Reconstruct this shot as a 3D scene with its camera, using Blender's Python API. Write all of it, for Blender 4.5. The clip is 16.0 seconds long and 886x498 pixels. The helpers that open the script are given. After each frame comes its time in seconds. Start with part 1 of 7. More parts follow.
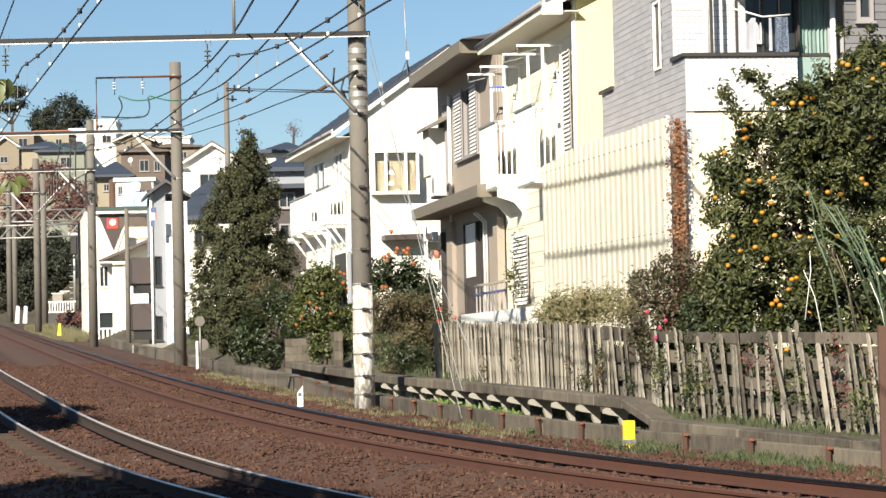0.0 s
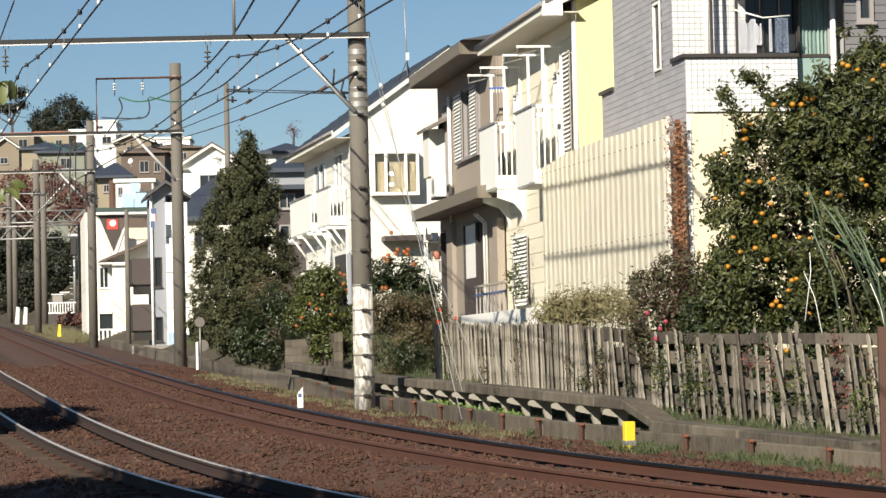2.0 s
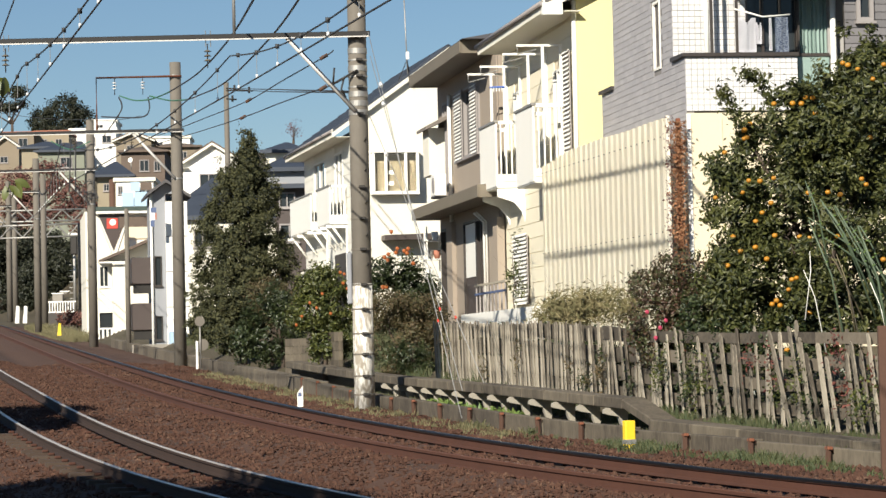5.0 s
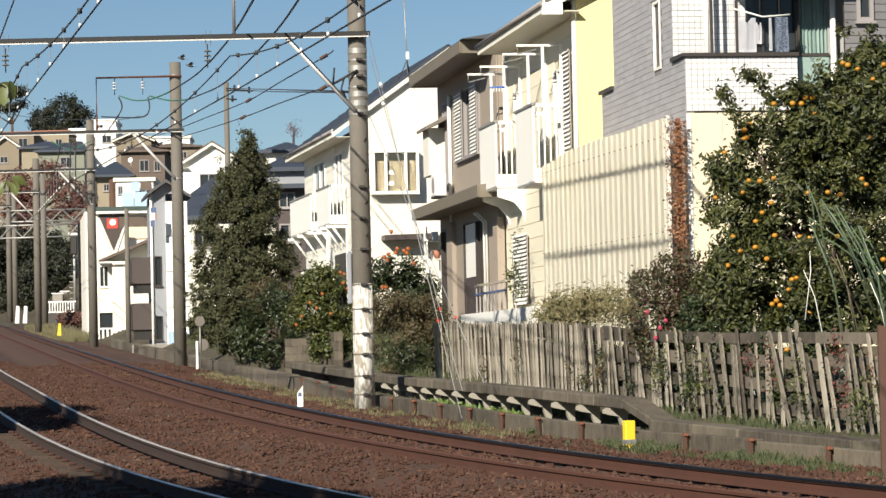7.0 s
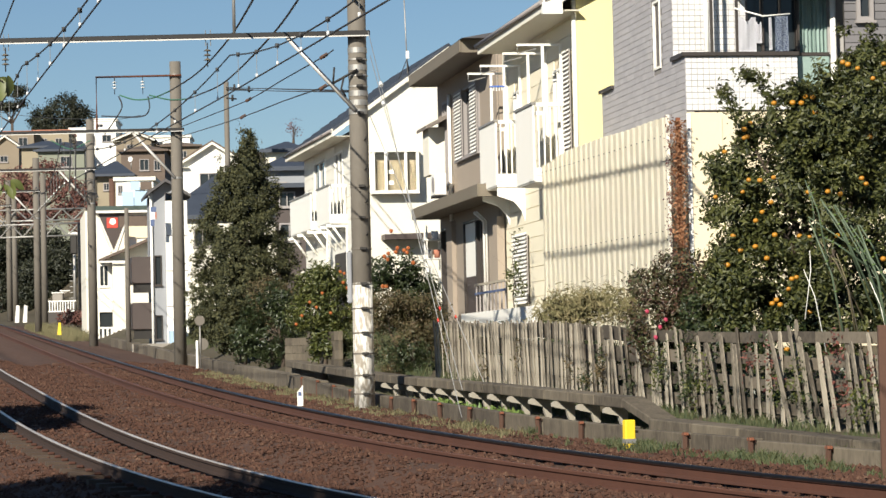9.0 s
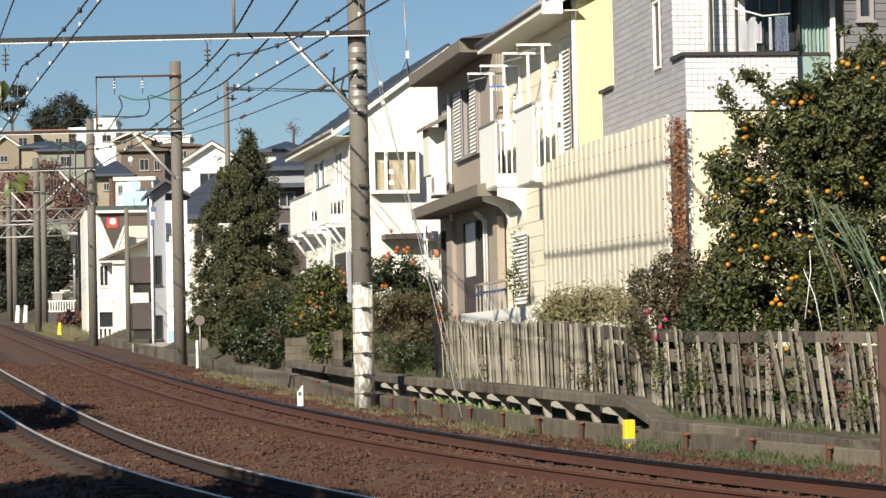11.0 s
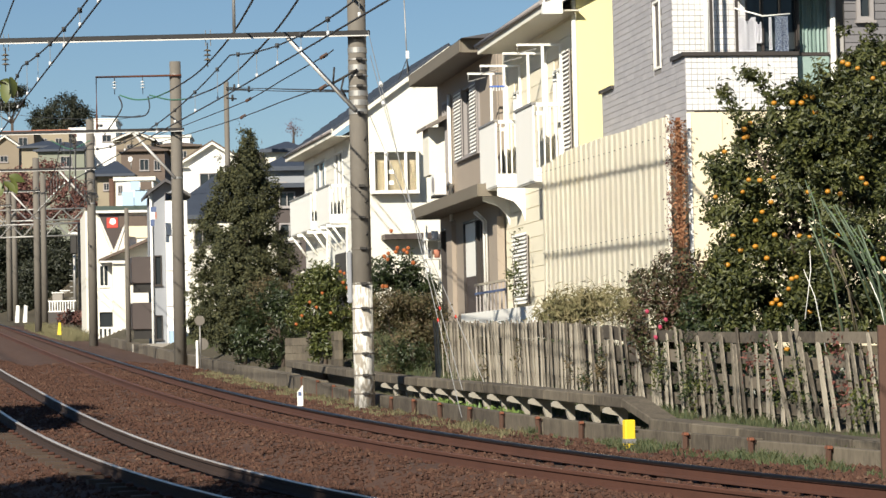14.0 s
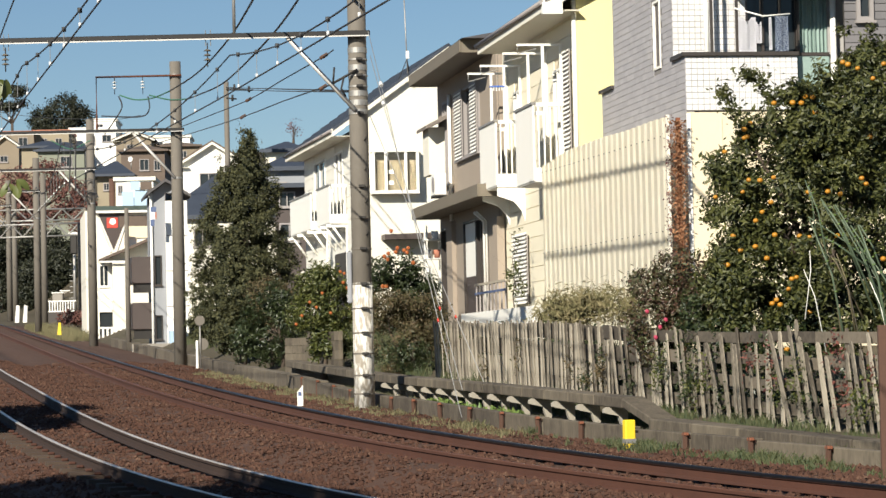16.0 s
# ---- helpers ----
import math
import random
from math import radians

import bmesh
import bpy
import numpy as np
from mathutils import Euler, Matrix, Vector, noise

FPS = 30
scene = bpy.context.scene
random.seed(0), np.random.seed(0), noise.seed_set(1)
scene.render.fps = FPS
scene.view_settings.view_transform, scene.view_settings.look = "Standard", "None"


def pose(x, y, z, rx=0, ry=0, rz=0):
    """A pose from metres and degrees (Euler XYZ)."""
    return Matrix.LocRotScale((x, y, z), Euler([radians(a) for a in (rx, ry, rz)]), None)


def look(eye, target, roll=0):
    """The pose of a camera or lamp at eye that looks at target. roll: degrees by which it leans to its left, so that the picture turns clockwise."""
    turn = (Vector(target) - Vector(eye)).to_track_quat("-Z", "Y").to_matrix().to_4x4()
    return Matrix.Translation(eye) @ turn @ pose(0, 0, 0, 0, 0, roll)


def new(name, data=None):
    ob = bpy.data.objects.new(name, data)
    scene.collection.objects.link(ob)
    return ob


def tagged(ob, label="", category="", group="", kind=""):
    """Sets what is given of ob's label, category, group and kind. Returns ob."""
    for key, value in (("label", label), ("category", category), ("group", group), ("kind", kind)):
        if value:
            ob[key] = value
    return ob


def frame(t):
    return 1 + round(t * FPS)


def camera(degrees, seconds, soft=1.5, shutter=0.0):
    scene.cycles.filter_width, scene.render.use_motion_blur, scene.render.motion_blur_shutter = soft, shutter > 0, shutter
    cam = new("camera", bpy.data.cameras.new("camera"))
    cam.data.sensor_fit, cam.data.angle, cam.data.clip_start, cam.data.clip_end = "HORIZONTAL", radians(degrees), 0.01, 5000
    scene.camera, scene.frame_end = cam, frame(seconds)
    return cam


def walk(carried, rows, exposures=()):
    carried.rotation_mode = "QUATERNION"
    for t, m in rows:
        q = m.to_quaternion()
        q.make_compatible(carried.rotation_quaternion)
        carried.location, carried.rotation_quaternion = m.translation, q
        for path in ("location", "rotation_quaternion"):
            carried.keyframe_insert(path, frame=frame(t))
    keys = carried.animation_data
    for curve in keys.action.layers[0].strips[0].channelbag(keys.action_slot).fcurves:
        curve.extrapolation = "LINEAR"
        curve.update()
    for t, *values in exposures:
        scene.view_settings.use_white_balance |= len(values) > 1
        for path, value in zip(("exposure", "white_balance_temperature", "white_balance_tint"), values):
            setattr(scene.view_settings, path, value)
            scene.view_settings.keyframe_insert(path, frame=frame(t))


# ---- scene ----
# camera: stands beside the line, zoomed in
cam = camera(17.823, 16.0, soft=1.5)
EYE = Vector((0.0, 0.0, 2.05))


def aim(d):
    """The camera's pose, tilted up by 2.245 degrees and d thousandths more."""
    return Matrix.Translation(EYE) @ pose(0, 0, 0, 90 + 2.245 + d * 0.0115, 0, 0) @ pose(0, 0, 0, 0, 0, -1.3)


walk(cam, [(0, aim(0)), (1.6, aim(0)), (2.0, aim(1.7)), (2.5, aim(3.0)), (3.0, aim(1.7)), (3.4, aim(0.2)), (4.2, aim(0)),
           (8.6, aim(0)), (9.0, aim(-1.2)), (12.5, aim(-1.4)), (15, aim(-1.2)), (16, aim(-1.2))],
     exposures=[(0, 0.93), (0.4, 0.81), (0.9, 0.65), (1.5, 0.57), (2.5, 0.55), (16, 0.55)])

# light: a low winter sun behind the camera, to its left
SUN_AZ, SUN_EL = 205.0, 29.0   # compass bearing of the sun (0 = +y, clockwise)
world = bpy.data.worlds.new("world")
scene.world = world
world.use_nodes = True
wt = world.node_tree
sky = wt.nodes.new("ShaderNodeTexSky")
sky.sky_type, sky.sun_disc = "NISHITA", False
sky.sun_elevation, sky.sun_rotation = radians(SUN_EL), radians(SUN_AZ)
sky.altitude, sky.air_density, sky.dust_density, sky.ozone_density = 50, 1.0, 0.0, 5.0
wt.links.new(sky.outputs[0], wt.nodes["Background"].inputs[0])
wt.nodes["Background"].inputs[1].default_value = 0.050
sun = new("sun", bpy.data.lights.new("sun", "SUN"))
sun.data.energy, sun.data.angle, sun.data.color = 5.0, radians(0.53), (1.0, 0.93, 0.80)
sun_from = Vector((math.sin(radians(SUN_AZ)) * math.cos(radians(SUN_EL)), math.cos(radians(SUN_AZ)) * math.cos(radians(SUN_EL)), math.sin(radians(SUN_EL))))
sun.matrix_basis = look(sun_from * 60, (0, 0, 0))


# ---- materials ----
def mat(name, a, b=None, scale=4.0, rough=0.8, bump=0.0, metal=0.0, fine=40.0, contrast=0.5, stretch=(1, 1, 1), island=0.0, randob=0.0, c=None):
    """A surface that runs from colour a to b in patches, with a finer grain and relief; island and randob vary it piece by piece."""
    m = bpy.data.materials.new(name)
    m.use_nodes = True
    t = m.node_tree
    n, l = t.nodes, t.links
    p = n["Principled BSDF"]
    b = b or tuple(v * 0.75 for v in a)
    co = n.new("ShaderNodeTexCoord")
    mp = n.new("ShaderNodeMapping")
    mp.inputs["Scale"].default_value = stretch
    l.new(co.outputs["Object"], mp.inputs["Vector"])
    big = n.new("ShaderNodeTexNoise")
    big.inputs["Scale"].default_value, big.inputs["Detail"].default_value = scale, 5.0
    small = n.new("ShaderNodeTexNoise")
    small.inputs["Scale"].default_value, small.inputs["Detail"].default_value = fine, 4.0
    for k in (big, small):
        l.new(mp.outputs[0], k.inputs["Vector"])
    mix = n.new("ShaderNodeMath")
    mix.operation = "MULTIPLY_ADD"
    mix.inputs[1].default_value = 0.45
    l.new(small.outputs["Fac"], mix.inputs[0])
    half = n.new("ShaderNodeMath")
    half.operation = "MULTIPLY"
    half.inputs[1].default_value = 0.55
    l.new(big.outputs["Fac"], half.inputs[0])
    l.new(half.outputs[0], mix.inputs[2])
    fac = mix.outputs[0]
    for amount, kind, sock in ((island, "ShaderNodeNewGeometry", "Random Per Island"), (randob, "ShaderNodeObjectInfo", "Random")):
        if amount:
            r = n.new(kind)
            q = n.new("ShaderNodeMath")
            q.operation = "MULTIPLY_ADD"
            q.inputs[1].default_value = amount
            l.new(r.outputs[sock], q.inputs[0])
            sh = n.new("ShaderNodeMath")
            sh.operation = "SUBTRACT"
            sh.inputs[1].default_value = amount / 2
            l.new(fac, sh.inputs[0])
            l.new(sh.outputs[0], q.inputs[2])
            fac = q.outputs[0]
    ramp = n.new("ShaderNodeValToRGB")
    e = ramp.color_ramp.elements
    e[0].position, e[1].position = 0.5 - contrast / 2, 0.5 + contrast / 2
    e[0].color, e[1].color = (*a, 1), (*b, 1)
    if c:
        x = e.new(0.5 + contrast * 0.3)
        x.color = (*b, 1)
        e[2].color = (*c, 1)
    l.new(fac, ramp.inputs[0])
    l.new(ramp.outputs[0], p.inputs["Base Color"])
    p.inputs["Roughness"].default_value, p.inputs["Metallic"].default_value = rough, metal
    if bump:
        bp = n.new("ShaderNodeBump")
        bp.inputs["Strength"].default_value, bp.inputs["Distance"].default_value = 0.6, bump
        l.new(small.outputs["Fac"], bp.inputs["Height"])
        l.new(bp.outputs[0], p.inputs["Normal"])
    return m


M = {}
M["ballast"] = mat("ballast", (0.0509, 0.023, 0.0136), (0.088, 0.0444, 0.0271), 0.7, 0.95, 0.03, fine=26, contrast=0.45, c=(0.146, 0.0931, 0.0635))
M["stone"] = mat("stone", (0.0489, 0.019, 0.0106), (0.0774, 0.0354, 0.0211), 0.5, 0.95, 0.004, fine=60, contrast=0.6, island=0.45, c=(0.13, 0.0748, 0.0484))
M["earth"] = mat("earth", (0.084, 0.0605, 0.0378), (0.0504, 0.0479, 0.0235), 0.35, 0.95, 0.03, fine=9, contrast=0.4)
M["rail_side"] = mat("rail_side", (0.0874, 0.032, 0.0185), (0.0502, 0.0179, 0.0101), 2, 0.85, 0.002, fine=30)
M["rail_top"] = mat("rail_top", (0.14, 0.125, 0.115), (0.075, 0.066, 0.06), 1, 0.36, metal=1.0, stretch=(1, 0.2, 1))
M["rail_bright"] = mat("rail_bright", (0.95, 0.86, 0.74), (0.50, 0.43, 0.35), 0.7, 0.38, metal=0.55, stretch=(1, 0.2, 1), contrast=0.35)
M["rail_brown"] = mat("rail_brown", (0.169, 0.0747, 0.043), (0.111, 0.046, 0.026), 1.2, 0.6, metal=0.3, stretch=(1, 0.2, 1), contrast=0.4)
# rail_side's rust darkened: shade on the near track's webs put into the colour
M["rail_shaded"] = mat("rail_shaded", (0.042, 0.023, 0.016), (0.026, 0.014, 0.010), 2, 0.85, 0.002, fine=30)
M["sleeper"] = mat("sleeper", (0.0546, 0.0353, 0.0252), (0.084, 0.0588, 0.042), 3, 0.9, 0.004, randob=0.3)
M["concrete"] = mat("concrete", (0.24, 0.22, 0.19), (0.34, 0.31, 0.27), 1.2, 0.85, 0.004, fine=25, contrast=0.6)
M["concrete_dark"] = mat("concrete_dark", (0.0525, 0.042, 0.0315), (0.173, 0.145, 0.105), 2.5, 0.9, 0.008, fine=16, contrast=0.45, randob=0.25, stretch=(1.68, 1.68, 0.525))
M["pole"] = mat("pole", (0.118, 0.104, 0.0851), (0.174, 0.155, 0.129), 1.0, 0.8, 0.002, fine=12, contrast=0.6, stretch=(1, 1, 0.4))
M["pole_paint"] = mat("pole_paint", (0.82, 0.80, 0.74), (0.36, 0.32, 0.26), 3.6, 0.7, 0.003, fine=14, contrast=0.10, stretch=(1.6, 1.6, 0.5))
M["steel"] = mat("steel", (0.42, 0.41, 0.39), (0.30, 0.29, 0.27), 3, 0.5, metal=0.6)
M["galvanised"] = mat("galvanised", (0.66, 0.64, 0.60), (0.50, 0.48, 0.45), 3, 0.55, metal=0.25)
M["dark_steel"] = mat("dark_steel", (0.022, 0.021, 0.02), (0.04, 0.035, 0.03), 3, 0.6, metal=0.3)
M["rust"] = mat("rust", (0.28, 0.10, 0.05), (0.14, 0.05, 0.03), 6, 0.9, 0.003)
M["wire"] = mat("wire", (0.03, 0.03, 0.032), (0.05, 0.05, 0.05), 5, 0.6)
M["wire_green"] = mat("wire_green", (0.06, 0.19, 0.11), (0.05, 0.14, 0.09), 5, 0.5)
M["wire_light"] = mat("wire_light", (0.338, 0.338, 0.33), (0.225, 0.225, 0.225), 5, 0.5)
M["white"] = mat("white", (0.90, 0.885, 0.83), (0.83, 0.81, 0.745), 0.8, 0.55, contrast=0.8)
M["white_render"] = mat("white_render", (0.80, 0.77, 0.67), (0.74, 0.70, 0.60), 0.5, 0.85, 0.002, contrast=0.8)
M["cream"] = mat("cream", (0.80, 0.71, 0.52), (0.72, 0.62, 0.44), 0.7, 0.85, 0.003, contrast=0.7)
M["cream_sheet"] = mat("cream_sheet", (0.89, 0.845, 0.72), (0.83, 0.78, 0.65), 0.7, 0.6, 0.0, contrast=0.7)
M["yellow"] = mat("yellow", (0.84, 0.76, 0.40), (0.78, 0.70, 0.35), 0.5, 0.85, 0.002)
M["brown_wall"] = mat("brown_wall", (0.361, 0.301, 0.241), (0.31, 0.258, 0.206), 0.8, 0.85, 0.003, contrast=0.8)
M["fascia"] = mat("fascia", (0.198, 0.168, 0.125), (0.163, 0.138, 0.103), 1, 0.6)
M["soffit"] = mat("soffit", (0.20, 0.17, 0.145), (0.16, 0.14, 0.12), 1, 0.8)
M["tile_white"] = mat("tile_white", (0.76, 0.75, 0.74), (0.68, 0.67, 0.66), 2, 0.3, randob=0.35)
M["grout"] = mat("grout", (0.24, 0.225, 0.215), (0.19, 0.18, 0.175), 3, 0.95)
M["dark_trim"] = mat("dark_trim", (0.055, 0.045, 0.04), (0.04, 0.034, 0.03), 3, 0.5)
M["roof_blue"] = mat("roof_blue", (0.050, 0.062, 0.085), (0.035, 0.043, 0.06), 1.5, 0.6, 0.01, fine=14)
M["roof_grey"] = mat("roof_grey", (0.11, 0.105, 0.105), (0.075, 0.072, 0.075), 1.5, 0.8, 0.01, fine=14)
M["roof_brown"] = mat("roof_brown", (0.15, 0.11, 0.085), (0.10, 0.075, 0.06), 1.5, 0.8, 0.01, fine=14)
M["wood_grey"] = mat("wood_grey", (0.40, 0.355, 0.28), (0.085, 0.07, 0.052), 4, 0.9, 0.006, fine=18, contrast=0.36, stretch=(2, 2, 0.9), randob=0.4)
# fence wood darkened to imitate the pickets' shadow on the back boards
M["wood_shaded"] = mat("wood_shaded", (0.174, 0.146, 0.11), (0.0594, 0.049, 0.038), 2.5, 0.9, 0.006, fine=18, contrast=0.5, randob=0.5)
M["leaf_dark"] = mat("leaf_dark", (0.0132, 0.0241, 0.00731), (0.0402, 0.0526, 0.0161), 2, 0.45, fine=9, island=0.8, contrast=0.7)
M["leaf_citrus"] = mat("leaf_citrus", (0.017, 0.025, 0.00576), (0.085, 0.0903, 0.0216), 2, 0.55, fine=9, island=0.9, contrast=0.8)
M["leaf_conifer"] = mat("leaf_conifer", (0.022, 0.028, 0.010), (0.080, 0.079, 0.027), 1.3, 0.7, fine=6, island=0.8, contrast=0.7)
M["leaf_red"] = mat("leaf_red", (0.10, 0.03, 0.025), (0.15, 0.05, 0.035), 1, 0.7, fine=6, island=0.9, contrast=0.7)
M["leaf_olive"] = mat("leaf_olive", (0.0516, 0.0516, 0.0172), (0.107, 0.0731, 0.0344), 1.2, 0.6, fine=6, island=0.9, contrast=0.7)
M["leaf_fresh"] = mat("leaf_fresh", (0.08, 0.15, 0.03), (0.17, 0.22, 0.06), 2, 0.5, fine=6, island=0.9, contrast=0.7)
M["leaf_yellow"] = mat("leaf_yellow", (0.102, 0.114, 0.027), (0.072, 0.09, 0.021), 30, 0.5, fine=90)
M["dry_grass"] = mat("dry_grass", (0.172, 0.146, 0.0731), (0.086, 0.086, 0.0387), 2, 0.8, fine=6, island=0.9, contrast=0.7)
M["bark"] = mat("bark", (0.10, 0.075, 0.055), (0.06, 0.045, 0.035), 5, 0.95, 0.01, stretch=(1, 1, 0.3))
M["orange"] = mat("orange", (0.50, 0.235, 0.022), (0.40, 0.17, 0.015), 6, 0.4, 0.002, fine=120, randob=0.3)
M["persimmon"] = mat("persimmon", (0.42, 0.10, 0.03), (0.36, 0.13, 0.035), 6, 0.4)
M["petal"] = mat("petal", (0.40, 0.03, 0.08), (0.50, 0.07, 0.13), 6, 0.6)
M["dead_leaf"] = mat("dead_leaf", (0.22, 0.09, 0.04), (0.36, 0.19, 0.10), 8, 0.9, fine=30, island=0.9, contrast=0.7)
M["yellow_paint"] = mat("yellow_paint", (0.85, 0.62, 0.03), (0.78, 0.55, 0.03), 4, 0.5)
M["red_paint"] = mat("red_paint", (0.65, 0.05, 0.03), (0.55, 0.05, 0.03), 4, 0.5)
M["blue_cloth"] = mat("blue_cloth", (0.05, 0.08, 0.16), (0.35, 0.40, 0.48), 60, 0.9, fine=90, contrast=0.1)
M["blue_bright"] = mat("blue_bright", (0.04, 0.12, 0.55), (0.05, 0.15, 0.5), 6, 0.8)
M["cloth_white"] = mat("cloth_white", (0.74, 0.74, 0.78), (0.66, 0.66, 0.70), 5, 0.9)
M["curtain"] = mat("curtain", (0.30, 0.40, 0.37), (0.22, 0.31, 0.28), 5, 0.8)
M["inside"] = mat("inside", (0.055, 0.05, 0.045), (0.035, 0.032, 0.03), 1.0, 0.9)
M["ceramic"] = mat("ceramic", (0.8, 0.8, 0.78), (0.7, 0.7, 0.68), 6, 0.2)
M["grey_wall"] = mat("grey_wall", (0.30, 0.31, 0.33), (0.26, 0.27, 0.29), 0.8, 0.8)
M["dark_panel"] = mat("dark_panel", (0.085, 0.065, 0.058), (0.065, 0.05, 0.045), 2, 0.5)
g = bpy.data.materials.new("window_glass")
g.use_nodes = True
gp = g.node_tree.nodes["Principled BSDF"]
gp.inputs["Base Color"].default_value, gp.inputs["Roughness"].default_value = (0.03, 0.035, 0.038, 1), 0.08
gp.inputs["Specular IOR Level"].default_value = 0.4
M["glass"] = g


# ---- mesh helpers ----
def part(name, bm, material, parent=None, label=""):
    """Links a bmesh as one mesh object under a thing or a part."""
    me = bpy.data.meshes.new(name)
    bm.to_mesh(me)
    bm.free()
    me.materials.append(material)
    ob = new(name, me)
    if parent is not None:
        ob.parent = parent
    if label:
        ob["label"] = label
    return ob


def thing(name, at, rz=0.0, label="", category="", group="", kind=""):
    ob = new(name)
    ob.empty_display_size = 0.2
    ob.matrix_basis = pose(*at, 0, 0, rz)
    return tagged(ob, label, category, group, kind)


def box(bm, x0, x1, y0, y1, z0, z1, bevel=0.0):
    """Adds a box, its edges chamfered if bevel is given."""
    vs = [bm.verts.new((x, y, z)) for z in (z0, z1) for y in (y0, y1) for x in (x0, x1)]
    fs = [bm.faces.new([vs[i] for i in q]) for q in ((0, 2, 3, 1), (4, 5, 7, 6), (0, 1, 5, 4), (2, 6, 7, 3), (0, 4, 6, 2), (1, 3, 7, 5))]
    if bevel:
        es = list({e for f in fs for e in f.edges})
        bmesh.ops.bevel(bm, geom=es, offset=bevel, segments=1, affect="EDGES")
    return bm


def boxed(*a, **k):
    return box(bmesh.new(), *a, **k)


def tube(bm, pts, r, sides=8, r1=None, caps=True):
    """Adds a tube along points; its radius runs from r to r1."""
    pts = [Vector(p) for p in pts]
    r1 = r if r1 is None else r1
    rings = []
    for i, p in enumerate(pts):
        d = (pts[min(i + 1, len(pts) - 1)] - pts[max(i - 1, 0)]).normalized()
        s = d.cross(Vector((0, 0, 1)) if abs(d.z) < 0.95 else Vector((1, 0, 0))).normalized()
        u = s.cross(d)
        k = r + (r1 - r) * i / max(len(pts) - 1, 1)
        rings.append([bm.verts.new(p + (s * math.cos(2 * math.pi * j / sides) + u * math.sin(2 * math.pi * j / sides)) * k) for j in range(sides)])
    for a, b in zip(rings, rings[1:]):
        for j in range(sides):
            f = bm.faces.new((a[j], a[(j + 1) % sides], b[(j + 1) % sides], b[j]))
            f.smooth = sides > 5
    if caps:
        bm.faces.new(rings[0][::-1])
        bm.faces.new(rings[-1])
    return bm


def tubed(pts, r, sides=8, r1=None):
    return tube(bmesh.new(), pts, r, sides, r1)


def prism(bm, outline, axis, d0, d1):
    """Adds an outline of (a, b) pairs pushed from d0 to d1 along an axis: 'x' takes (y, z), 'y' takes (x, z), 'z' takes (x, y)."""
    def at(a, b, d):
        return {"x": (d, a, b), "y": (a, d, b), "z": (a, b, d)}[axis]
    lo = [bm.verts.new(at(a, b, d0)) for a, b in outline]
    hi = [bm.verts.new(at(a, b, d1)) for a, b in outline]
    n = len(outline)
    bm.faces.new(lo[::-1])
    bm.faces.new(hi)
    for i in range(n):
        bm.faces.new((lo[i], lo[(i + 1) % n], hi[(i + 1) % n], hi[i]))
    bmesh.ops.recalc_face_normals(bm, faces=bm.faces[:])
    return bm


def prismed(*a):
    return prism(bmesh.new(), *a)
M["leaf_rose"] = mat("leaf_rose", (0.0774, 0.0387, 0.0258), (0.0516, 0.0645, 0.0215), 2, 0.5, fine=8, island=0.9, contrast=0.7)
M["grass"] = mat("grass", (0.0301, 0.0473, 0.0146), (0.0731, 0.0774, 0.0275), 2, 0.7, fine=6, island=0.9, contrast=0.7)
M["cane"] = mat("cane", (0.068, 0.105, 0.0612), (0.116, 0.15, 0.0952), 8, 0.5)
M["straw_cane"] = mat("straw_cane", (0.21, 0.175, 0.105), (0.154, 0.126, 0.077), 8, 0.7)
M["rust_dark"] = mat("rust_dark", (0.11, 0.055, 0.035), (0.075, 0.04, 0.028), 4, 0.85, 0.002)
M["straw"] = mat("straw", (0.258, 0.215, 0.112), (0.146, 0.138, 0.0602), 2, 0.8, fine=6, island=0.9, contrast=0.7)
M["bracket"] = mat("bracket", (0.42, 0.39, 0.33), (0.28, 0.25, 0.20), 4, 0.85, 0.003)
M["light_blue"] = mat("light_blue", (0.42, 0.58, 0.72), (0.36, 0.50, 0.64), 1, 0.6)
M["beige"] = mat("beige", (0.267, 0.218, 0.157), (0.207, 0.17, 0.121), 0.6, 0.85)
M["terracotta"] = mat("terracotta", (0.42, 0.17, 0.11), (0.34, 0.14, 0.09), 1, 0.8)
M["green_trim"] = mat("green_trim", (0.06, 0.09, 0.075), (0.05, 0.07, 0.06), 2, 0.6)
M["leaf_wood"] = mat("leaf_wood", (0.01, 0.014, 0.006), (0.025, 0.0275, 0.011), 0.6, 0.6, fine=3, island=0.9, contrast=0.7)
M["leaf_wine"] = mat("leaf_wine", (0.104, 0.0428, 0.0367), (0.171, 0.0734, 0.0551), 0.8, 0.7, fine=4, island=0.9, contrast=0.7)
M["beam_black"] = mat("beam_black", (0.010, 0.010, 0.010), (0.018, 0.016, 0.015), 3, 0.7)
M["grout_light"] = mat("grout_light", (0.40, 0.39, 0.38), (0.34, 0.33, 0.32), 3, 0.95)
M["leaf_kum"] = mat("leaf_kum", (0.0344, 0.0482, 0.0103), (0.0989, 0.107, 0.0241), 2, 0.5, fine=8, island=0.9, contrast=0.7)
M["box_brown"] = mat("box_brown", (0.24, 0.19, 0.12), (0.17, 0.135, 0.09), 1.5, 0.85)
M["sand"] = mat("sand", (0.334, 0.285, 0.2), (0.267, 0.225, 0.157), 0.6, 0.85)
M["pale_green"] = mat("pale_green", (0.243, 0.255, 0.2), (0.2, 0.212, 0.164), 0.6, 0.85)


# ---- the line: curve, gradient and ground ----
GRADE = 0.0274


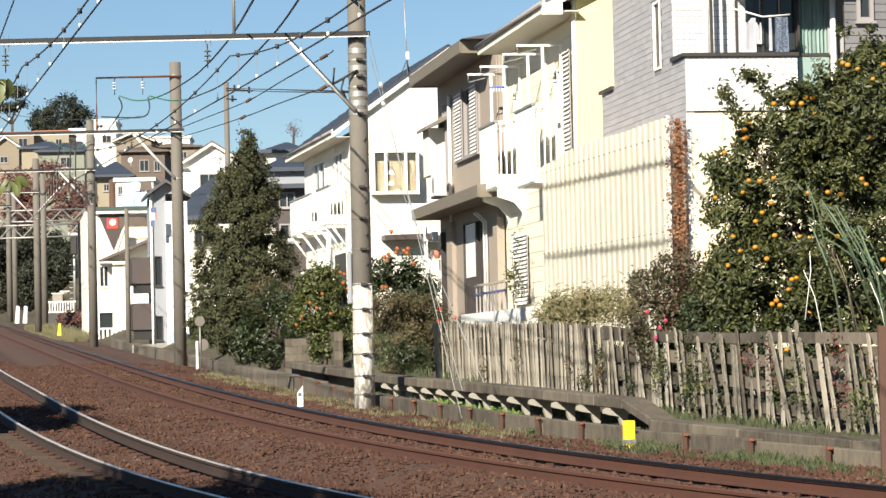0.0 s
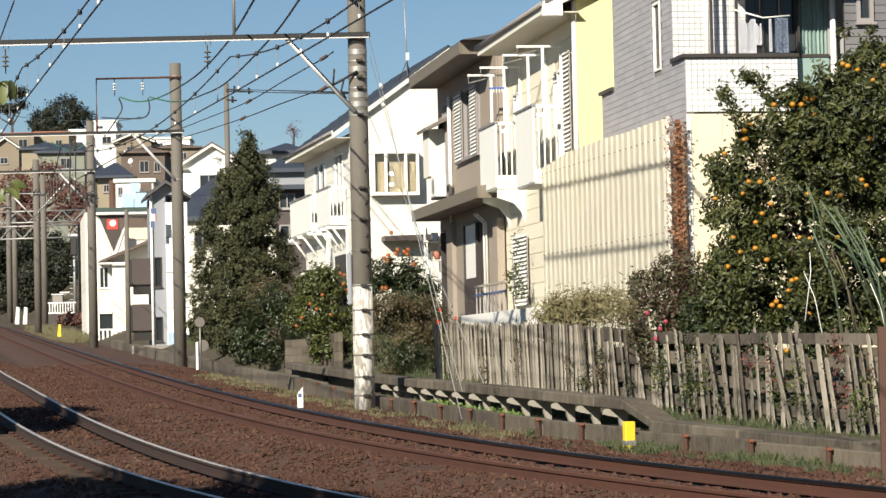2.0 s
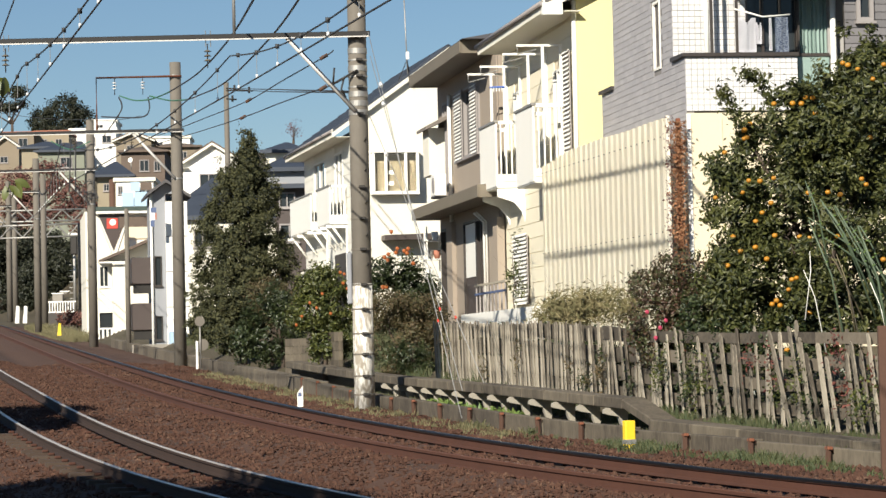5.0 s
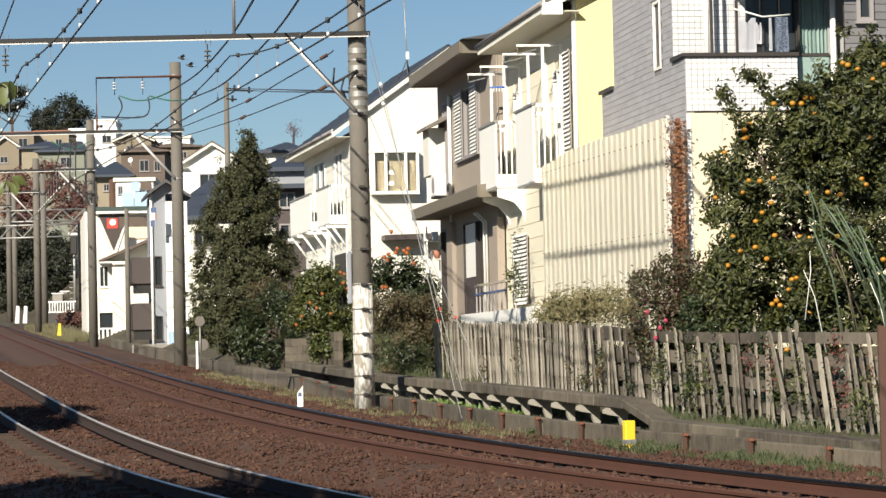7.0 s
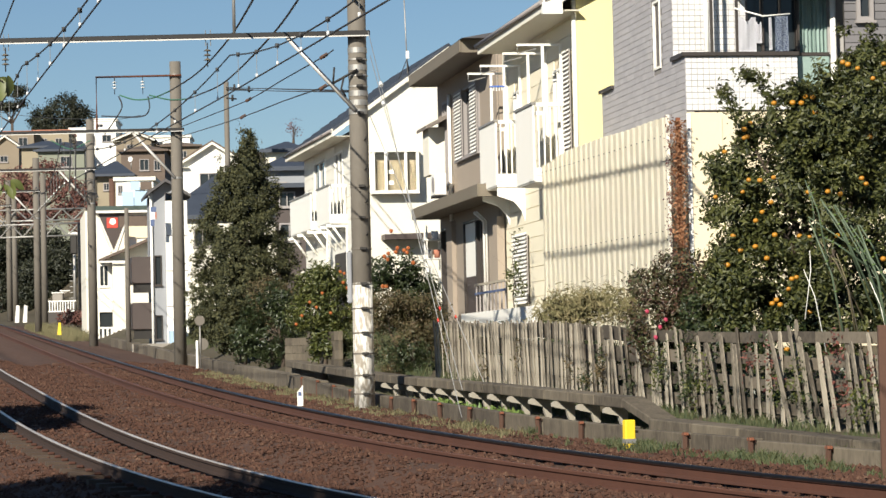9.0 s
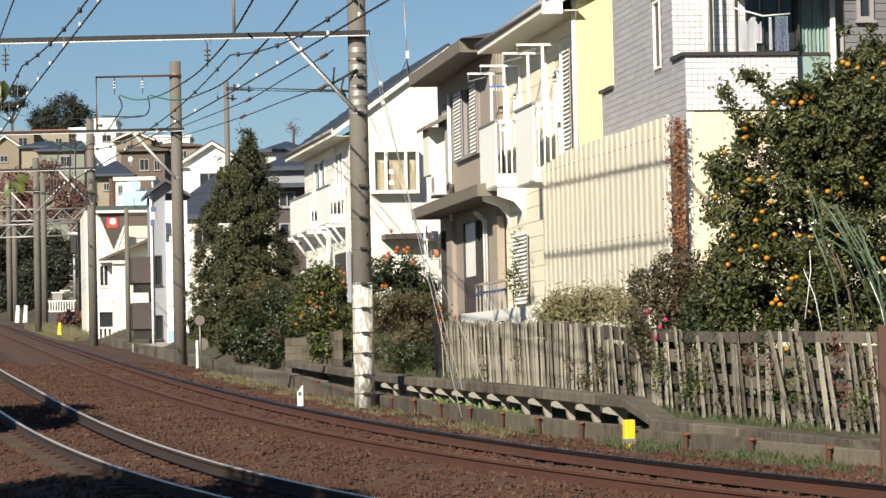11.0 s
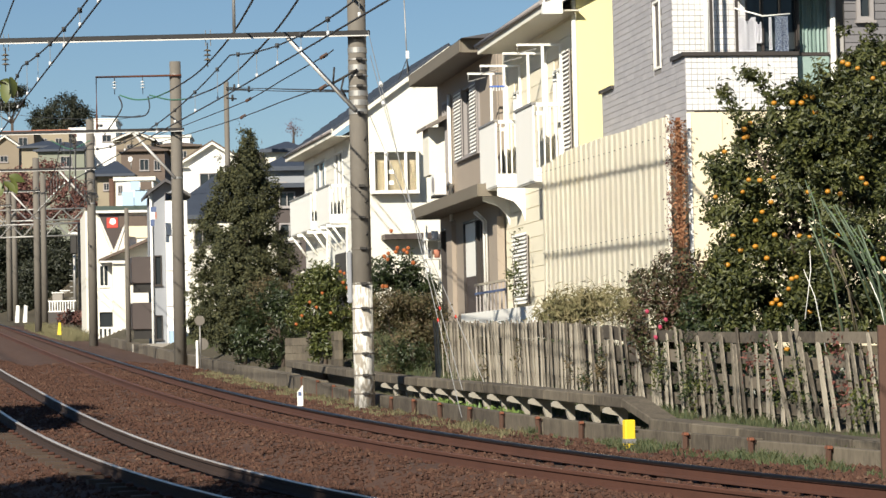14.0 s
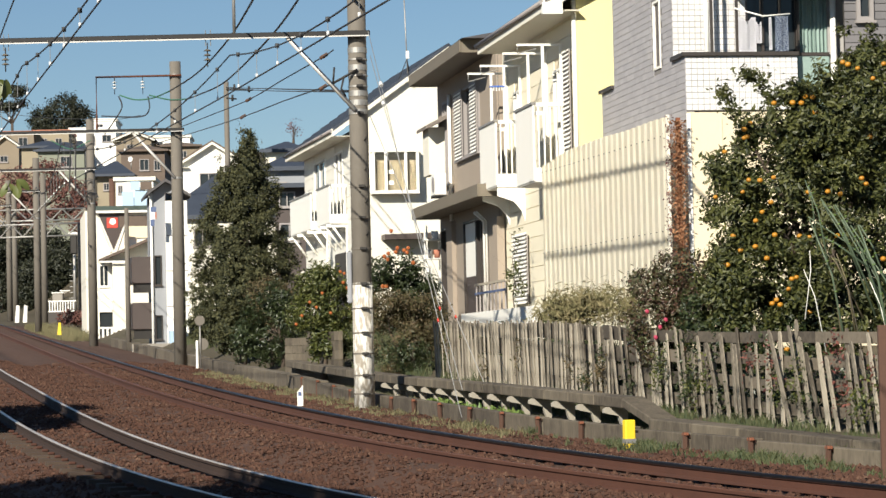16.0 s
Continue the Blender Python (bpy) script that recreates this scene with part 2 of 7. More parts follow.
def line_x(y):
    """Where the far track's house-side rail lies at the distance y."""
    return 5.984 - 0.19087 * y + 3.4267 * math.exp(-(max(y, 12) - 27) / 12) - (0.0 if y >= 12 else (y - 12) * 0.9)


def line_slope(y):
    return -0.19087 - 0.28556 * math.exp(-(max(y, 12) - 27) / 12)


def beside(y, u):
    """The point at u metres to the right of that rail, square to it."""
    s = line_slope(y)
    k = math.hypot(1, s)
    return line_x(y) + u / k, y - s * u / k


def smooth(a, b, v):
    t = min(max((v - a) / (b - a), 0), 1)
    return t * t * (3 - 2 * t)


def rise(y):
    """Height of the track's level along the line."""
    return GRADE * y


def dip(y):
    """How far the near track sinks below the far one towards the camera."""
    return -0.22 + 0.36 * smooth(28, 60, y)


def ground_z(x, y):
    s = line_slope(y)
    u = (x - line_x(y)) / math.hypot(1, s)
    z = rise(min(y, 400))
    d = dip(y)
    # ballast beds of the two tracks and the side path
    near = -0.15 + d - 0.04 * smooth(-3.6, -5.0, u) - 0.12 * smooth(-5.2, -6.0, u)
    far = -0.19
    h = near + (far - near) * smooth(-3.3, -1.5, u)
    h -= 0.13 * math.exp(-((u + 2.35) / 0.45) ** 2)
    h += (-0.26 + 0.19 + 0.12 * smooth(44, 30, y)) * smooth(0.5, 1.6, u)
    h += 0.25 * smooth(-6.6, -9.5, u)
    # gardens behind the kerb and the fence
    h += (0.3 + 0.25 * smooth(34, 50, y)) * smooth(2.6, 4.6, u) * smooth(22, 33, y)
    h += (0.7 * smooth(4.2, 7.5, u)) * smooth(34, 60, y)
    # the hill behind
    h += 8.5 * smooth(150, 250, y) * smooth(-2, 14, u) + 10 * smooth(215, 380, y)
    return z + h


def build_ground():
    ys = [-400, -150, -60, -25, -8, 4, 12] + [17 + 0.3 * i for i in range(int(60 / 0.3))] + [77 + 1.2 * i for i in range(75)] + [168 + 7 * i for i in range(34)] + [430, 520, 700, 1000, 1600, 3000]
    us = [-2500, -900, -300, -120, -60, -35, -20, -14, -10.5, -9, -8, -7.2, -6.6, -6.1] + [-5.7 + 0.12 * i for i in range(75)] + [3.4, 3.8, 4.3, 5, 6, 7, 8, 9.5, 12, 16, 22, 30, 42, 60, 90, 140, 250, 600, 1500, 2500]
    vs = []
    for y in ys:
        k = math.hypot(1, line_slope(y))
        for u in us:
            x = line_x(y) + u * k
            z = ground_z(x, y)
            if -6.2 < u < 2.5 and 10 < y < 120:
                z += 0.035 * noise.noise((x * 2.2, y * 2.2, 0)) + 0.02 * noise.noise((x * 7, y * 7, 3))
            vs.append((x, y, z))
    n = len(us)
    fs = [(i * n + j, i * n + j + 1, (i + 1) * n + j + 1, (i + 1) * n + j) for i in range(len(ys) - 1) for j in range(n - 1)]
    me = bpy.data.meshes.new("ground")
    me.from_pydata(vs, [], fs)
    me.materials.append(M["ballast"])
    me.materials.append(M["earth"])
    me.polygons.foreach_set("use_smooth", [True] * len(fs))
    me.polygons.foreach_set("material_index", [0 if -14 <= us[i % (n - 1)] < 2.4 and -30 < ys[i // (n - 1)] < 170 else 1 for i in range(len(fs))])
    ob = new("ground", me)
    tagged(ob, "brown ballast bed and earth rising to gardens and a hill", "ground", kind="structure")


def rail_z(y, u):
    d = dip(y)
    if u > -0.5:
        return rise(y)
    if u > -2:
        return rise(y) - 0.05
    if u > -4.4:
        return rise(y) + d + 0.02
    return rise(y) + d - 0.03


def build_rail(u, y0, y1, label, head):
    """A flat-bottomed rail along the line: rusty foot and web, bright worn head."""
    root = thing("rail", (0, 0, 0), 0, label, "rail", "rails")
    prof = [(-0.061, -0.153), (0.061, -0.153), (0.061, -0.142), (0.012, -0.125), (0.009, -0.05), (0.032, -0.038), (0.032, -0.012), (0.026, -0.004)]
    prof = prof + [(-a, b) for a, b in reversed(prof[2:])]
    def sweep(outline, closed, name, material, parent):
        bm = bmesh.new()
        last = None
        y = y0
        while y <= y1:
            s = line_slope(y)
            x, yy = beside(y, u)
            k = math.hypot(1, s)
            ring = [bm.verts.new((x + a / k, yy - s * a / k, rail_z(y, u) + b)) for a, b in outline]
            if last:
                m = len(ring)
                for i in range(m if closed else m - 1):
                    bm.faces.new((last[i], last[(i + 1) % m], ring[(i + 1) % m], ring[i]))
            last = ring
            y += 0.5 if y < 60 else 1.5
        bmesh.ops.recalc_face_normals(bm, faces=bm.faces[:])
        return part(name, bm, material, parent)
    # near track bodies take the darker rust that stands in for shade
    sweep(prof, True, "rail_body", M["rail_side"] if u > -2 else M["rail_shaded"], root)
    top = [(0.020, 0.001), (0.0265, -0.003), (0.0300, -0.007)]
    if head == "rail_top":
        top += [(0.0335, -0.012), (0.0335, -0.034)]
    sweep([(-a, b) for a, b in reversed(top)] + top, False, "running_surface", M[head], root)


build_ground()
for u, txt, head in ((0.0, "rusty steel rail with a dark smooth head", "rail_top"), (-1.132, "rusty brown steel rail with a dull head", "rail_brown"),
                     (-3.75, "steel rail with a bright worn head", "rail_bright"), (-4.882, "steel rail with a bright worn head", "rail_bright")):
    build_rail(u, 14, 210, txt, head)


def at_line(y, u, dz=0.0):
    """A point beside the line, on the track's level plus dz."""
    x, yy = beside(y, u)
    return (x, yy, rise(y) + dz)


def heading(y):
    """The line's direction at y, as a turn about z from +y, in degrees."""
    return math.degrees(math.atan(-line_slope(y)))


def build_sleepers():
    bm = bmesh.new()
    prism(bm, [(-0.95, -0.16), (0.95, -0.16), (0.93, 0.0), (0.45, 0.0), (0.35, -0.03), (-0.35, -0.03), (-0.45, 0.0), (-0.93, 0.0)], "y", -0.11, 0.11)
    me = bpy.data.meshes.new("sleeper_block")
    bm.to_mesh(me)
    bm.free()
    me.materials.append(M["sleeper"])
    bm = boxed(-0.045, 0.045, -0.04, 0.04, 0.0, 0.04, bevel=0.012)
    clip = bpy.data.meshes.new("clip")
    bm.to_mesh(clip)
    bm.free()
    clip.materials.append(M["rail_side"])
    for c in (-0.566, -4.316):
        y = 24.0
        while y < 78:
            root = thing("sleeper", at_line(y, c), heading(y), "grey-brown concrete sleeper half buried in ballast", "sleeper", "sleepers")
            root.location.z = rail_z(y, c - 0.3) - 0.155
            ob = new("block", me)
            ob.parent = root
            if y < 62:
                for dx in (-0.675, -0.455, 0.455, 0.675):
                    k = new("rail_clip", clip)
                    k.parent = root
                    k.location = (dx, 0, 0.0)
            y += 0.6


def scatter_stones():
    """Loose ballast over the beds: low polyhedra, half sunk, smaller and fewer farther on."""
    rng = np.random.default_rng(4)
    base = np.array([(1, 0, 0), (-1, 0, 0), (0, 1, 0), (0, -1, 0), (0, 0, 1), (0, 0, -1)], float)
    tri = np.array([(0, 2, 4), (2, 1, 4), (1, 3, 4), (3, 0, 4), (2, 0, 5), (1, 2, 5), (3, 1, 5), (0, 3, 5)])
    spots = []
    for _ in range(105000):
        y = 24 + 62 * rng.random() ** 1.9
        u = -6.8 + 9.1 * rng.random()
        if any(abs(u - r) < 0.09 for r in (0, -1.132, -3.75, -4.882)):
            continue
        x, yy = beside(y, u)
        heap = noise.noise((x * 1.1, yy * 1.1, 7))
        if heap < -0.35 and rng.random() < 0.6:
            continue
        r = 0.014 + 0.030 * rng.random() ** 1.5
        spots.append((x, yy, ground_z(x, yy) + r * 0.2 + 0.03 * max(heap, 0), r))
    p = np.array(spots)
    n = len(p)
    q = base[None] * (p[:, 3, None, None] * (0.6 + 0.8 * rng.random((n, 6, 1))))
    a = rng.random(n) * 6.3
    c, s = np.cos(a)[:, None], np.sin(a)[:, None]
    q = np.stack([q[:, :, 0] * c - q[:, :, 1] * s, q[:, :, 0] * s + q[:, :, 1] * c, q[:, :, 2] * 0.8], 2)
    q += 0.6 * p[:, 3, None, None] * (rng.random((n, 6, 3)) - 0.5) + p[:, None, :3]
    f = tri[None] + 6 * np.arange(n)[:, None, None]
    me = bpy.data.meshes.new("ballast_stones")
    me.from_pydata(q.reshape(-1, 3).tolist(), [], f.reshape(-1, 3).tolist())
    me.materials.append(M["stone"])
    tagged(new("ballast_stones", me), "loose rust-brown ballast stones between the rails", "ballast", kind="stuff")


# ---- kerb wall, cable trough and fence ----
def build_kerb():
    root = thing("kerb_wall", (0, 0, 0), 0, "low weathered concrete plank wall held by rusty posts", "kerb wall")
    rng = random.Random(3)
    y = 26.0
    while y < 112:
        step = 1.9
        a, b = at_line(y, 2.38), at_line(y + step - 0.03, 2.38)
        z0, z1 = ground_z(*a[:2]), ground_z(*b[:2])
        top = 0.22 + 0.10 * smooth(52, 62, y) + 0.05 * smooth(60, 40, y) - 0.06 * smooth(40, 32, y) + rng.uniform(-0.015, 0.015)
        bm = bmesh.new()
        d = (Vector(b) - Vector(a)).to_2d().normalized()
        nrm = Vector((d.y, -d.x)) * (0.06 + 0.07 * smooth(46, 54, y))
        lo = [(a[0] - nrm.x, a[1] - nrm.y, z0 - 0.2), (b[0] - nrm.x, b[1] - nrm.y, z1 - 0.2), (b[0] + nrm.x, b[1] + nrm.y, z1 - 0.2), (a[0] + nrm.x, a[1] + nrm.y, z0 - 0.2)]
        vs = [bm.verts.new(p) for p in lo] + [bm.verts.new((p[0], p[1], p[2] + 0.2 + top)) for p in lo]
        for q in ((0, 1, 2, 3), (4, 7, 6, 5), (0, 4, 5, 1), (1, 5, 6, 2), (2, 6, 7, 3), (3, 7, 4, 0)):
            bm.faces.new([vs[i] for i in q])
        bmesh.ops.recalc_face_normals(bm, faces=bm.faces[:])
        bmesh.ops.bevel(bm, geom=bm.edges[:], offset=0.012, segments=1, affect="EDGES")
        part("plank", bm, M["concrete_dark"], root)
        if y < 62:
            bm = bmesh.new()
            box(bm, -0.03, 0.03, -0.012, 0.012, -0.3, top + 0.02)
            box(bm, -0.010, 0.010, -0.035, 0.035, -0.3, top + 0.02)
            box(bm, -0.02, 0.02, -0.06, -0.045, top - 0.05, top - 0.01)
            p = part("post", bm, M["rust_dark"], root, "rusty steel post")
            part("post_cap", boxed(-0.055, 0.055, -0.028, 0.028, top - 0.025, top + 0.012, bevel=0.006), M["rust"], p, "orange rusty clip")
            c = at_line(y - 0.015, 2.26)
            p.matrix_basis = pose(c[0], c[1], ground_z(c[0], c[1]), rng.uniform(-3, 3), rng.uniform(-4, 4), heading(y) + 90)
        y += step


def slab_between(name, p, q, w, h, material, parent, bevel=0.015):
    """A slab from p to q (top centre line), w wide and h thick."""
    p, q = Vector(p), Vector(q)
    d = (q - p)
    n = Vector((d.y, -d.x, 0)).normalized() * (w / 2)
    bm = bmesh.new()
    vs = [bm.verts.new(v + Vector((0, 0, -k))) for k in (h, 0) for v in (p - n, q - n, q + n, p + n)]
    for f in ((0, 1, 2, 3), (4, 7, 6, 5), (0, 4, 5, 1), (1, 5, 6, 2), (2, 6, 7, 3), (3, 7, 4, 0)):
        bm.faces.new([vs[i] for i in f])
    bmesh.ops.recalc_face_normals(bm, faces=bm.faces[:])
    if bevel:
        bmesh.ops.bevel(bm, geom=bm.edges[:], offset=bevel, segments=1, affect="EDGES")
    return part(name, bm, material, parent)


def build_trough():
    root = thing("cable_trough", (0, 0, 0), 0, "weathered concrete cable trough raised on pale brackets", "cable trough")
    y = 39.4
    while y < 66:
        k = 0.37 - 0.10 * smooth(42, 58, y)
        k1 = 0.37 - 0.10 * smooth(42, 58, y + 1.2)
        slab_between("lid", at_line(y, 3.1, k), at_line(y + 1.17, 3.1, k1), 0.36, 0.16, M["concrete_dark"], root)
        for s in (0.6,) if y < 55 else ():
            bm = bmesh.new()
            prism(bm, [(-0.24, -0.03), (-0.19, 0.0), (0.12, 0.0), (0.12, -0.34), (0.05, -0.34), (-0.02, -0.13), (-0.18, -0.10), (-0.24, -0.08)], "x", -0.045, 0.045)
            b = part("bracket", bm, M["bracket"], root, "pale concrete bracket")
            c = at_line(y + s, 3.1, k - 0.162)
            b.matrix_basis = pose(*c, 0, 0, heading(y) - 90)
        y += 1.2
    slab_between("ramp", at_line(38.2, 3.1, 0.12), at_line(39.38, 3.1, 0.36), 0.38, 0.13, M["concrete_dark"], root)
    y = 38.15
    while y > 27:
        slab_between("lid", at_line(y, 3.05, 0.12), at_line(y - 1.46, 3.05, 0.12), 0.42, 0.25, M["concrete_dark"], root)
        y -= 1.5


def build_fence():
    root = thing("picket_fence", (0, 0, 0), 0, "old grey weathered wooden picket fence with leaning stakes", "fence")
    rng = random.Random(8)
    meshes = []
    for k in range(6):
        w = 0.044 + 0.012 * rng.random()
        bm = bmesh.new()
        prism(bm, [(-w, -0.3), (w, -0.3), (w * 0.96, 0.9), (w * 0.8, 0.975), (w * 0.3, 1.0), (-w * 0.4, 0.995), (-w * 0.85, 0.95), (-w, 0.9)], "y", -0.010, 0.010)
        bmesh.ops.bevel(bm, geom=[e for e in bm.edges if e.calc_length() > 0.5], offset=0.005, segments=1, affect="EDGES")
        me = bpy.data.meshes.new("picket")
        bm.to_mesh(me)
        bm.free()
        me.materials.append(M["wood_grey"])
        meshes.append(me)
    y = 31.0
    while y < 54.4:
        c = at_line(y, 3.95)
        h = 1.36 - 0.18 * smooth(36, 52, y)
        loose = smooth(46, 38, y)
        if rng.random() > 0.06 * loose:
            ob = new("picket", rng.choice(meshes))
            ob.parent = root
            g = ground_z(c[0], c[1])
            ob.matrix_basis = pose(c[0] + rng.uniform(-0.015, 0.015), c[1], g - 0.02, rng.gauss(-1.5 - 3.5 * loose, 1.2 + 2.2 * loose), rng.gauss(-2.0 * loose, 1.0 + 2.0 * loose), heading(y) + 90 + rng.uniform(-8, 8)) @ Matrix.Diagonal((1, 1, h * rng.uniform(0.98 - 0.26 * loose, 1.02 + 0.04 * loose), 1))
        y += rng.uniform(0.17, 0.23) + 0.05 * loose * rng.random()
    y = 31.0
    while y < 52.6:
        for z, w in ((0.30, 0.25), (0.62, 0.27), (0.94, 0.27), (1.25, 0.25)):
            z *= 1.0 - 0.13 * smooth(36, 52, y)
            lean = 4.03 - z * (0.03 + 0.08 * smooth(46, 38, y))
            a, b = at_line(y, lean), at_line(y + 1.98, lean)
            a = (a[0], a[1], ground_z(a[0], a[1]) + z + rng.uniform(-0.03, 0.03))
            b = (b[0], b[1], ground_z(b[0], b[1]) + z + rng.uniform(-0.03, 0.03))
            # nearer boards carry the pickets' shadow in their darker colour
            slab_between("fence_rail", a, b, 0.03, w * (1 - 0.42 * smooth(44, 37, y)), M["wood_grey"] if y > 43 else M["wood_shaded"], root, 0.0)
        y += 2.0


build_sleepers()
scatter_stones()
build_kerb()
build_trough()
build_fence()


# ---- poles, beams and wires ----
def wire(name, pts, r, material, label, category="wire", sag=0.0, n=10):
    """A wire through points, sagging between them."""
    bm = bmesh.new()
    run = []
    p = [Vector(q) for q in pts]
    for k in range(len(p) - 1):
        a, b = p[k], p[k + 1]
        before, after = p[max(k - 1, 0)], p[min(k + 2, len(p) - 1)]
        for i in range(n):
            t = i / n
            if sag:
                run.append(a.lerp(b, t) - Vector((0, 0, sag * 4 * t * (1 - t))))
            else:
                run.append(0.5 * (2 * a + (b - before) * t + (2 * before - 5 * a + 4 * b - after) * t * t + (3 * a - before - 3 * b + after) * t ** 3))
    run.append(p[-1])
    tube(bm, run, r, 5)
    return tagged(part(name, bm, material), label, category)


def ring(bm, z, r, h):
    tube(bm, [(0, 0, z - h / 2), (0, 0, z + h / 2)], r, 28)
    for fc in bm.faces:
        fc.smooth = False
    return bm


def insulator(parent, at, h=0.42, tilt=(0, 0, 0)):
    """A string of ceramic sheds on a steel rod."""
    bm = bmesh.new()
    tube(bm, [(0, 0, 0), (0, 0, -h)], 0.012, 6)
    rod = part("insulator", bm, M["dark_steel"], parent, "steel rod with ceramic insulator")
    rod.matrix_basis = pose(*at, *tilt)
    for k in range(3):
        bm = bmesh.new()
        z = -0.12 - k * 0.085
        tube(bm, [(0, 0, z), (0, 0, z - 0.03)], 0.03, 10, 0.075)
        part("shed", bm, M["concrete_dark"], rod)
    return rod


P1, P2, P3 = (-1.504, 52.079, 1.065), (-7.808, 83.367, 1.976), (-14.296, 115.047, 3.109)
P4, P5 = (-21.136, 147.026, 4.262), (-27.36, 178.008, 5.337)
BEAM = 7.02   # height of the beams over the poles' feet


def build_pole(at, height, label, painted=False, arm=8.9, beam=True):
    root = thing("catenary_pole", at, 0, label, "catenary pole", "poles along the line")
    part("shaft", tubed([(0, 0, -0.3), (0, 0, height * 0.5), (0, 0, height)], 0.188, 24, 0.165), M["pole"], root)
    if painted:
        part("paint_coat", tubed([(0, 0, 0.0), (0, 0, 2.42)], 0.192, 24, 0.187), M["pole_paint"], root, "peeling white paint on the pole's foot")
        for z in (0.38, 0.72, 1.12, 1.5, 1.95, 2.4, 3.05, 3.62, 4.2, 5.55, 6.05, 6.25, 6.55):
            bm = ring(bmesh.new(), z, 0.198 - 0.0026 * z, 0.03)
            band = part("band", bm, M["steel"] if z > 5 else M["pole"], root, "thin band round the pole")
            part("bolt", boxed(-0.02, 0.10, -0.25, -0.18, z - 0.025, z + 0.025, bevel=0.008), M["dark_steel"], band, "dark bolt")
        for z in (5.75, 5.92, 6.4, 6.72):
            part("wide_band", ring(bmesh.new(), z, 0.196 - 0.0026 * z, 0.10), M["steel"], root, "wide galvanised band")
        for z in (2.75, 3.3, 3.9, 4.5, 5.05):
            part("step_bolt", tube(tubed([(0.1, -0.15, z), (0.13, -0.32, z)], 0.013, 6), [(0.13, -0.32, z), (0.13, -0.32, z + 0.05)], 0.018, 6), M["dark_steel"], root)
        part("cable_box", boxed(-0.27, -0.18, -0.10, 0.06, 2.05, 3.0, bevel=0.02), M["grey_wall"], root, "slim grey cable cover")
    if beam:
        b = part("beam", boxed(-arm, 0.25, -0.30, -0.18, BEAM - 0.045, BEAM + 0.045, bevel=0.01), M["beam_black"], root, "dark steel cross beam over the tracks")
        part("beam_flange", boxed(-arm, 0.24, -0.312, -0.296, BEAM - 0.066, BEAM - 0.045), M["galvanised"], root, "pale lower flange of the beam")
        part("strut", tubed([(-1.28, -0.24, BEAM - 0.05), (-0.05, -0.2, BEAM - 1.42)], 0.042, 8), M["galvanised"], root, "galvanised diagonal strut")
        part("clamp", ring(bmesh.new(), BEAM - 1.42, 0.182, 0.06), M["steel"], root)
        part("clamp", ring(bmesh.new(), BEAM, 0.178, 0.10), M["steel"], root)
    return root


pole_a = build_pole(P1, 8.9, "tall concrete catenary pole with peeling white foot and steel beam", painted=True)
pole_b = build_pole(P2, 9.05, "tall grey concrete catenary pole with a red bracket on top")
pole_c = build_pole(P3, 9.05, "grey concrete catenary pole with beam and tangled cables", arm=8)
pole_d = build_pole(P4, 8.75, "distant grey concrete catenary pole with steel beam", arm=6)
pole_e = build_pole(P5, 8.6, "distant grey concrete catenary pole with steel beam", arm=5)
for at, h, lab in (((-23.743, 168.013, 5.005), 8.6, "distant grey concrete pole beside the line"), ((-28.823, 190.006, 5.626), 8.5, "distant grey concrete pole beside the line")):
    build_pole(at, h, lab, beam=False)
# fittings on the first pole
bm = bmesh.new()
tube(bm, [(0, -0.2, 6.35), (-0.45, -0.25, 6.1)], 0.025, 6)
tube(bm, [(-0.45, -0.25, 6.1), (-0.42, -0.25, 6.4)], 0.02, 6)
tube(bm, [(-0.25, -0.25, 6.2), (-0.3, -0.25, 6.0), (-0.22, -0.22, 5.85)], 0.02, 6)
part("cable_bracket", bm, M["dark_steel"], pole_a, "dark bracket with a cable loop")
for x in (-2.75, -6.47):
    part("hanger", tube(tubed([(x - 0.03, -0.24, BEAM + 0.12), (x - 0.03, -0.24, BEAM - 0.18)], 0.008, 5), [(x + 0.06, -0.24, BEAM + 0.12), (x + 0.06, -0.24, BEAM - 0.18)], 0.008, 5), M["steel"], pole_a)
    insulator(pole_a, (x, -0.24, BEAM - 0.12), 0.45)
part("upright", tubed([(-2.25, -0.24, BEAM), (-2.25, -0.24, BEAM + 1.6)], 0.03, 8), M["steel"], pole_a)
# red bracket frame on the second pole
bm = bmesh.new()
tube(bm, [(0.2, -0.2, 8.62), (-2.32, -0.2, 8.62), (-2.32, -0.2, 7.05)], 0.035, 6)
part("bracket_frame", bm, M["rust"], pole_b, "faded red steel bracket frame")
part("clamp", ring(bmesh.new(), 8.62, 0.185, 0.1), M["steel"], pole_b)
for x in (-0.95, -1.78):
    rod = insulator(pole_b, (x, -0.2, 8.6), 0.5)
    for k in rod.children:
        k.data.materials[0] = M["ceramic"]
for px in (-1.3, -3.0):
    insulator(pole_b, (px, -0.24, BEAM - 0.1), 0.4)
# tangle of cables on the third pole
bm = bmesh.new()
rng = random.Random(5)
for k in range(9):
    a = rng.uniform(0, 6.3)
    c = Vector((rng.uniform(-0.9, 0.25), -0.3, rng.uniform(5.6, 6.5)))
    tube(bm, [c + Vector((math.cos(t + a) * rng.uniform(0.15, 0.3), 0, math.sin(t + a) * rng.uniform(0.2, 0.4))) for t in (0, 1, 2, 3, 4)], 0.02, 5)
tube(bm, [(-0.55, -0.3, 8.3), (-0.6, -0.3, 6.1)], 0.03, 5)
tube(bm, [(-0.75, -0.3, 8.3), (-0.85, -0.3, 6.1)], 0.03, 5)
part("cable_tangle", bm, M["wire"], pole_c, "tangled black cables and clamps")


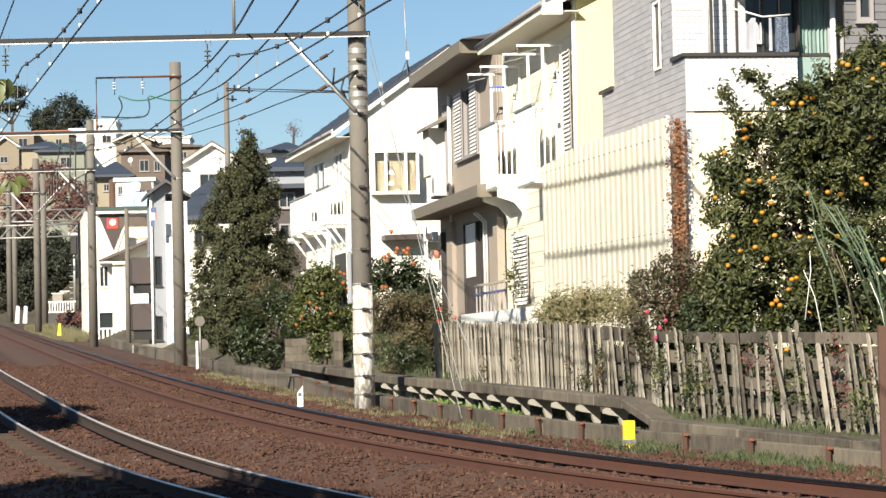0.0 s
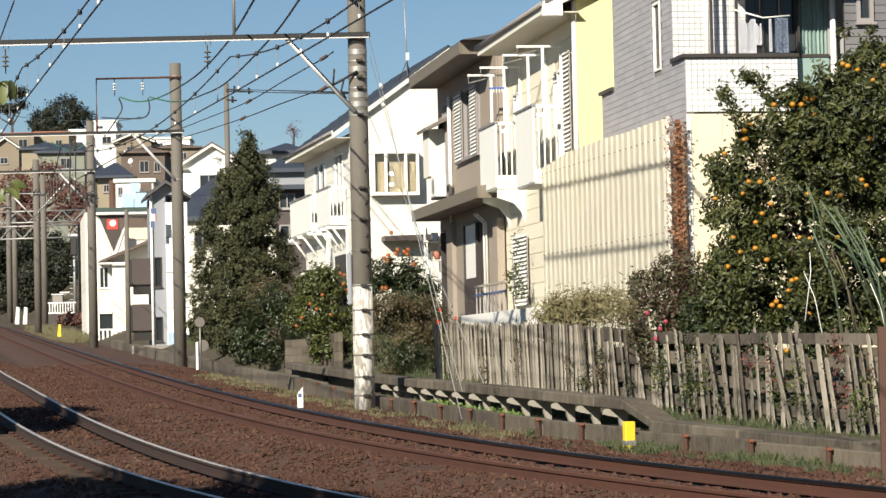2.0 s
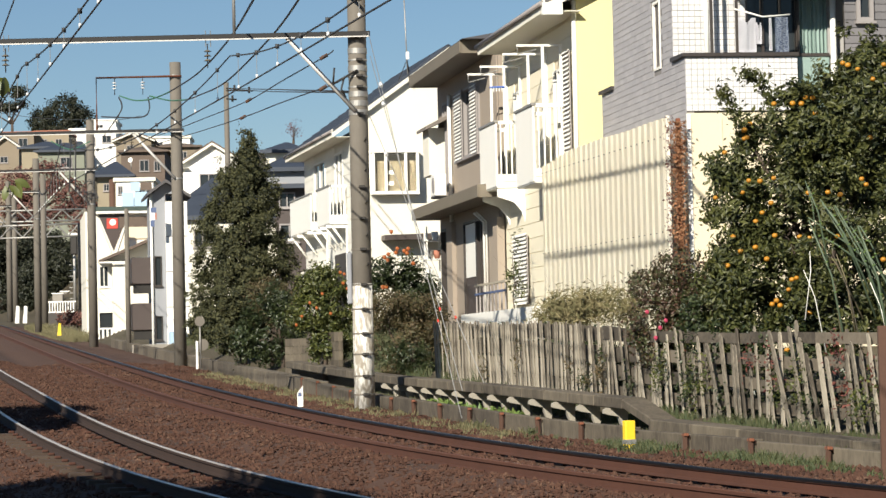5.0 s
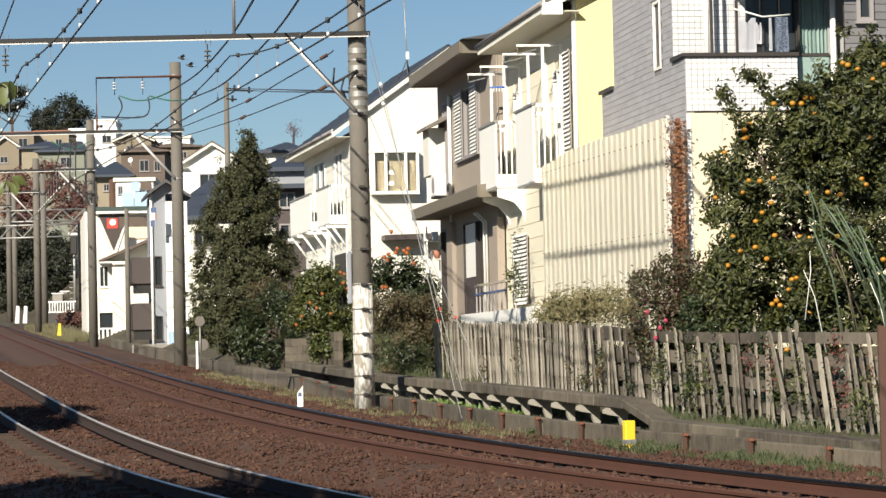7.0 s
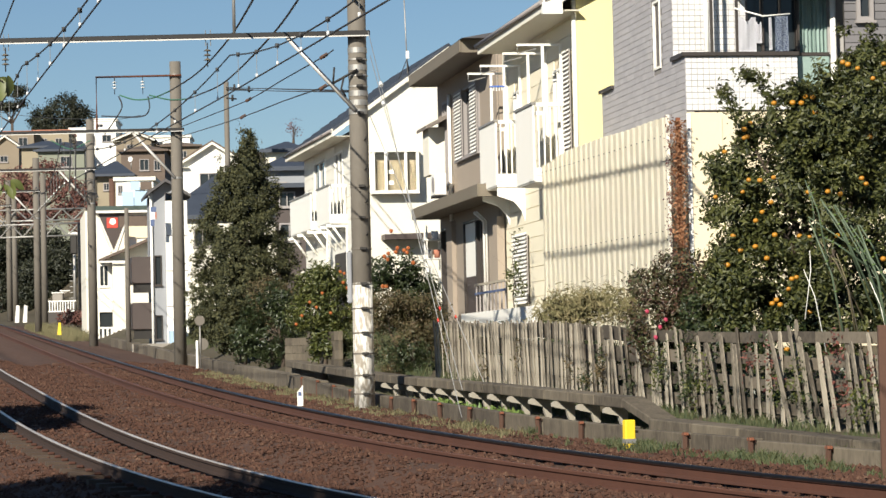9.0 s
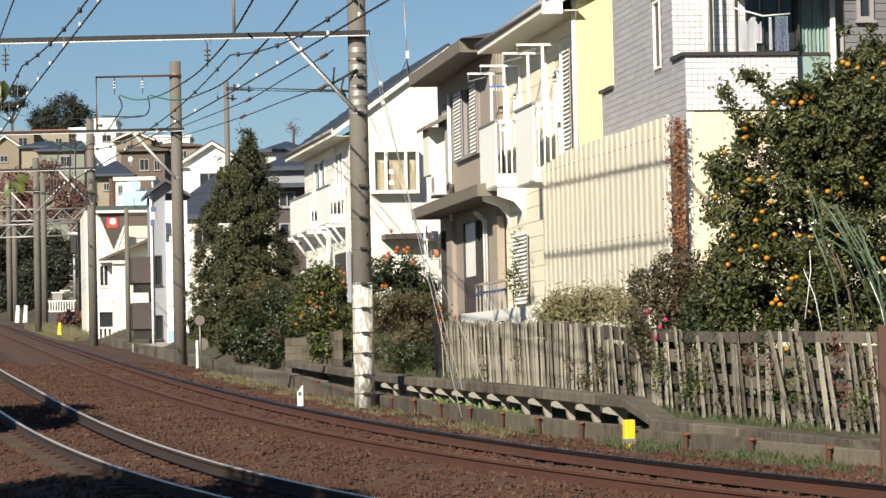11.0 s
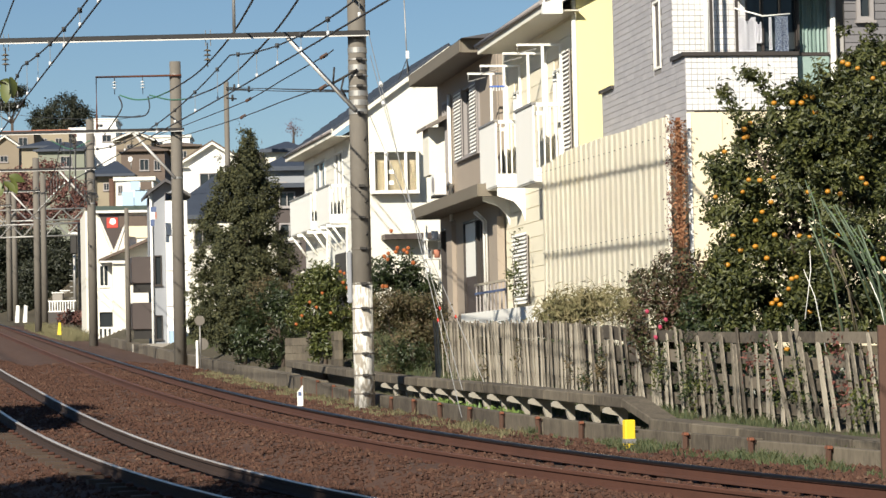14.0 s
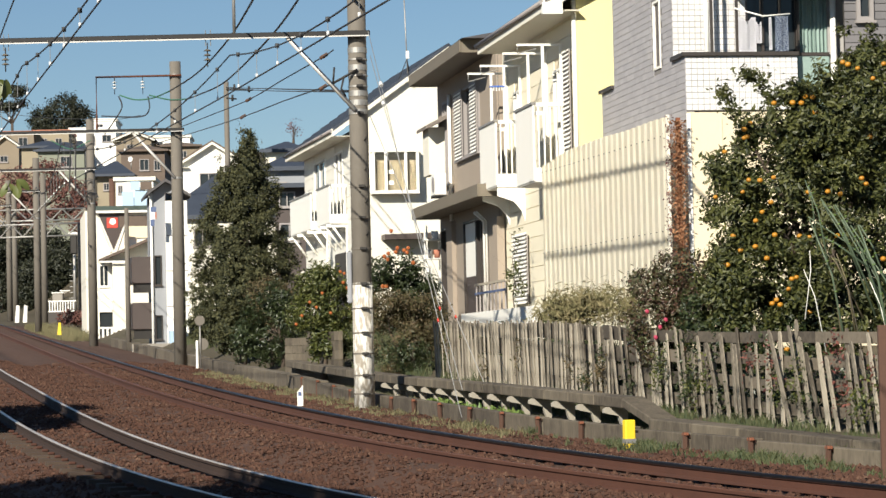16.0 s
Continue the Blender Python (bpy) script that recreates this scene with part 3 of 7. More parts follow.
def catenary(sup, sag, label):
    """A contact wire, its messenger wire and their droppers over supports (y, x, contact height, messenger height)."""
    root = thing("catenary", (0, 0, 0), 0, label, "catenary wire", "overhead wires")

    def spot(y, h):
        for (ya, xa, ca, ma), (yb, xb, cb, mb) in zip(sup, sup[1:]):
            if y <= yb or yb > 200:
                t = (y - ya) / (yb - ya)
                return (xa + (xb - xa) * t, y, rise(y) + (ca + (cb - ca) * t if h == 0 else ma + (mb - ma) * t - sag * 4 * t * (1 - t)))
    ys = [20 + 182 * i / 160 for i in range(161)]
    part("contact_wire", tubed([spot(y, 0) for y in ys], 0.014, 5), M["wire"], root)
    part("messenger_wire", tubed([spot(y, 1) for y in ys], 0.014, 5), M["wire"], root)
    y = 21.5
    while y < 114:
        a, b = Vector(spot(y, 0)), Vector(spot(y, 1))
        up = Vector((0, 0, 1))
        part("dropper", tubed([a, b], 0.005, 4), M["wire_light"], root)
        part("clip", tubed([b - up * 0.035, b + up * 0.035], 0.036, 6), M["wire"], root)
        part("contact_clip", tubed([a, a + up * 0.06], 0.022, 6), M["ceramic"], root)
        y += 2.9
    return root


def far_supports(u):
    return [(beside(y, u)[1], beside(y, u)[0], 5.2, 6.3) for y in (115, 147, 178, 205)]


catenary([(20, 1.86, 5.294, 6.66), (51.8, -3.829, 5.62, 6.315), (83.2, -11.2, 5.127, 6.398)] + far_supports(-0.57), 0.77, "black contact and messenger wires with droppers")
catenary([(20, -0.969, 5.888, 6.641), (51.8, -7.66, 5.545, 6.197), (83.2, -14.235, 5.041, 6.836)] + far_supports(-4.3), 0.478, "black contact and messenger wires with droppers")


def run(name, r, material, label, *pts, sag=0.0):
    wire(name, pts, r, material, label, "wire", sag)


# feeders and other lines
def above(p, dx, dz):
    return (p[0] + dx, p[1] - 0.24, p[2] + dz)


run("green_wire", 0.022, M["wire_green"], "green insulated cable drooping from a bracket", (-9.385, 82.7, 10.006), (-8.847, 82.0, 9.796), (-8.251, 81.0, 9.739), (-7.473, 78.0, 9.632))
run("green_wire", 0.022, M["wire_green"], "green insulated cable drooping from a bracket", (-8.506, 82.7, 9.986), (-7.765, 81.0, 9.679), (-7.008, 78.0, 9.402))
run("feeder_cable", 0.02, M["wire"], "black feeder cable running to a bracket", (-7.473, 78.0, 9.632), (-5.824, 68.0, 9.096), (-4.165, 56.0, 8.515), (-2.899, 45.0, 7.943))
run("feeder_cable", 0.02, M["wire"], "black feeder cable running to a bracket", (-7.008, 78.0, 9.402), (-6.435, 75.0, 9.218), (-5.07, 67.0, 8.775), (-3.202, 54.0, 8.32), (-2.158, 45.0, 7.944))
run("green_wire", 0.02, M["wire_green"], "green insulated cable drooping between brackets", (-15.858, 114.726, 11.305), (-15.061, 114.74, 10.942), (-14.249, 114.727, 11.268))
run("jumper_wire", 0.022, M["wire"], "black jumper cable looping from an insulator", (-9.425, 82.753, 9.978), (-9.332, 82.765, 9.677), (-9.505, 82.778, 9.349), (-9.984, 83.794, 8.942))
run("jumper_wire", 0.022, M["wire"], "black jumper cable looping from an insulator", (-8.562, 82.754, 9.958), (-8.537, 82.769, 9.576), (-8.824, 82.777, 9.367), (-10.774, 89.756, 10.029))
run("service_wire", 0.012, M["wire"], "thin black service wire to a house", (-7.443, 47.816, 7.678), (-5.99, 39.826, 7.279))
run("service_wire", 0.016, M["wire"], "thin black service wire to a pole", (-1.696, 52.3, 7.069), (-9.78, 134.5, 15.216))
run("service_wire", 0.016, M["wire"], "thin black service wire to a pole", (-1.696, 52.3, 7.048), (-6.787, 110.0, 12.679), (-9.781, 134.5, 15.189))
w = wire("stay_cable", ((-1.934, 51.8, 7.778), (-2.123, 51.8, 7.657), (-3.225, 58.0, 7.868), (-4.474, 66.0, 8.224), (-6.206, 75.0, 8.639), (-7.676, 83.4, 9.093), (-9.21, 92.0, 9.577)), 0.013, M["wire"], "black stay cable with reddish insulators")
for c in ((-2.113, 51.8, 7.667), (-4.474, 66.0, 8.224)):
    part("insulator_bead", tubed([Vector(c) - Vector((0.07, 0, 0.04)), Vector(c) + Vector((0.07, 0, 0.04))], 0.034, 8), M["rust_dark"], w, "reddish insulator")
w = wire("stay_cable", ((-2.01, 51.8, 7.133), (-2.135, 51.8, 7.094), (-3.234, 58.0, 7.425), (-4.614, 66.0, 7.829), (-7.387, 82.0, 8.74), (-10.408, 98.0, 9.648)), 0.013, M["wire"], "black stay cable with reddish insulators")
for c in ((-2.135, 51.8, 7.094), (-4.614, 66.0, 7.829)):
    part("insulator_bead", tubed([Vector(c) - Vector((0.07, 0, 0.04)), Vector(c) + Vector((0.07, 0, 0.04))], 0.034, 8), M["rust_dark"], w, "reddish insulator")
run("service_wire", 0.012, M["wire"], "thin black service wire to a pole", (-23.35, 149.581, 15.681), (-14.229, 114.693, 12.142), (-12.156, 114.688, 12.255), sag=0.1)
for a, b, red in (((-1.292, 51.802, 8.128), (-0.109, 46.01, 2.705), 1), ((-1.261, 51.82, 7.66), (-0.079, 47.002, 2.916), 1), ((-1.296, 51.863, 6.569), (0.181, 47.008, 2.769), 1)):
    A, B = Vector(a), Vector(b)
    C = A + (B - A) * 1.29
    root = thing("guy_wire", (0, 0, 0), 0, "pale steel guy wire bracing the pole, with red tag", "guy wire", "guy wires of the pole")
    part("cable", tubed([A, C], 0.007, 6), M["wire_light"], root)
    part("tag", tubed([B, B + (B - A).normalized() * 0.07], 0.018, 8), M["red_paint"], root, "red plastic tag")
    k = A + (B - A) * 0.2
    part("guy_insulator", tubed([k, k + (B - A).normalized() * 0.09], 0.035, 8), M["ceramic"], root)
# slim poles farther on
for at, top, r in (((-11.754, 105.05, 2.84), 5.1, 0.10), ((-10.22, 135.056, 3.279), 12.3, 0.15)):
    root = thing("utility_pole", at, 0, "slim grey concrete utility pole", "utility pole")
    part("shaft", tubed([(0, 0, -0.3), (0, 0, top)], r, 14, r * 0.8), M["pole"], root)
    if top > 8:
        bm = bmesh.new()
        for x, z in ((0.2, 12.0), (0.9, 11.9), (0.1, 11.5)):
            tube(bm, [(0, -0.1, z), (x + 0.4, -0.1, z - 0.05)], 0.04, 6)
            tube(bm, [(x + 0.2, -0.1, z - 0.15), (x + 0.2, -0.1, z + 0.15)], 0.06, 6)
        part("cross_arm", bm, M["dark_steel"], root, "cross arms with dark insulators")
# two feeders on the pole tops, whose shadows cross the sheet wall
run("feeder_wire", 0.034, M["wire"], "thick black feeder wire along the pole tops", (3.413, 28.0, 9.509), (0.268, 44.0, 9.783), (-1.255, 51.75, 9.916))
run("feeder_wire", 0.034, M["wire"], "thick black feeder wire along the pole tops", (2.362, 28.0, 9.201), (-0.783, 44.0, 9.373), (-2.306, 51.75, 9.457))
part("cross_arm", boxed(-3.4, 0.4, -0.33, -0.22, 8.05, 8.15), M["beam_black"], pole_a, "dark arm that carries the feeders")


# ---- houses ----
HOUSE_TURN = 8.92


def wall(bm, plane, a0, a1, z0, z1, d0, d1, holes=()):
    """Adds a wall from d0 to d1 thick with holes (a0, a1, z0, z1); plane 'x' runs along y, plane 'y' along x."""
    cuts_a = sorted({a0, a1, *[min(max(v, a0), a1) for h in holes for v in h[:2]]})
    cuts_z = sorted({z0, z1, *[min(max(v, z0), z1) for h in holes for v in h[2:]]})
    sides = []
    for d in (d0, d1):
        sides.append({(i, j): bm.verts.new((d, a, z) if plane == "x" else (a, d, z)) for i, a in enumerate(cuts_a) for j, z in enumerate(cuts_z)})
    solid = set()
    for i in range(len(cuts_a) - 1):
        for j in range(len(cuts_z) - 1):
            ca, cz = (cuts_a[i] + cuts_a[i + 1]) / 2, (cuts_z[j] + cuts_z[j + 1]) / 2
            if not any(h[0] < ca < h[1] and h[2] < cz < h[3] for h in holes):
                solid.add((i, j))
    made = []
    for i, j in solid:
        q = ((i, j), (i + 1, j), (i + 1, j + 1), (i, j + 1))
        for s in sides:
            made.append(bm.faces.new([s[k] for k in q]))
        for k, (di, dj) in enumerate(((0, -1), (1, 0), (0, 1), (-1, 0))):
            if (i + di, j + dj) not in solid:
                a, b = q[k], q[(k + 1) % 4]
                made.append(bm.faces.new((sides[0][a], sides[0][b], sides[1][b], sides[1][a])))
    bmesh.ops.recalc_face_normals(bm, faces=made)
    bmesh.ops.delete(bm, geom=[v for s in sides for v in s.values() if not v.link_faces], context="VERTS")
    return bm


def slab(plane, a0, a1, z0, z1, d0, d1):
    return boxed(d0, d1, a0, a1, z0, z1) if plane == "x" else boxed(a0, a1, d0, d1, z0, z1)


def add_window(root, plane, a0, a1, z0, z1, d, frame_mat="white", mull=1, w=0.05, proud=0.03, glass="glass", sill=True):
    """A framed window in a wall whose outer face lies at d (outwards is towards smaller d)."""
    cuts = [a0 + (a1 - a0) * i / (mull + 1) for i in range(mull + 2)]
    panes = [(p + w * (1 if k == 0 else 0.4), q - w * (1 if k == mull else 0.4), z0 + w, z1 - w) for k, (p, q) in enumerate(zip(cuts, cuts[1:]))]
    bm = wall(bmesh.new(), plane, a0, a1, z0, z1, d - proud, d + 0.06, panes)
    win = part("window", bm, M[frame_mat], root)
    part("pane", slab(plane, a0 + w, a1 - w, z0 + w, z1 - w, d + 0.035, d + 0.05), M[glass], win, "dark reflecting window pane")
    if sill:
        part("sill", slab(plane, a0 - 0.03, a1 + 0.03, z0 - 0.05, z0, d - proud - 0.05, d + 0.02), M[frame_mat], win)
    return win


def siding(root, name, material, label, plane, a0, a1, z0, z1, d, holes=(), h=0.30, gap=0.014):
    """Horizontal boards with open joints between them, each a piece of its own."""
    z, first = z0, None
    while z < z1 - 0.02:
        t = min(z + h - gap, z1)
        spans, a = [], a0
        for q in sorted(k for k in holes if k[2] < t - 0.03 and k[3] > z + 0.03):
            if q[0] > a:
                spans.append((a, q[0]))
            a = max(a, q[1])
        spans.append((a, a1))
        for a, b in spans:
            if b - a > 0.03:
                ob = part(name if first is None else "board", slab(plane, a, b, z, t, d, d + 0.02), material, first or root, "" if first else label)
                first = first or ob
        z += h


def gable_roof(root, x0, x1, y0, y1, ze, pitch, mat_roof, mat_trim, courses=0.3, th=0.14):
    """A roof with its ridge along y: two slopes of overlapping courses, white barge boards, eaves."""
    xr = (x0 + x1) / 2
    zr = ze + (xr - x0) * pitch
    roof = None
    for s, xa in ((1, x0), (-1, x1)):
        n = max(2, int((xr - x0) / courses))
        for i in range(n):
            a, b = xa + s * (xr - x0) * i / n, xa + s * (xr - x0) * (i + 1.06) / n
            za, zb = ze + abs(a - xa) * pitch, ze + abs(b - xa) * pitch
            ob = part("course" if roof else "roof", prismed([(a, za + 0.035), (b, zb), (b, zb - th), (a, za - th)], "y", y0, y1), M[mat_roof], roof or root)
            roof = roof or ob
    for s, xa in ((1, x0), (-1, x1)):
        o = [(xa, ze - 0.09), (xr, zr - 0.09), (xr, zr - th - 0.10), (xa, ze - th - 0.10)]
        part("barge_board", prismed(o, "y", y0 - 0.035, y0 - 0.003), M[mat_trim], roof, "pale barge board of the gable")
    for s, xa in ((1, x0), (-1, x1)):
        part("verge_soffit", prismed([(xa, ze - th - 0.05), (xr, zr - th - 0.05), (xr, zr - th - 0.08), (xa, ze - th - 0.08)], "y", y0 + 0.002, 0.0), M["white_render"], roof)
    part("gutter", tubed([(x0 - 0.05, y0, ze - 0.06), (x0 - 0.05, y1, ze - 0.06)], 0.05, 8), M["grey_frame"], roof, "gutter along the eave")
    part("fascia", boxed(x0 - 0.012, x0 + 0.02, y0 - 0.002, y1, ze - th - 0.10, ze + 0.01), M[mat_trim], roof)
    part("soffit", boxed(x0 + 0.022, x0 + 0.75, y0 + 0.03, y1 - 0.03, ze - th - 0.09, ze - th - 0.07), M["white_render"], roof)
    return zr


def balcony(root, y0, y1, xo, z0, z1, mat_name="white"):
    """A balcony on the side wall: floor, solid outer panel, barred ends, drying frame."""
    b = part("balcony", boxed(xo, 0.0, y0, y1, z0 - 0.14, z0, bevel=0.01), M[mat_name], root, "white balcony with barred ends")
    part("panel", boxed(xo - 0.02, xo + 0.02, y0, y1, z0 - 0.10, z1), M[mat_name], b)
    part("coping", boxed(xo - 0.05, xo + 0.05, y0 - 0.03, y1 + 0.03, z1 + 0.002, z1 + 0.05), M["steel"], b, "pale metal coping")
    for ye in (y0, y1):
        part("end_rail", boxed(xo + 0.052, -0.01, ye - 0.03, ye + 0.03, z1 - 0.04, z1 + 0.04), M[mat_name], b)
        part("end_kerb", boxed(xo + 0.022, -0.01, ye - 0.02, ye + 0.02, z0, z0 + 0.16), M[mat_name], b)
        k = xo + 0.1
        while k < -0.05:
            part("bar", boxed(k - 0.014, k + 0.014, ye - 0.014, ye + 0.014, z0 + 0.16, z1 - 0.04), M[mat_name], b)
            k += 0.125
    return b


def drying_frame(root, y, x0, x1, z0, z1, label="white steel frame for drying poles"):
    f = part("drying_frame", boxed(x0 - 0.52, x1, y - 0.02, y + 0.02, z1, z1 + 0.045), M["white"], root, label)
    for x in (x0, x1 - 0.06):
        part("post", boxed(x, x + 0.055, y - 0.03, y + 0.03, z0, z1), M["white"], f)
    part("hook", tubed([(x0 - 0.5, y, z1), (x0 - 0.5, y, z1 - 0.16), (x0 - 0.1, y, z1 - 0.06)], 0.014, 5), M["steel"], f)
    return f


def tile_house():
    root = thing("tiled_house", (4.311, 49.353, 2.0), HOUSE_TURN, "house clad in grey and white tiles with a balcony and laundry", "house")
    top = 8.6
    win = (1.812, 2.346, 5.245, 6.503)
    back = 5.773
    # structure behind the tiles
    bm = bmesh.new()
    wall(bm, "x", 0.90, back, -1, top, 0.012, 0.2, [win])
    wall(bm, "x", back, back + 1.15, -1, 5.25, 0.012, 0.2)
    wall(bm, "x", 0.02, 0.90, -1, 5.22, 0.012, 0.15)
    part("wall", bm, M["grout"], root, "grey joints between tiles")
    bm = bmesh.new()
    wall(bm, "y", 0.012, 8.0, -1, 4.27, -0.012, 0.2)
    part("lower_wall", bm, M["cream"], root, "stained cream rendered lower wall")
    for x in (0.62, 1.25, 1.36):
        part("seam", boxed(x, x + 0.02, -0.026, -0.014, 1.0, 4.2), M["cream"], root)
    part("corner_strip", boxed(0.0, 0.07, -0.035, -0.014, 1.0, 4.25), M["white"], root)
    # grey side tiles in running bond
    bm = bmesh.new()
    z, k = 2.6, 0
    while z < top:
        y = -0.02 - (0.15 if k % 2 else 0)
        end = back if z > 5.2 else back + 1.15
        start = 0.87 if z > 5.2 else 0.0
        while y < end:
            a, b = max(y, start), min(y + 0.292, end)
            inside = a < win[1] and b > win[0] and z + 0.11 > win[2] and z < win[3]
            if b - a > 0.02 and not inside:
                box(bm, 0.0, 0.012, a, b, z, z + 0.108)
            y += 0.30
        z += 0.116
        k += 1
    part("grey_tiles", bm, M["tile_grey_i"], root, "pale grey wall tiles in running bond")["kind"] = "stuff"
    part("back_coping", boxed(-0.06, 0.25, back + 0.01, back + 1.2, 5.252, 5.32), M["dark_trim"], root)
    xw0, xw1 = 2.298, 2.875
    # upper front wall, set back behind the balcony
    f = 0.87
    bm = bmesh.new()
    wall(bm, "y", 0.014, 8.0, 4.0, top, f + 0.012, f + 0.2, [(1.36, 2.34, 4.4, 6.7), (xw0, xw1, 4.0, 7.0)])
    part("upper_wall", bm, M["grout_light"], root)
    # balcony
    w = 2.034
    z0, z1 = 4.306, 5.252
    b = part("balcony", boxed(0.012, w, 0.012, 0.14, z0, z1), M["grout_light"], root, "balcony parapet clad in white tiles")
    part("balcony_floor", boxed(0.15, w, 0.14, f, z0, z0 + 0.12), M["concrete"], b)
    part("end_wall", boxed(w - 0.1, w, 0.142, f, z0 + 0.122, z1), M["white"], b)
    part("coping", boxed(-0.06, w + 0.03, -0.06, 0.2, z1 + 0.002, z1 + 0.075, bevel=0.01), M["dark_trim"], b, "dark brown coping")
    part("side_coping", boxed(-0.06, 0.2, 0.202, f, z1 + 0.002, z1 + 0.075), M["dark_trim"], b, "dark brown coping")
    me = bpy.data.meshes.new("tile")
    bm = boxed(0, 0.0955, -0.012, 0.0, 0, 0.0955)
    bm.to_mesh(me)
    bm.free()
    me.materials.append(M["tile_white"])
    rows = int((z1 - z0) / 0.1035)
    cols = int(w / 0.1035)
    for r in range(rows):
        for c in range(cols):
            t = new("tile", me)
            t.parent = b
            t.location = (0.014 + c * w / cols, 0.012, z0 + 0.004 + r * (z1 - z0) / rows)
    bm = bmesh.new()
    for r in range(26):
        for c in range(13):
            if 4.4 + r * 0.1035 > 4.6:
                box(bm, 0.01 + c * 0.1035, 0.102 + c * 0.1035, f, f + 0.012, 5.15 + r * 0.1035, 5.242 + r * 0.1035)
    part("front_tiles", bm, M["tile_white_i"], root, "white wall tiles")["kind"] = "stuff"
    part("balcony_roof", boxed(0.93, xw1 + 0.1, -0.25, f - 0.002, 6.62, 6.8), M["dark_trim"], root, "dark roof over the balcony")
    # glass doors, panel and curtain window
    add_window(root, "y", 1.36, 2.34, 4.4, 6.7, f + 0.1, "dark_trim", 2, 0.05, sill=False)
    part("screen_frame", boxed(0.539, 0.591, 0.25, 0.29, 5.0, 6.9), M["dark_trim"], root)
    part("screen_frame", boxed(1.001, 1.053, 0.25, 0.29, 5.0, 6.9), M["dark_trim"], root)
    part("downpipe", tubed([(0.516, 0.42, 4.9), (0.516, 0.42, 7.2)], 0.045, 10), M["white"], root, "white plastic downpipe")
    wz = 5.373
    cw = part("curtain_window", boxed(xw0, xw1, 0.82, 0.88, wz - 0.03, wz + 0.03), M["dark_trim"], root, "window with pale green curtain")
    part("infill", boxed(xw0, xw1, 0.84, 0.875, wz - 1.3, wz - 0.032), M["curtain"], cw, "grey-green infill panel")
    bm = bmesh.new()
    n = 44
    pts = [(xw0 + (xw1 - xw0) * i / n, 0.94 + 0.03 * math.sin(i * 1.15) + 0.012 * math.sin(i * 2.7)) for i in range(n + 1)]
    for (xa, ya), (xb, yb) in zip(pts, pts[1:]):
        vs = [bm.verts.new(p) for p in ((xa, ya, wz), (xb, yb, wz), (xb, yb, 7.0), (xa, ya, 7.0))]
        bm.faces.new(vs)
    part("curtain", bm, M["curtain"], cw, "pale green hanging curtain")
    part("mullion", boxed(xw0, xw0 + 0.035, 0.82, 0.87, wz, 7.0), M["dark_trim"], cw)
    part("downpipe", tubed([(xw1 + 0.05, 0.72, 2.0), (xw1 + 0.05, 0.72, 7.5)], 0.055, 10), M["white"], root, "white plastic downpipe")
    # dark shiplap return to the right
    siding(root, "shiplap", M["slate"], "dark grey shiplap cladding", "y", xw1 + 0.14, 8.0, 3.0, top, 0.30, [(3.23, 3.543, 5.908, 7.4)], 0.14, 0.012)
    part("shiplap_backing", boxed(xw1 + 0.14, 8.0, 0.325, 0.4, 3.0, top), M["inside"], root)
    add_window(root, "y", 3.23, 3.543, 5.908, 7.4, 0.28, "grey_frame", 0, 0.07)
    add_window(root, "x", *win, 0.0, "white", 0, 0.045, 0.012, "dark_panel", False)
    part("rear_wall", boxed(0.3, 8, back - 0.2, back, -1, top), M["grout"], root)
    part("flat_roof", boxed(0, 8, 0.5, back, top, top + 0.2), M["roof_grey"], root)
    return root


M["tile_grey_i"] = mat("tile_grey_i", (0.43, 0.413, 0.417), (0.361, 0.344, 0.353), 2, 0.5, island=0.5)
M["tile_white_i"] = mat("tile_white_i", (0.76, 0.75, 0.74), (0.62, 0.61, 0.60), 2, 0.3, island=0.4)
M["slate"] = mat("slate", (0.20, 0.19, 0.195), (0.15, 0.145, 0.15), 2, 0.7, randob=0.5)
M["grey_frame"] = mat("grey_frame", (0.33, 0.30, 0.29), (0.28, 0.26, 0.25), 2, 0.6)
tile_house()


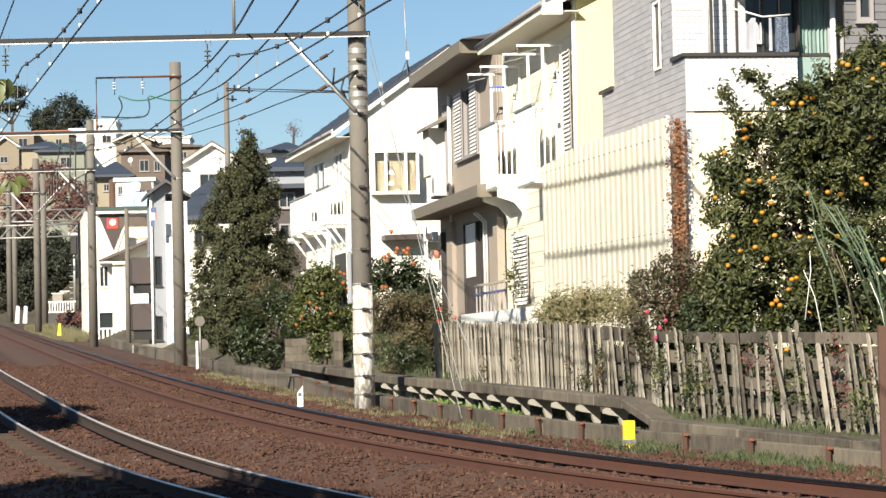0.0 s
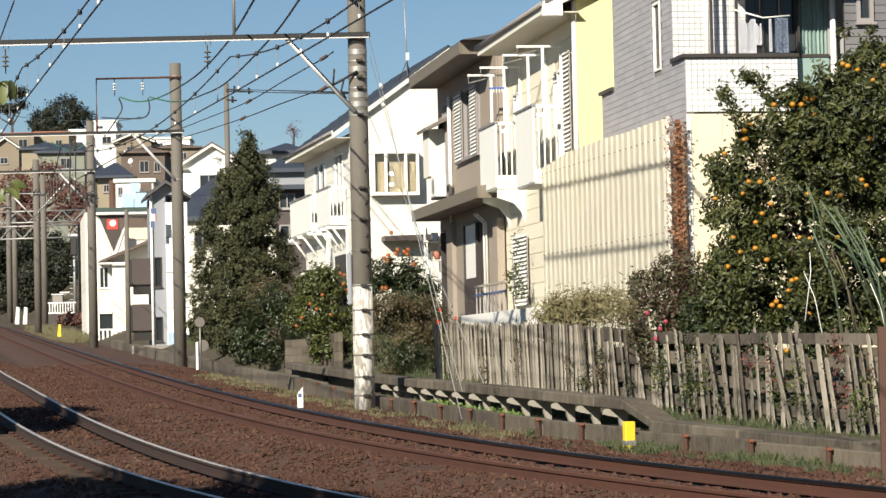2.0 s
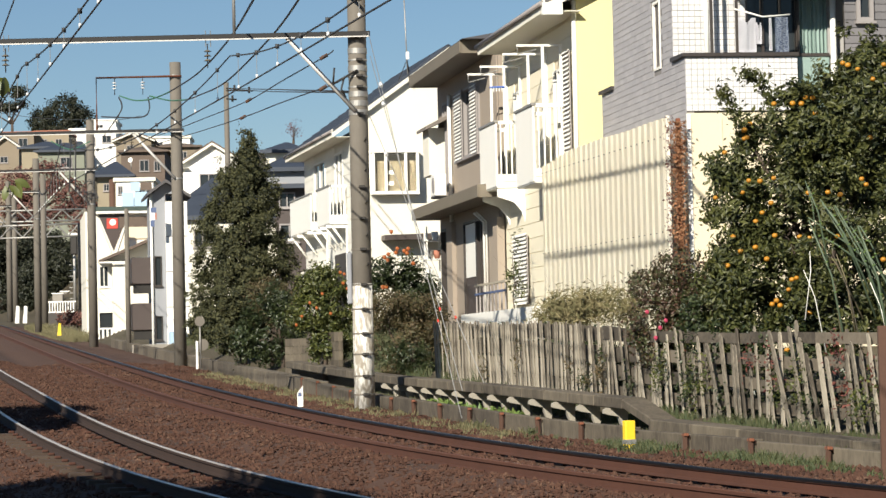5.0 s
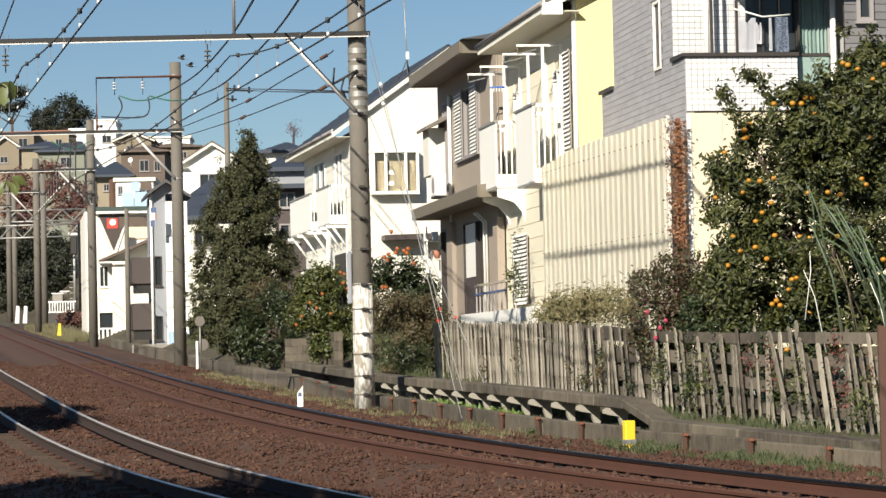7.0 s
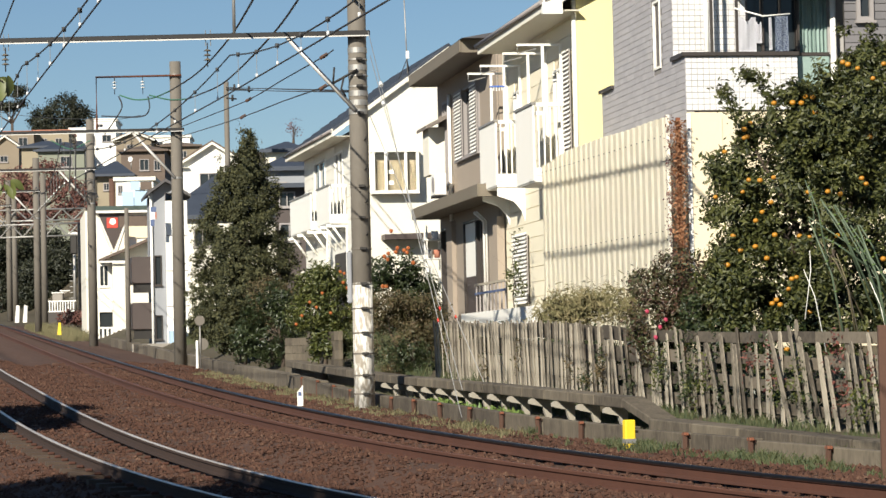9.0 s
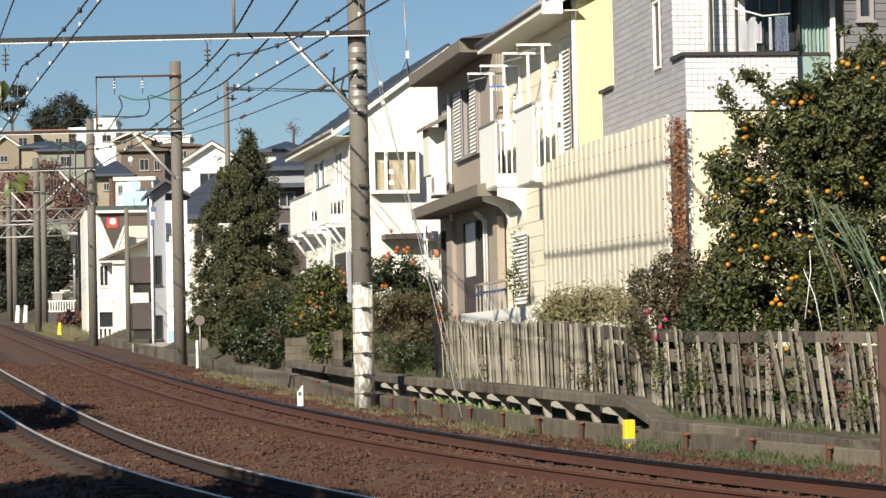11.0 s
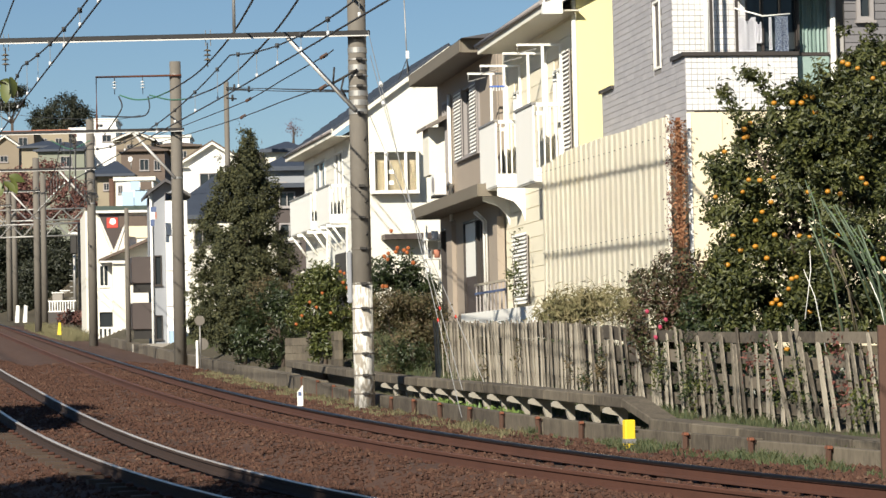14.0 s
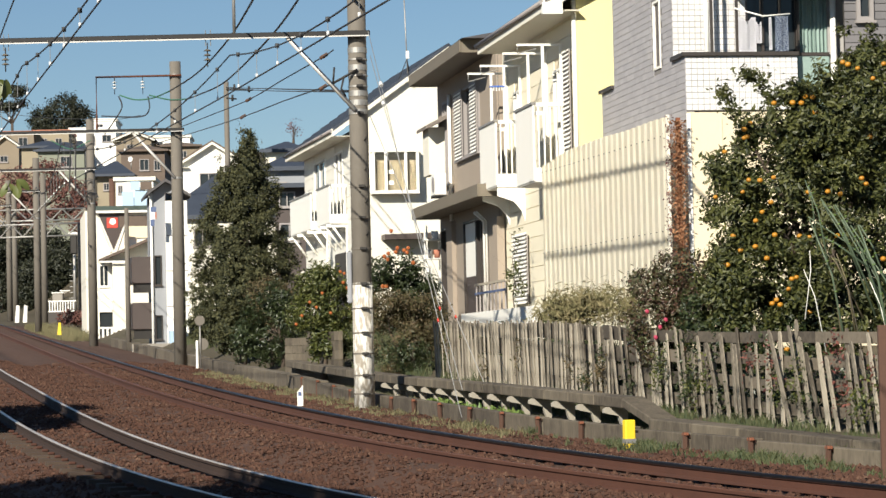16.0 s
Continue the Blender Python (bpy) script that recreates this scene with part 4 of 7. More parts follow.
def laundry():
    """Washing on the balcony: a hanger rail with shirts and a patterned garment."""
    base = pose(*(4.311, 49.353, 2.0), 0, 0, HOUSE_TURN)
    rail = thing("drying_rail", (0, 0, 0), 0, "white drying rail hung under the eave of the balcony", "drying rail")
    rail.matrix_basis = base
    a, b, c = (0.977, 0.2, 6.125), (1.487, 0.2, 5.983), (1.983, 0.2, 6.021)
    part("rod", tubed([a, b, c], 0.016, 6), M["white"], rail)
    for x in (b[0] - 0.05, b[0] + 0.3):
        part("hook", tubed([(x, 0.2, b[2]), (x, 0.2, b[2] + 0.5)], 0.008, 5), M["dark_steel"], rail)
    for name, x0, x1, zt, zb, m, lab, kind in (
            ("shirt", 1.036, 1.355, 5.964, 5.353, "cloth_white", "pale sleeveless shirt drying on the balcony rail", "shirt"),
            ("shirt", 1.355, 1.458, 5.883, 5.502, "cloth_white", "small white shirt drying on the balcony rail", "shirt"),
            ("towel", 1.592, 1.643, 5.963, 5.38, "cloth_white", "narrow white towel hanging on the rail", "towel"),
            ("trousers", 1.705, 1.943, 5.982, 5.359, "blue_cloth", "blue patterned garment drying on the balcony rail", "clothes")):
        bm = bmesh.new()
        n = 16
        grid = []
        for j in range(9):
            t = j / 8
            row = []
            for i in range(n + 1):
                s = i / n
                dz = (0.10 * (1 - abs(s - 0.5) * 4) if kind == "shirt" and abs(s - 0.5) < 0.25 and j == 0 else 0)
                row.append(bm.verts.new((x0 + (x1 - x0) * s, 0.2 + 0.010 * math.sin(s * 9 + t * 2) + 0.004 * math.sin(s * 23), zt + (zb - zt) * t - dz)))
            grid.append(row)
        for r0, r1 in zip(grid, grid[1:]):
            for i in range(n):
                fc = bm.faces.new((r0[i], r0[i + 1], r1[i + 1], r1[i]))
                fc.smooth = True
        bmesh.ops.solidify(bm, geom=bm.faces[:], thickness=0.006)
        ob = part(name, bm, M[m])
        ob.matrix_basis = base
        tagged(ob, lab, kind, "washing on the balcony")


laundry()


def sheet_wall():
    """The tall screen of ribbed cream sheets along the lot, and the ivy-grown post at its end."""
    root = thing("sheet_metal_wall", (3.969, 49.23, 2.717), HOUSE_TURN + 2.2, "tall cream ribbed sheet metal wall with wire shadows", "sheet wall")
    L = 9.6
    bm = bmesh.new()
    pitch = 0.40
    h = 3.433
    prof = []
    y = 0.0
    while y < L:
        prof += [(0.0, y), (0.0, y + 0.19), (-0.035, y + 0.23), (-0.035, y + 0.36)]
        y += pitch
    tops = [h + 0.04 - 0.17 * smooth(6.5, 9.6, b) + 0.010 * math.sin(b * 1.7) for a, b in prof]
    lo = [bm.verts.new((a, b, -1.0)) for a, b in prof]
    hi = [bm.verts.new((a, b, t)) for (a, b), t in zip(prof, tops)]
    for i in range(len(prof) - 1):
        bm.faces.new((lo[i], lo[i + 1], hi[i + 1], hi[i]))
    bmesh.ops.solidify(bm, geom=bm.faces[:], thickness=0.004)
    part("sheet", bm, M["cream_sheet"], root)
    bm = boxed(-0.006, 0.006, -0.006, 0.006, -0.006, 0.006)
    me = bpy.data.meshes.new("screw")
    for v in bm.verts:
        v.co *= 1.6
    bm.to_mesh(me)
    bm.free()
    me.materials.append(M["dark_steel"])
    y = 0.33
    while y < L:
        for z in (h - 0.28, h - 1.95):
            s = new("screw", me)
            s.parent = root
            s.location = (-0.04, y, z)
        y += pitch
    for z in (h - 0.28, h - 1.95, h - 3.2):
        part("purlin", boxed(0.02, 0.08, 0, L, z - 0.03, z + 0.03), M["steel"], root)
    post = thing("creeper_post", (4.128, 49.14, 2.712), HOUSE_TURN, "rusty post overgrown with dry brown creeper", "post")
    part("post", boxed(-0.02, 0.05, -0.04, 0.03, -0.6, 3.45), M["rust"], post)
    part("side_strip", boxed(-0.2, -0.14, -0.02, 0.02, -0.6, 3.5), M["cream_sheet"], post)
    return post


creeper = sheet_wall()


def yellow_house():
    root = thing("yellow_house", (2.824, 57.327, 2.4), HOUSE_TURN, "yellow house with white balconies and cream siding", "house")
    top = 7.0
    part("front_wall", boxed(0.0, 8.0, 0.0, 0.18, -1, top + 0.1), M["yellow"], root, "yellow rendered wall")
    part("gable_wall", prismed([(0, top + 0.1), (8, top + 0.1), (4, top + 2.05)], "y", 0.0, 0.18), M["yellow"], root)
    D = 8.663
    holes = [(1.6, 2.5, 3.5, 5.7), (6.3, 7.2, 3.6, 5.7), (5.9, 7.2, 0.95, 2.3)]
    bm = bmesh.new()
    wall(bm, "x", 0.2, D, -1, top, 0.022, 0.18, holes)
    part("side_wall", bm, M["cream"], root)
    siding(root, "siding", M["cream_light"], "cream horizontal siding boards", "x", 0.2, D, 0.0, top, 0.0, holes, 0.33)
    for h in holes:
        add_window(root, "x", *h, 0.0, "white", 1, 0.05)
    part("corner_pipe", tubed([(-0.05, 0.04, 1.0), (-0.05, 0.04, top - 0.1)], 0.05, 10), M["white"], root, "white downpipe")
    part("corner_trim", boxed(-0.025, -0.003, 0.1, 0.26, -0.5, top), M["white"], root)
    # louvred shutter and the ground-floor louvre
    for y0, y1, z0, z1 in ((0.514, 1.211, 3.3, 5.95), (5.7, 7.4, 0.85, 2.4)):
        sh = part("shutter", wall(bmesh.new(), "x", y0, y1, z0, z1, -0.07, -0.05), M["grey_frame"], root, "white louvred shutter")
        z = z0
        while z < z1:
            bm = prismed([(-0.11, z), (-0.072, z + 0.05), (-0.072, z + 0.062), (-0.11, z + 0.012)], "y", y0, y1)
            part("louvre", bm, M["white"], sh)
            z += 0.09
    y_a = 1.461
    balcony(root, y_a, y_a + 2.0, -0.66, 3.42, 4.9)
    y_b = 6.2
    balcony(root, y_b, y_b + 2.1, -0.62, 3.62, 4.95)
    for y, x0 in ((y_a + 0.1, -0.45), (y_a + 1.75, -0.45), (y_b + 0.1, -0.42), (y_b + 1.8, -0.42)):
        drying_frame(root, y, x0, 0.0, 4.2, 6.08 + (0.12 if y > 5 else 0.06))
    # curved bracket under the far balcony
    o = [(-0.62, 3.46), (0.0, 3.46), (0.0, 2.7), (-0.08, 2.95), (-0.25, 3.15), (-0.62, 3.28)]
    part("balcony_bracket", prismed(o, "y", y_b - 0.03, y_b + 0.04), M["white"], root, "curved white bracket")
    part("balcony_bracket", prismed(o, "y", y_b + 1.9, y_b + 2.0), M["white"], root, "curved white bracket")
    gable_roof(root, -0.72, 8.72, -0.28, D - 0.9, 6.88, 0.5, "roof_grey", "white_render")
    part("eave_board", boxed(-0.76, -0.35, -0.34, -0.16, 6.58, 6.82), M["white"], root)
    return root


M["cream_light"] = mat("cream_light", (0.82, 0.76, 0.60), (0.76, 0.70, 0.54), 0.8, 0.75, randob=0.3)
yellow_house()


def grey_house():
    root = thing("brown_house", (1.376, 66.255, 2.6), HOUSE_TURN, "brown rendered house with a deep flat eave and canopy", "house")
    D = 9.244
    part("front_wall", boxed(0.02, 8.0, 0.0, 0.18, -1, 6.7), M["brown_wall"], root)
    up = [(2.55, 6.1, 4.5, 6.25), (7.003, 8.222, 4.0, 6.2)]
    dn = [(2.45, 3.4, 0.4, 2.9), (3.45, 5.35, 0.4, 2.9), (7.6, 9.05, 0.4, 2.9)]
    bm = bmesh.new()
    wall(bm, "x", 0.18, D, -1, 6.75, 0.0, 0.2, up + dn)
    part("side_wall", bm, M["brown_wall"], root, "brown rendered wall")
    for h in up:
        w = add_window(root, "x", *h, 0.03, "grey_frame", 2, 0.06, 0.08)
        for a, b in ((2.6, 3.55), (4.85, 6.0)) if h[0] < 5 else ():
            sh = part("shutter", wall(bmesh.new(), "x", a, b, h[2], h[3], -0.09, -0.06), M["grey_frame"], w, "grey louvred shutter")
            z = h[2]
            while z < h[3] - 0.05:
                part("louvre", prismed([(-0.12, z), (-0.092, z + 0.05), (-0.092, z + 0.06), (-0.12, z + 0.012)], "y", a + 0.04, b - 0.04), M["white"], sh)
                z += 0.09
    part("room_floor", boxed(0.2, 7.8, 0.2, D - 0.2, 0.2, 0.38), M["inside"], root)
    for a, b, z0, z1 in dn:
        f = part("door_frame", wall(bmesh.new(), "x", a, b, z0, z1, -0.03, 0.12, [(a + 0.06, b - 0.06, z0 + 0.03, z1 - 0.06)]), M["dark_trim"], root, "dark frame of an open terrace door")
        if 3.4 < a < 5:
            part("door_leaf", boxed(0.02, 0.06, a + 0.07, b - 0.07, 1.5, z1 - 0.07), M["white"], f, "white upper door panel")
            part("door_base", boxed(0.02, 0.06, a + 0.07, b - 0.07, z0 + 0.04, 1.49), M["dark_panel"], f, "dark brown lower door panel")
        else:
            part("leaf_edge", boxed(0.0, 0.05, (a + b) / 2 - 0.04, (a + b) / 2 + 0.04, z0 + 0.04, z1 - 0.07), M["dark_trim"], f)
    for y, r in ((2.05, 0.03), (1.7, 0.022)):
        part("downpipe", tubed([(-0.06, y, 0.3), (-0.06, y, 2.75), (-0.3, y, 2.98)], r, 8), M["white"], root, "white downpipe")
    # pilaster and pillar take the wall's brown to stand in for the canopy's shade
    part("pilaster", boxed(-0.18, -0.002, -0.45, 0.14, -1, 2.75), M["brown_wall"], root)
    part("pillar", boxed(-0.12, -0.004, 6.64, 7.5, 0.2, 3.0), M["brown_wall"], root)
    part("plinth", boxed(-0.9, -0.5, -8.5, 0.6, -0.5, 0.5), M["white"], root, "white rendered terrace plinth")
    for y0, y1, z0, z1, lab in ((0.567, 9.0, 6.70, 7.0, "deep brown eave"), (-1.5, 9.0, 3.16, 3.45, "deep brown canopy")):
        f = part("eave", boxed(-0.80, -0.76, y0, y1, z0, z1, bevel=0.01), M["fascia"], root, lab)
        part("end_fascia", boxed(-0.758, 0.3 if z0 > 5 else -0.01, y0, y0 + 0.04, z0, z1), M["fascia"], f)
        part("end_fascia", boxed(-0.758, -0.01, y1 - 0.04, y1, z0, z1), M["fascia"], f)
        part("soffit", boxed(-0.757, 0.1 if z0 > 5 else -0.005, y0 + 0.042, y1 - 0.042, z0 + 0.03, z0 + 0.06), M["soffit"], f)
        if z0 < 5:
            part("canopy_top", prismed([(-0.757, z1 - 0.02), (-0.005, z1 + 0.16), (-0.005, z1 + 0.10), (-0.757, z1 - 0.06)], "y", y0 + 0.042, y1 - 0.042), M["roof_grey"], f)
    bm = bmesh.new()
    vs = [bm.verts.new(p) for p in ((-0.8, 0.2, 7.002), (8.6, 0.2, 7.002), (8.6, 9.0, 7.002), (-0.8, 9.0, 7.002), (3.9, 3.4, 8.1), (3.9, 5.1, 8.1))]
    for q in ((0, 1, 4), (1, 2, 5, 4), (2, 3, 5), (3, 0, 4, 5)):
        bm.faces.new([vs[i] for i in q])
    bm.faces.new([vs[i] for i in (3, 2, 1, 0)])
    bmesh.ops.recalc_face_normals(bm, faces=bm.faces[:])
    part("roof", bm, M["roof_grey"], root, "low dark hipped roof")
    part("far_wall", boxed(0.2, 8.0, D - 0.2, D, -1, 6.5), M["brown_wall"], root)
    # bay, railing, downpipe, air conditioner and antenna
    part("bay", boxed(-0.45, -0.01, D - 1.2, D - 0.2, 4.3, 5.55), M["white_render"], root, "small projecting bay")
    part("bay_roof", prismed([(-0.6, 5.55), (-0.005, 5.85), (-0.005, 5.74), (-0.6, 5.46)], "y", D - 1.75, D - 0.1), M["soffit"], root)
    part("downpipe", tubed([(-0.06, D - 2.3, 0.2), (-0.06, D - 2.3, 6.3)], 0.05, 8), M["white"], root, "white downpipe")
    for k in range(9):
        y = -5.1 + 0.47 * k
        part("terrace_post", boxed(-0.86, -0.83, y, y + 0.03, 0.5, 1.1), M["grey_frame"], root)
    part("terrace_rail", boxed(-0.87, -0.82, -5.2, -1.2, 1.102, 1.15), M["wood_grey"], root)
    part("terrace_rail", boxed(-0.875, -0.862, -5.2, -1.2, 0.90, 0.95), M["blue_dull"], root)
    return root


M["blue_dull"] = mat("blue_dull", (0.10, 0.14, 0.26), (0.07, 0.10, 0.2), 4, 0.7)
grey_house()


def air_conditioner(m):
    root = thing("air_conditioner", (0, 0, 0), 0, "pale outdoor air conditioner unit on a canopy", "air conditioner")
    root.matrix_basis = m
    part("casing", boxed(-0.15, 0.15, -0.38, 0.38, 0.0, 0.56, bevel=0.02), M["white"], root)
    bm = tubed([(-0.155, -0.1, 0.28), (-0.165, -0.1, 0.28)], 0.2, 16)
    part("grille", bm, M["grey_frame"], root)
    for y in (-0.28, 0.28):
        part("foot", boxed(-0.16, 0.16, y - 0.03, y + 0.03, -0.05, 0.0), M["dark_steel"], root)


air_conditioner(pose(*(1.376, 66.255, 2.6), 0, 0, HOUSE_TURN) @ pose(-0.42, 6.7, 3.66))


def antenna():
    root = thing("antenna_mast", (-0.976, 88.222, 10.864), 0, "thin steel roof antenna mast with stays", "antenna")
    part("mast", tubed([(0, 0, -0.2), (-0.08, 0, 2.9)], 0.022, 6), M["steel"], root)
    for dx, dy in ((-0.45, 0), (0.12, 0.3), (0.05, -0.3)):
        part("stay", tubed([(-0.02, 0, 0.6), (dx, dy, -0.15 + (0 if dx > 0 else -0.25))], 0.014, 5), M["dark_steel"], root)
    part("amplifier", boxed(-0.05, 0.05, -0.03, 0.03, 0.62, 0.85), M["white"], root)


antenna()


def white_house():
    root = thing("white_house", (-2.802, 87.847, 2.9), HOUSE_TURN + 2.0, "white gabled house with navy tiled roof and bay window", "house")
    D, e = 10.3, 6.32
    W_ = 6.3
    bay = (0.611, 2.083, 4.429, 5.626)
    part("front_wall", wall(bmesh.new(), "y", 0.0, W_, -1.5, e, 0.0, 0.2, [bay]), M["white_render"], root, "white rendered gable wall")
    part("gable_wall", prismed([(0, e), (W_, e), (W_, e + 0.36), (W_ / 2, e + 0.36 + W_ / 2 * 0.71), (0, e + 0.36)], "y", 0.0, 0.2), M["white_render"], root)
    holes = [(1.65, 3.3, 3.7, 5.85), (5.4, 7.9, 3.7, 5.85)]
    part("side_wall", wall(bmesh.new(), "x", 0.2, D, -1.5, e, 0.022, 0.2, holes), M["white_render"], root)
    siding(root, "siding", M["white_side"], "white horizontal siding", "x", 0.2, D, 0, e, 0.0, holes, 0.36)
    for h in holes:
        add_window(root, "x", *h, 0.0, "white", 1, 0.06)
    gable_roof(root, -0.6, W_ + 0.6, -0.16, D + 0.4, e + 0.05, 0.71, "roof_blue", "white_render")
    # bay window with shelves behind the glass
    b = part("bay_window", boxed(bay[0], bay[1], -0.4, 0.02, bay[2] - 0.1, bay[2]), M["white"], root, "white projecting bay window")
    part("top", boxed(bay[0] - 0.03, bay[1] + 0.03, -0.44, 0.02, bay[3], bay[3] + 0.07), M["white"], b)
    n = 3
    cuts = [bay[0], bay[0] + 0.42, bay[0] + 1.0, bay[1]]
    for x in (bay[0] + 0.03, cuts[1], cuts[2] + 0.05, bay[1] - 0.05):
        part("mullion", boxed(x - 0.04, x + 0.04, -0.42, -0.34, bay[2], bay[3]), M["white"], b)
    part("pane", boxed(bay[0] + 0.07, bay[1] - 0.09, -0.37, -0.36, bay[2] + 0.002, bay[3] - 0.002), M["glass_clear"], b, "clear window pane").visible_shadow = False
    part("shelf", boxed(bay[0] + 0.08, bay[1] - 0.1, -0.30, 0.0, bay[2] + 0.002, bay[3] - 0.25), M["box_brown"], b, "brown boxes behind the glass")
    for x, z in ((0.5, 0.18), (0.5, 0.52)):
        part("note", boxed(bay[0] + x, bay[0] + x + 0.17, -0.312, -0.302, bay[2] + z, bay[2] + z + 0.12), M["white"], b)
    part("side_cheek", boxed(bay[1] - 0.04, bay[1], -0.34, 0.0, bay[2], bay[3]), M["white"], b)
    part("side_cheek", boxed(bay[0], bay[0] + 0.04, -0.34, 0.0, bay[2], bay[3]), M["white"], b)
    # two balconies on struts
    for a, l in ((0.95, 2.7), (5.1, 4.9)):
        bal = balcony(root, a, a + l, -0.55, 3.62, 4.68)
        for y in (a + 0.1, a + l * 0.5, a + l - 0.1):
            part("strut", tubed([(-0.52, y, 3.48), (-0.01, y, 2.75)], 0.04, 6), M["white"], bal)
            part("bearer", boxed(-0.68, -0.01, y - 0.04, y + 0.04, 3.37, 3.47), M["white"], bal)
        part("leg", boxed(-0.06, -0.012, a - 0.05, a + 0.05, -1, 3.36), M["white"], bal)
    part("porch", boxed(-0.6, -0.01, 4.0, 7.5, -1, 2.2), M["white_render"], root)
    # flat panel on the wall face, its dark colour standing in for a shaded recess
    part("dark_recess", boxed(-0.02, -0.003, 0.5, 3.6, 0.3, 2.6), M["inside"], root)
    part("lamp", tubed([(0.35, -0.06, 6.6), (0.35, -0.06, 6.35)], 0.06, 8), M["ceramic"], root, "small white wall lamp")
    part("canopy", prismed([(0.9, 2.9), (5, 2.9), (5, 3.15), (0.9, 3.05)], "y", -0.7, -0.005), M["dark_panel"], root, "dark lean-to canopy")
    return root


M["white_side"] = mat("white_side", (0.80, 0.78, 0.70), (0.72, 0.70, 0.63), 0.8, 0.7, randob=0.3)
gc = bpy.data.materials.new("glass_clear")
gc.use_nodes = True
q = gc.node_tree.nodes["Principled BSDF"]
q.inputs["Base Color"].default_value, q.inputs["Roughness"].default_value, q.inputs["Transmission Weight"].default_value = (0.9, 0.95, 0.95, 1), 0.02, 1.0
M["glass_clear"] = gc
white_house()


# ---- plants ----
def leaf_mesh(name, centres, size, material, parent, seed=1, out=None, label="", long=1.0, kind=""):
    """Many small folded leaves at the given centres; out: the directions they tend to face."""
    rng = np.random.default_rng(seed)
    n = len(centres)
    c = np.asarray(centres)
    nrm = rng.normal(size=(n, 3)) * 0.7
    if out is not None:
        nrm += out * 0.9
    nrm[:, 2] += 0.35
    nrm /= np.linalg.norm(nrm, axis=1, keepdims=True) + 1e-9
    d = rng.normal(size=(n, 3))
    d -= nrm * (d * nrm).sum(1, keepdims=True)
    d /= np.linalg.norm(d, axis=1, keepdims=True) + 1e-9
    w = np.cross(nrm, d)
    s = size * (0.6 + 0.8 * rng.random((n, 1)))
    v = np.empty((n, 4, 3))
    v[:, 0] = c - d * s * 0.5 * long
    v[:, 1] = c + w * s * 0.24 + nrm * s * 0.08
    v[:, 2] = c + d * s * 0.5 * long
    v[:, 3] = c - w * s * 0.24 + nrm * s * 0.08
    k = np.arange(n)[:, None] * 4
    f = np.concatenate([k + (0, 1, 2), k + (0, 2, 3)])
    me = bpy.data.meshes.new(name)
    me.from_pydata(v.reshape(-1, 3).tolist(), [], f.tolist())
    me.materials.append(material)
    ob = new(name, me)
    ob.parent = parent
    if label:
        ob["label"] = label
    if kind:
        ob["kind"] = kind
    return ob


def clumps(blobs, count, per, spread, seed, hollow=0.45, lump=1.9):
    """Leaf centres in small clumps spread through ellipsoid blobs (x, y, z, rx, ry, rz), denser at the skin."""
    rng = np.random.default_rng(seed)
    b = np.array(blobs, float)
    wgt = (b[:, 3] * b[:, 4] * b[:, 5]) ** 0.67
    which = rng.choice(len(b), count, p=wgt / wgt.sum())
    d = rng.normal(size=(count, 3))
    d /= np.linalg.norm(d, axis=1, keepdims=True)
    r = hollow + (1.05 - hollow) * rng.random((count, 1)) ** 0.6
    cen = b[which, :3] + d * r * b[which, 3:]
    keep = np.array([noise.noise((c[0] * lump, c[1] * lump, c[2] * lump + seed)) > -0.14 for c in cen])
    cen, d = cen[keep], d[keep]
    count = len(cen)
    sp = spread * (0.6 + 0.8 * rng.random((count, 1)))
    off = rng.normal(size=(count, per, 3)) * sp[:, None, :] * 0.5
    pts = (cen[:, None, :] + off).reshape(-1, 3)
    outs = np.repeat(d, per, axis=0)
    return pts, outs


def limbs(root, base, tops, r, seed, name="trunk"):
    """A tapered trunk that forks into limbs towards the tops."""
    rng = random.Random(seed)
    bm = bmesh.new()
    base = Vector(base)
    fork = base + Vector((0, 0, 0.35 * (max(t[2] for t in tops) - base.z)))
    tube(bm, [base - Vector((0, 0, 0.3)), base.lerp(fork, 0.5) + Vector((rng.uniform(-.05, .05), 0, 0)), fork], r, 9, r * 0.75)
    for t in tops:
        t = Vector(t)
        m = fork.lerp(t, 0.5) + Vector((rng.uniform(-.15, .15), rng.uniform(-.15, .15), rng.uniform(0, .15)))
        tube(bm, [fork - Vector((0, 0, 0.05)), m, t], r * 0.6, 7, r * 0.12)
        for k in range(3):
            a = fork.lerp(t, rng.uniform(0.4, 0.9))
            tube(bm, [a, a + Vector((rng.uniform(-.5, .5), rng.uniform(-.5, .5), rng.uniform(0.1, .5)))], r * 0.2, 5, r * 0.06)
    return part(name, bm, M["bark"], root)


def fruit(name, material):
    me = bpy.data.meshes.get(name + "_body")
    if me is None:
        bm = bmesh.new()
        bmesh.ops.create_icosphere(bm, subdivisions=2, radius=1.0)
        for v in bm.verts:
            v.co.z *= 0.88
            if v.co.z > 0.8:
                v.co.z -= 0.06
        for fc in bm.faces:
            fc.smooth = True
        me = bpy.data.meshes.new(name + "_body")
        bm.to_mesh(me)
        bm.free()
        me.materials.append(material)
    return me


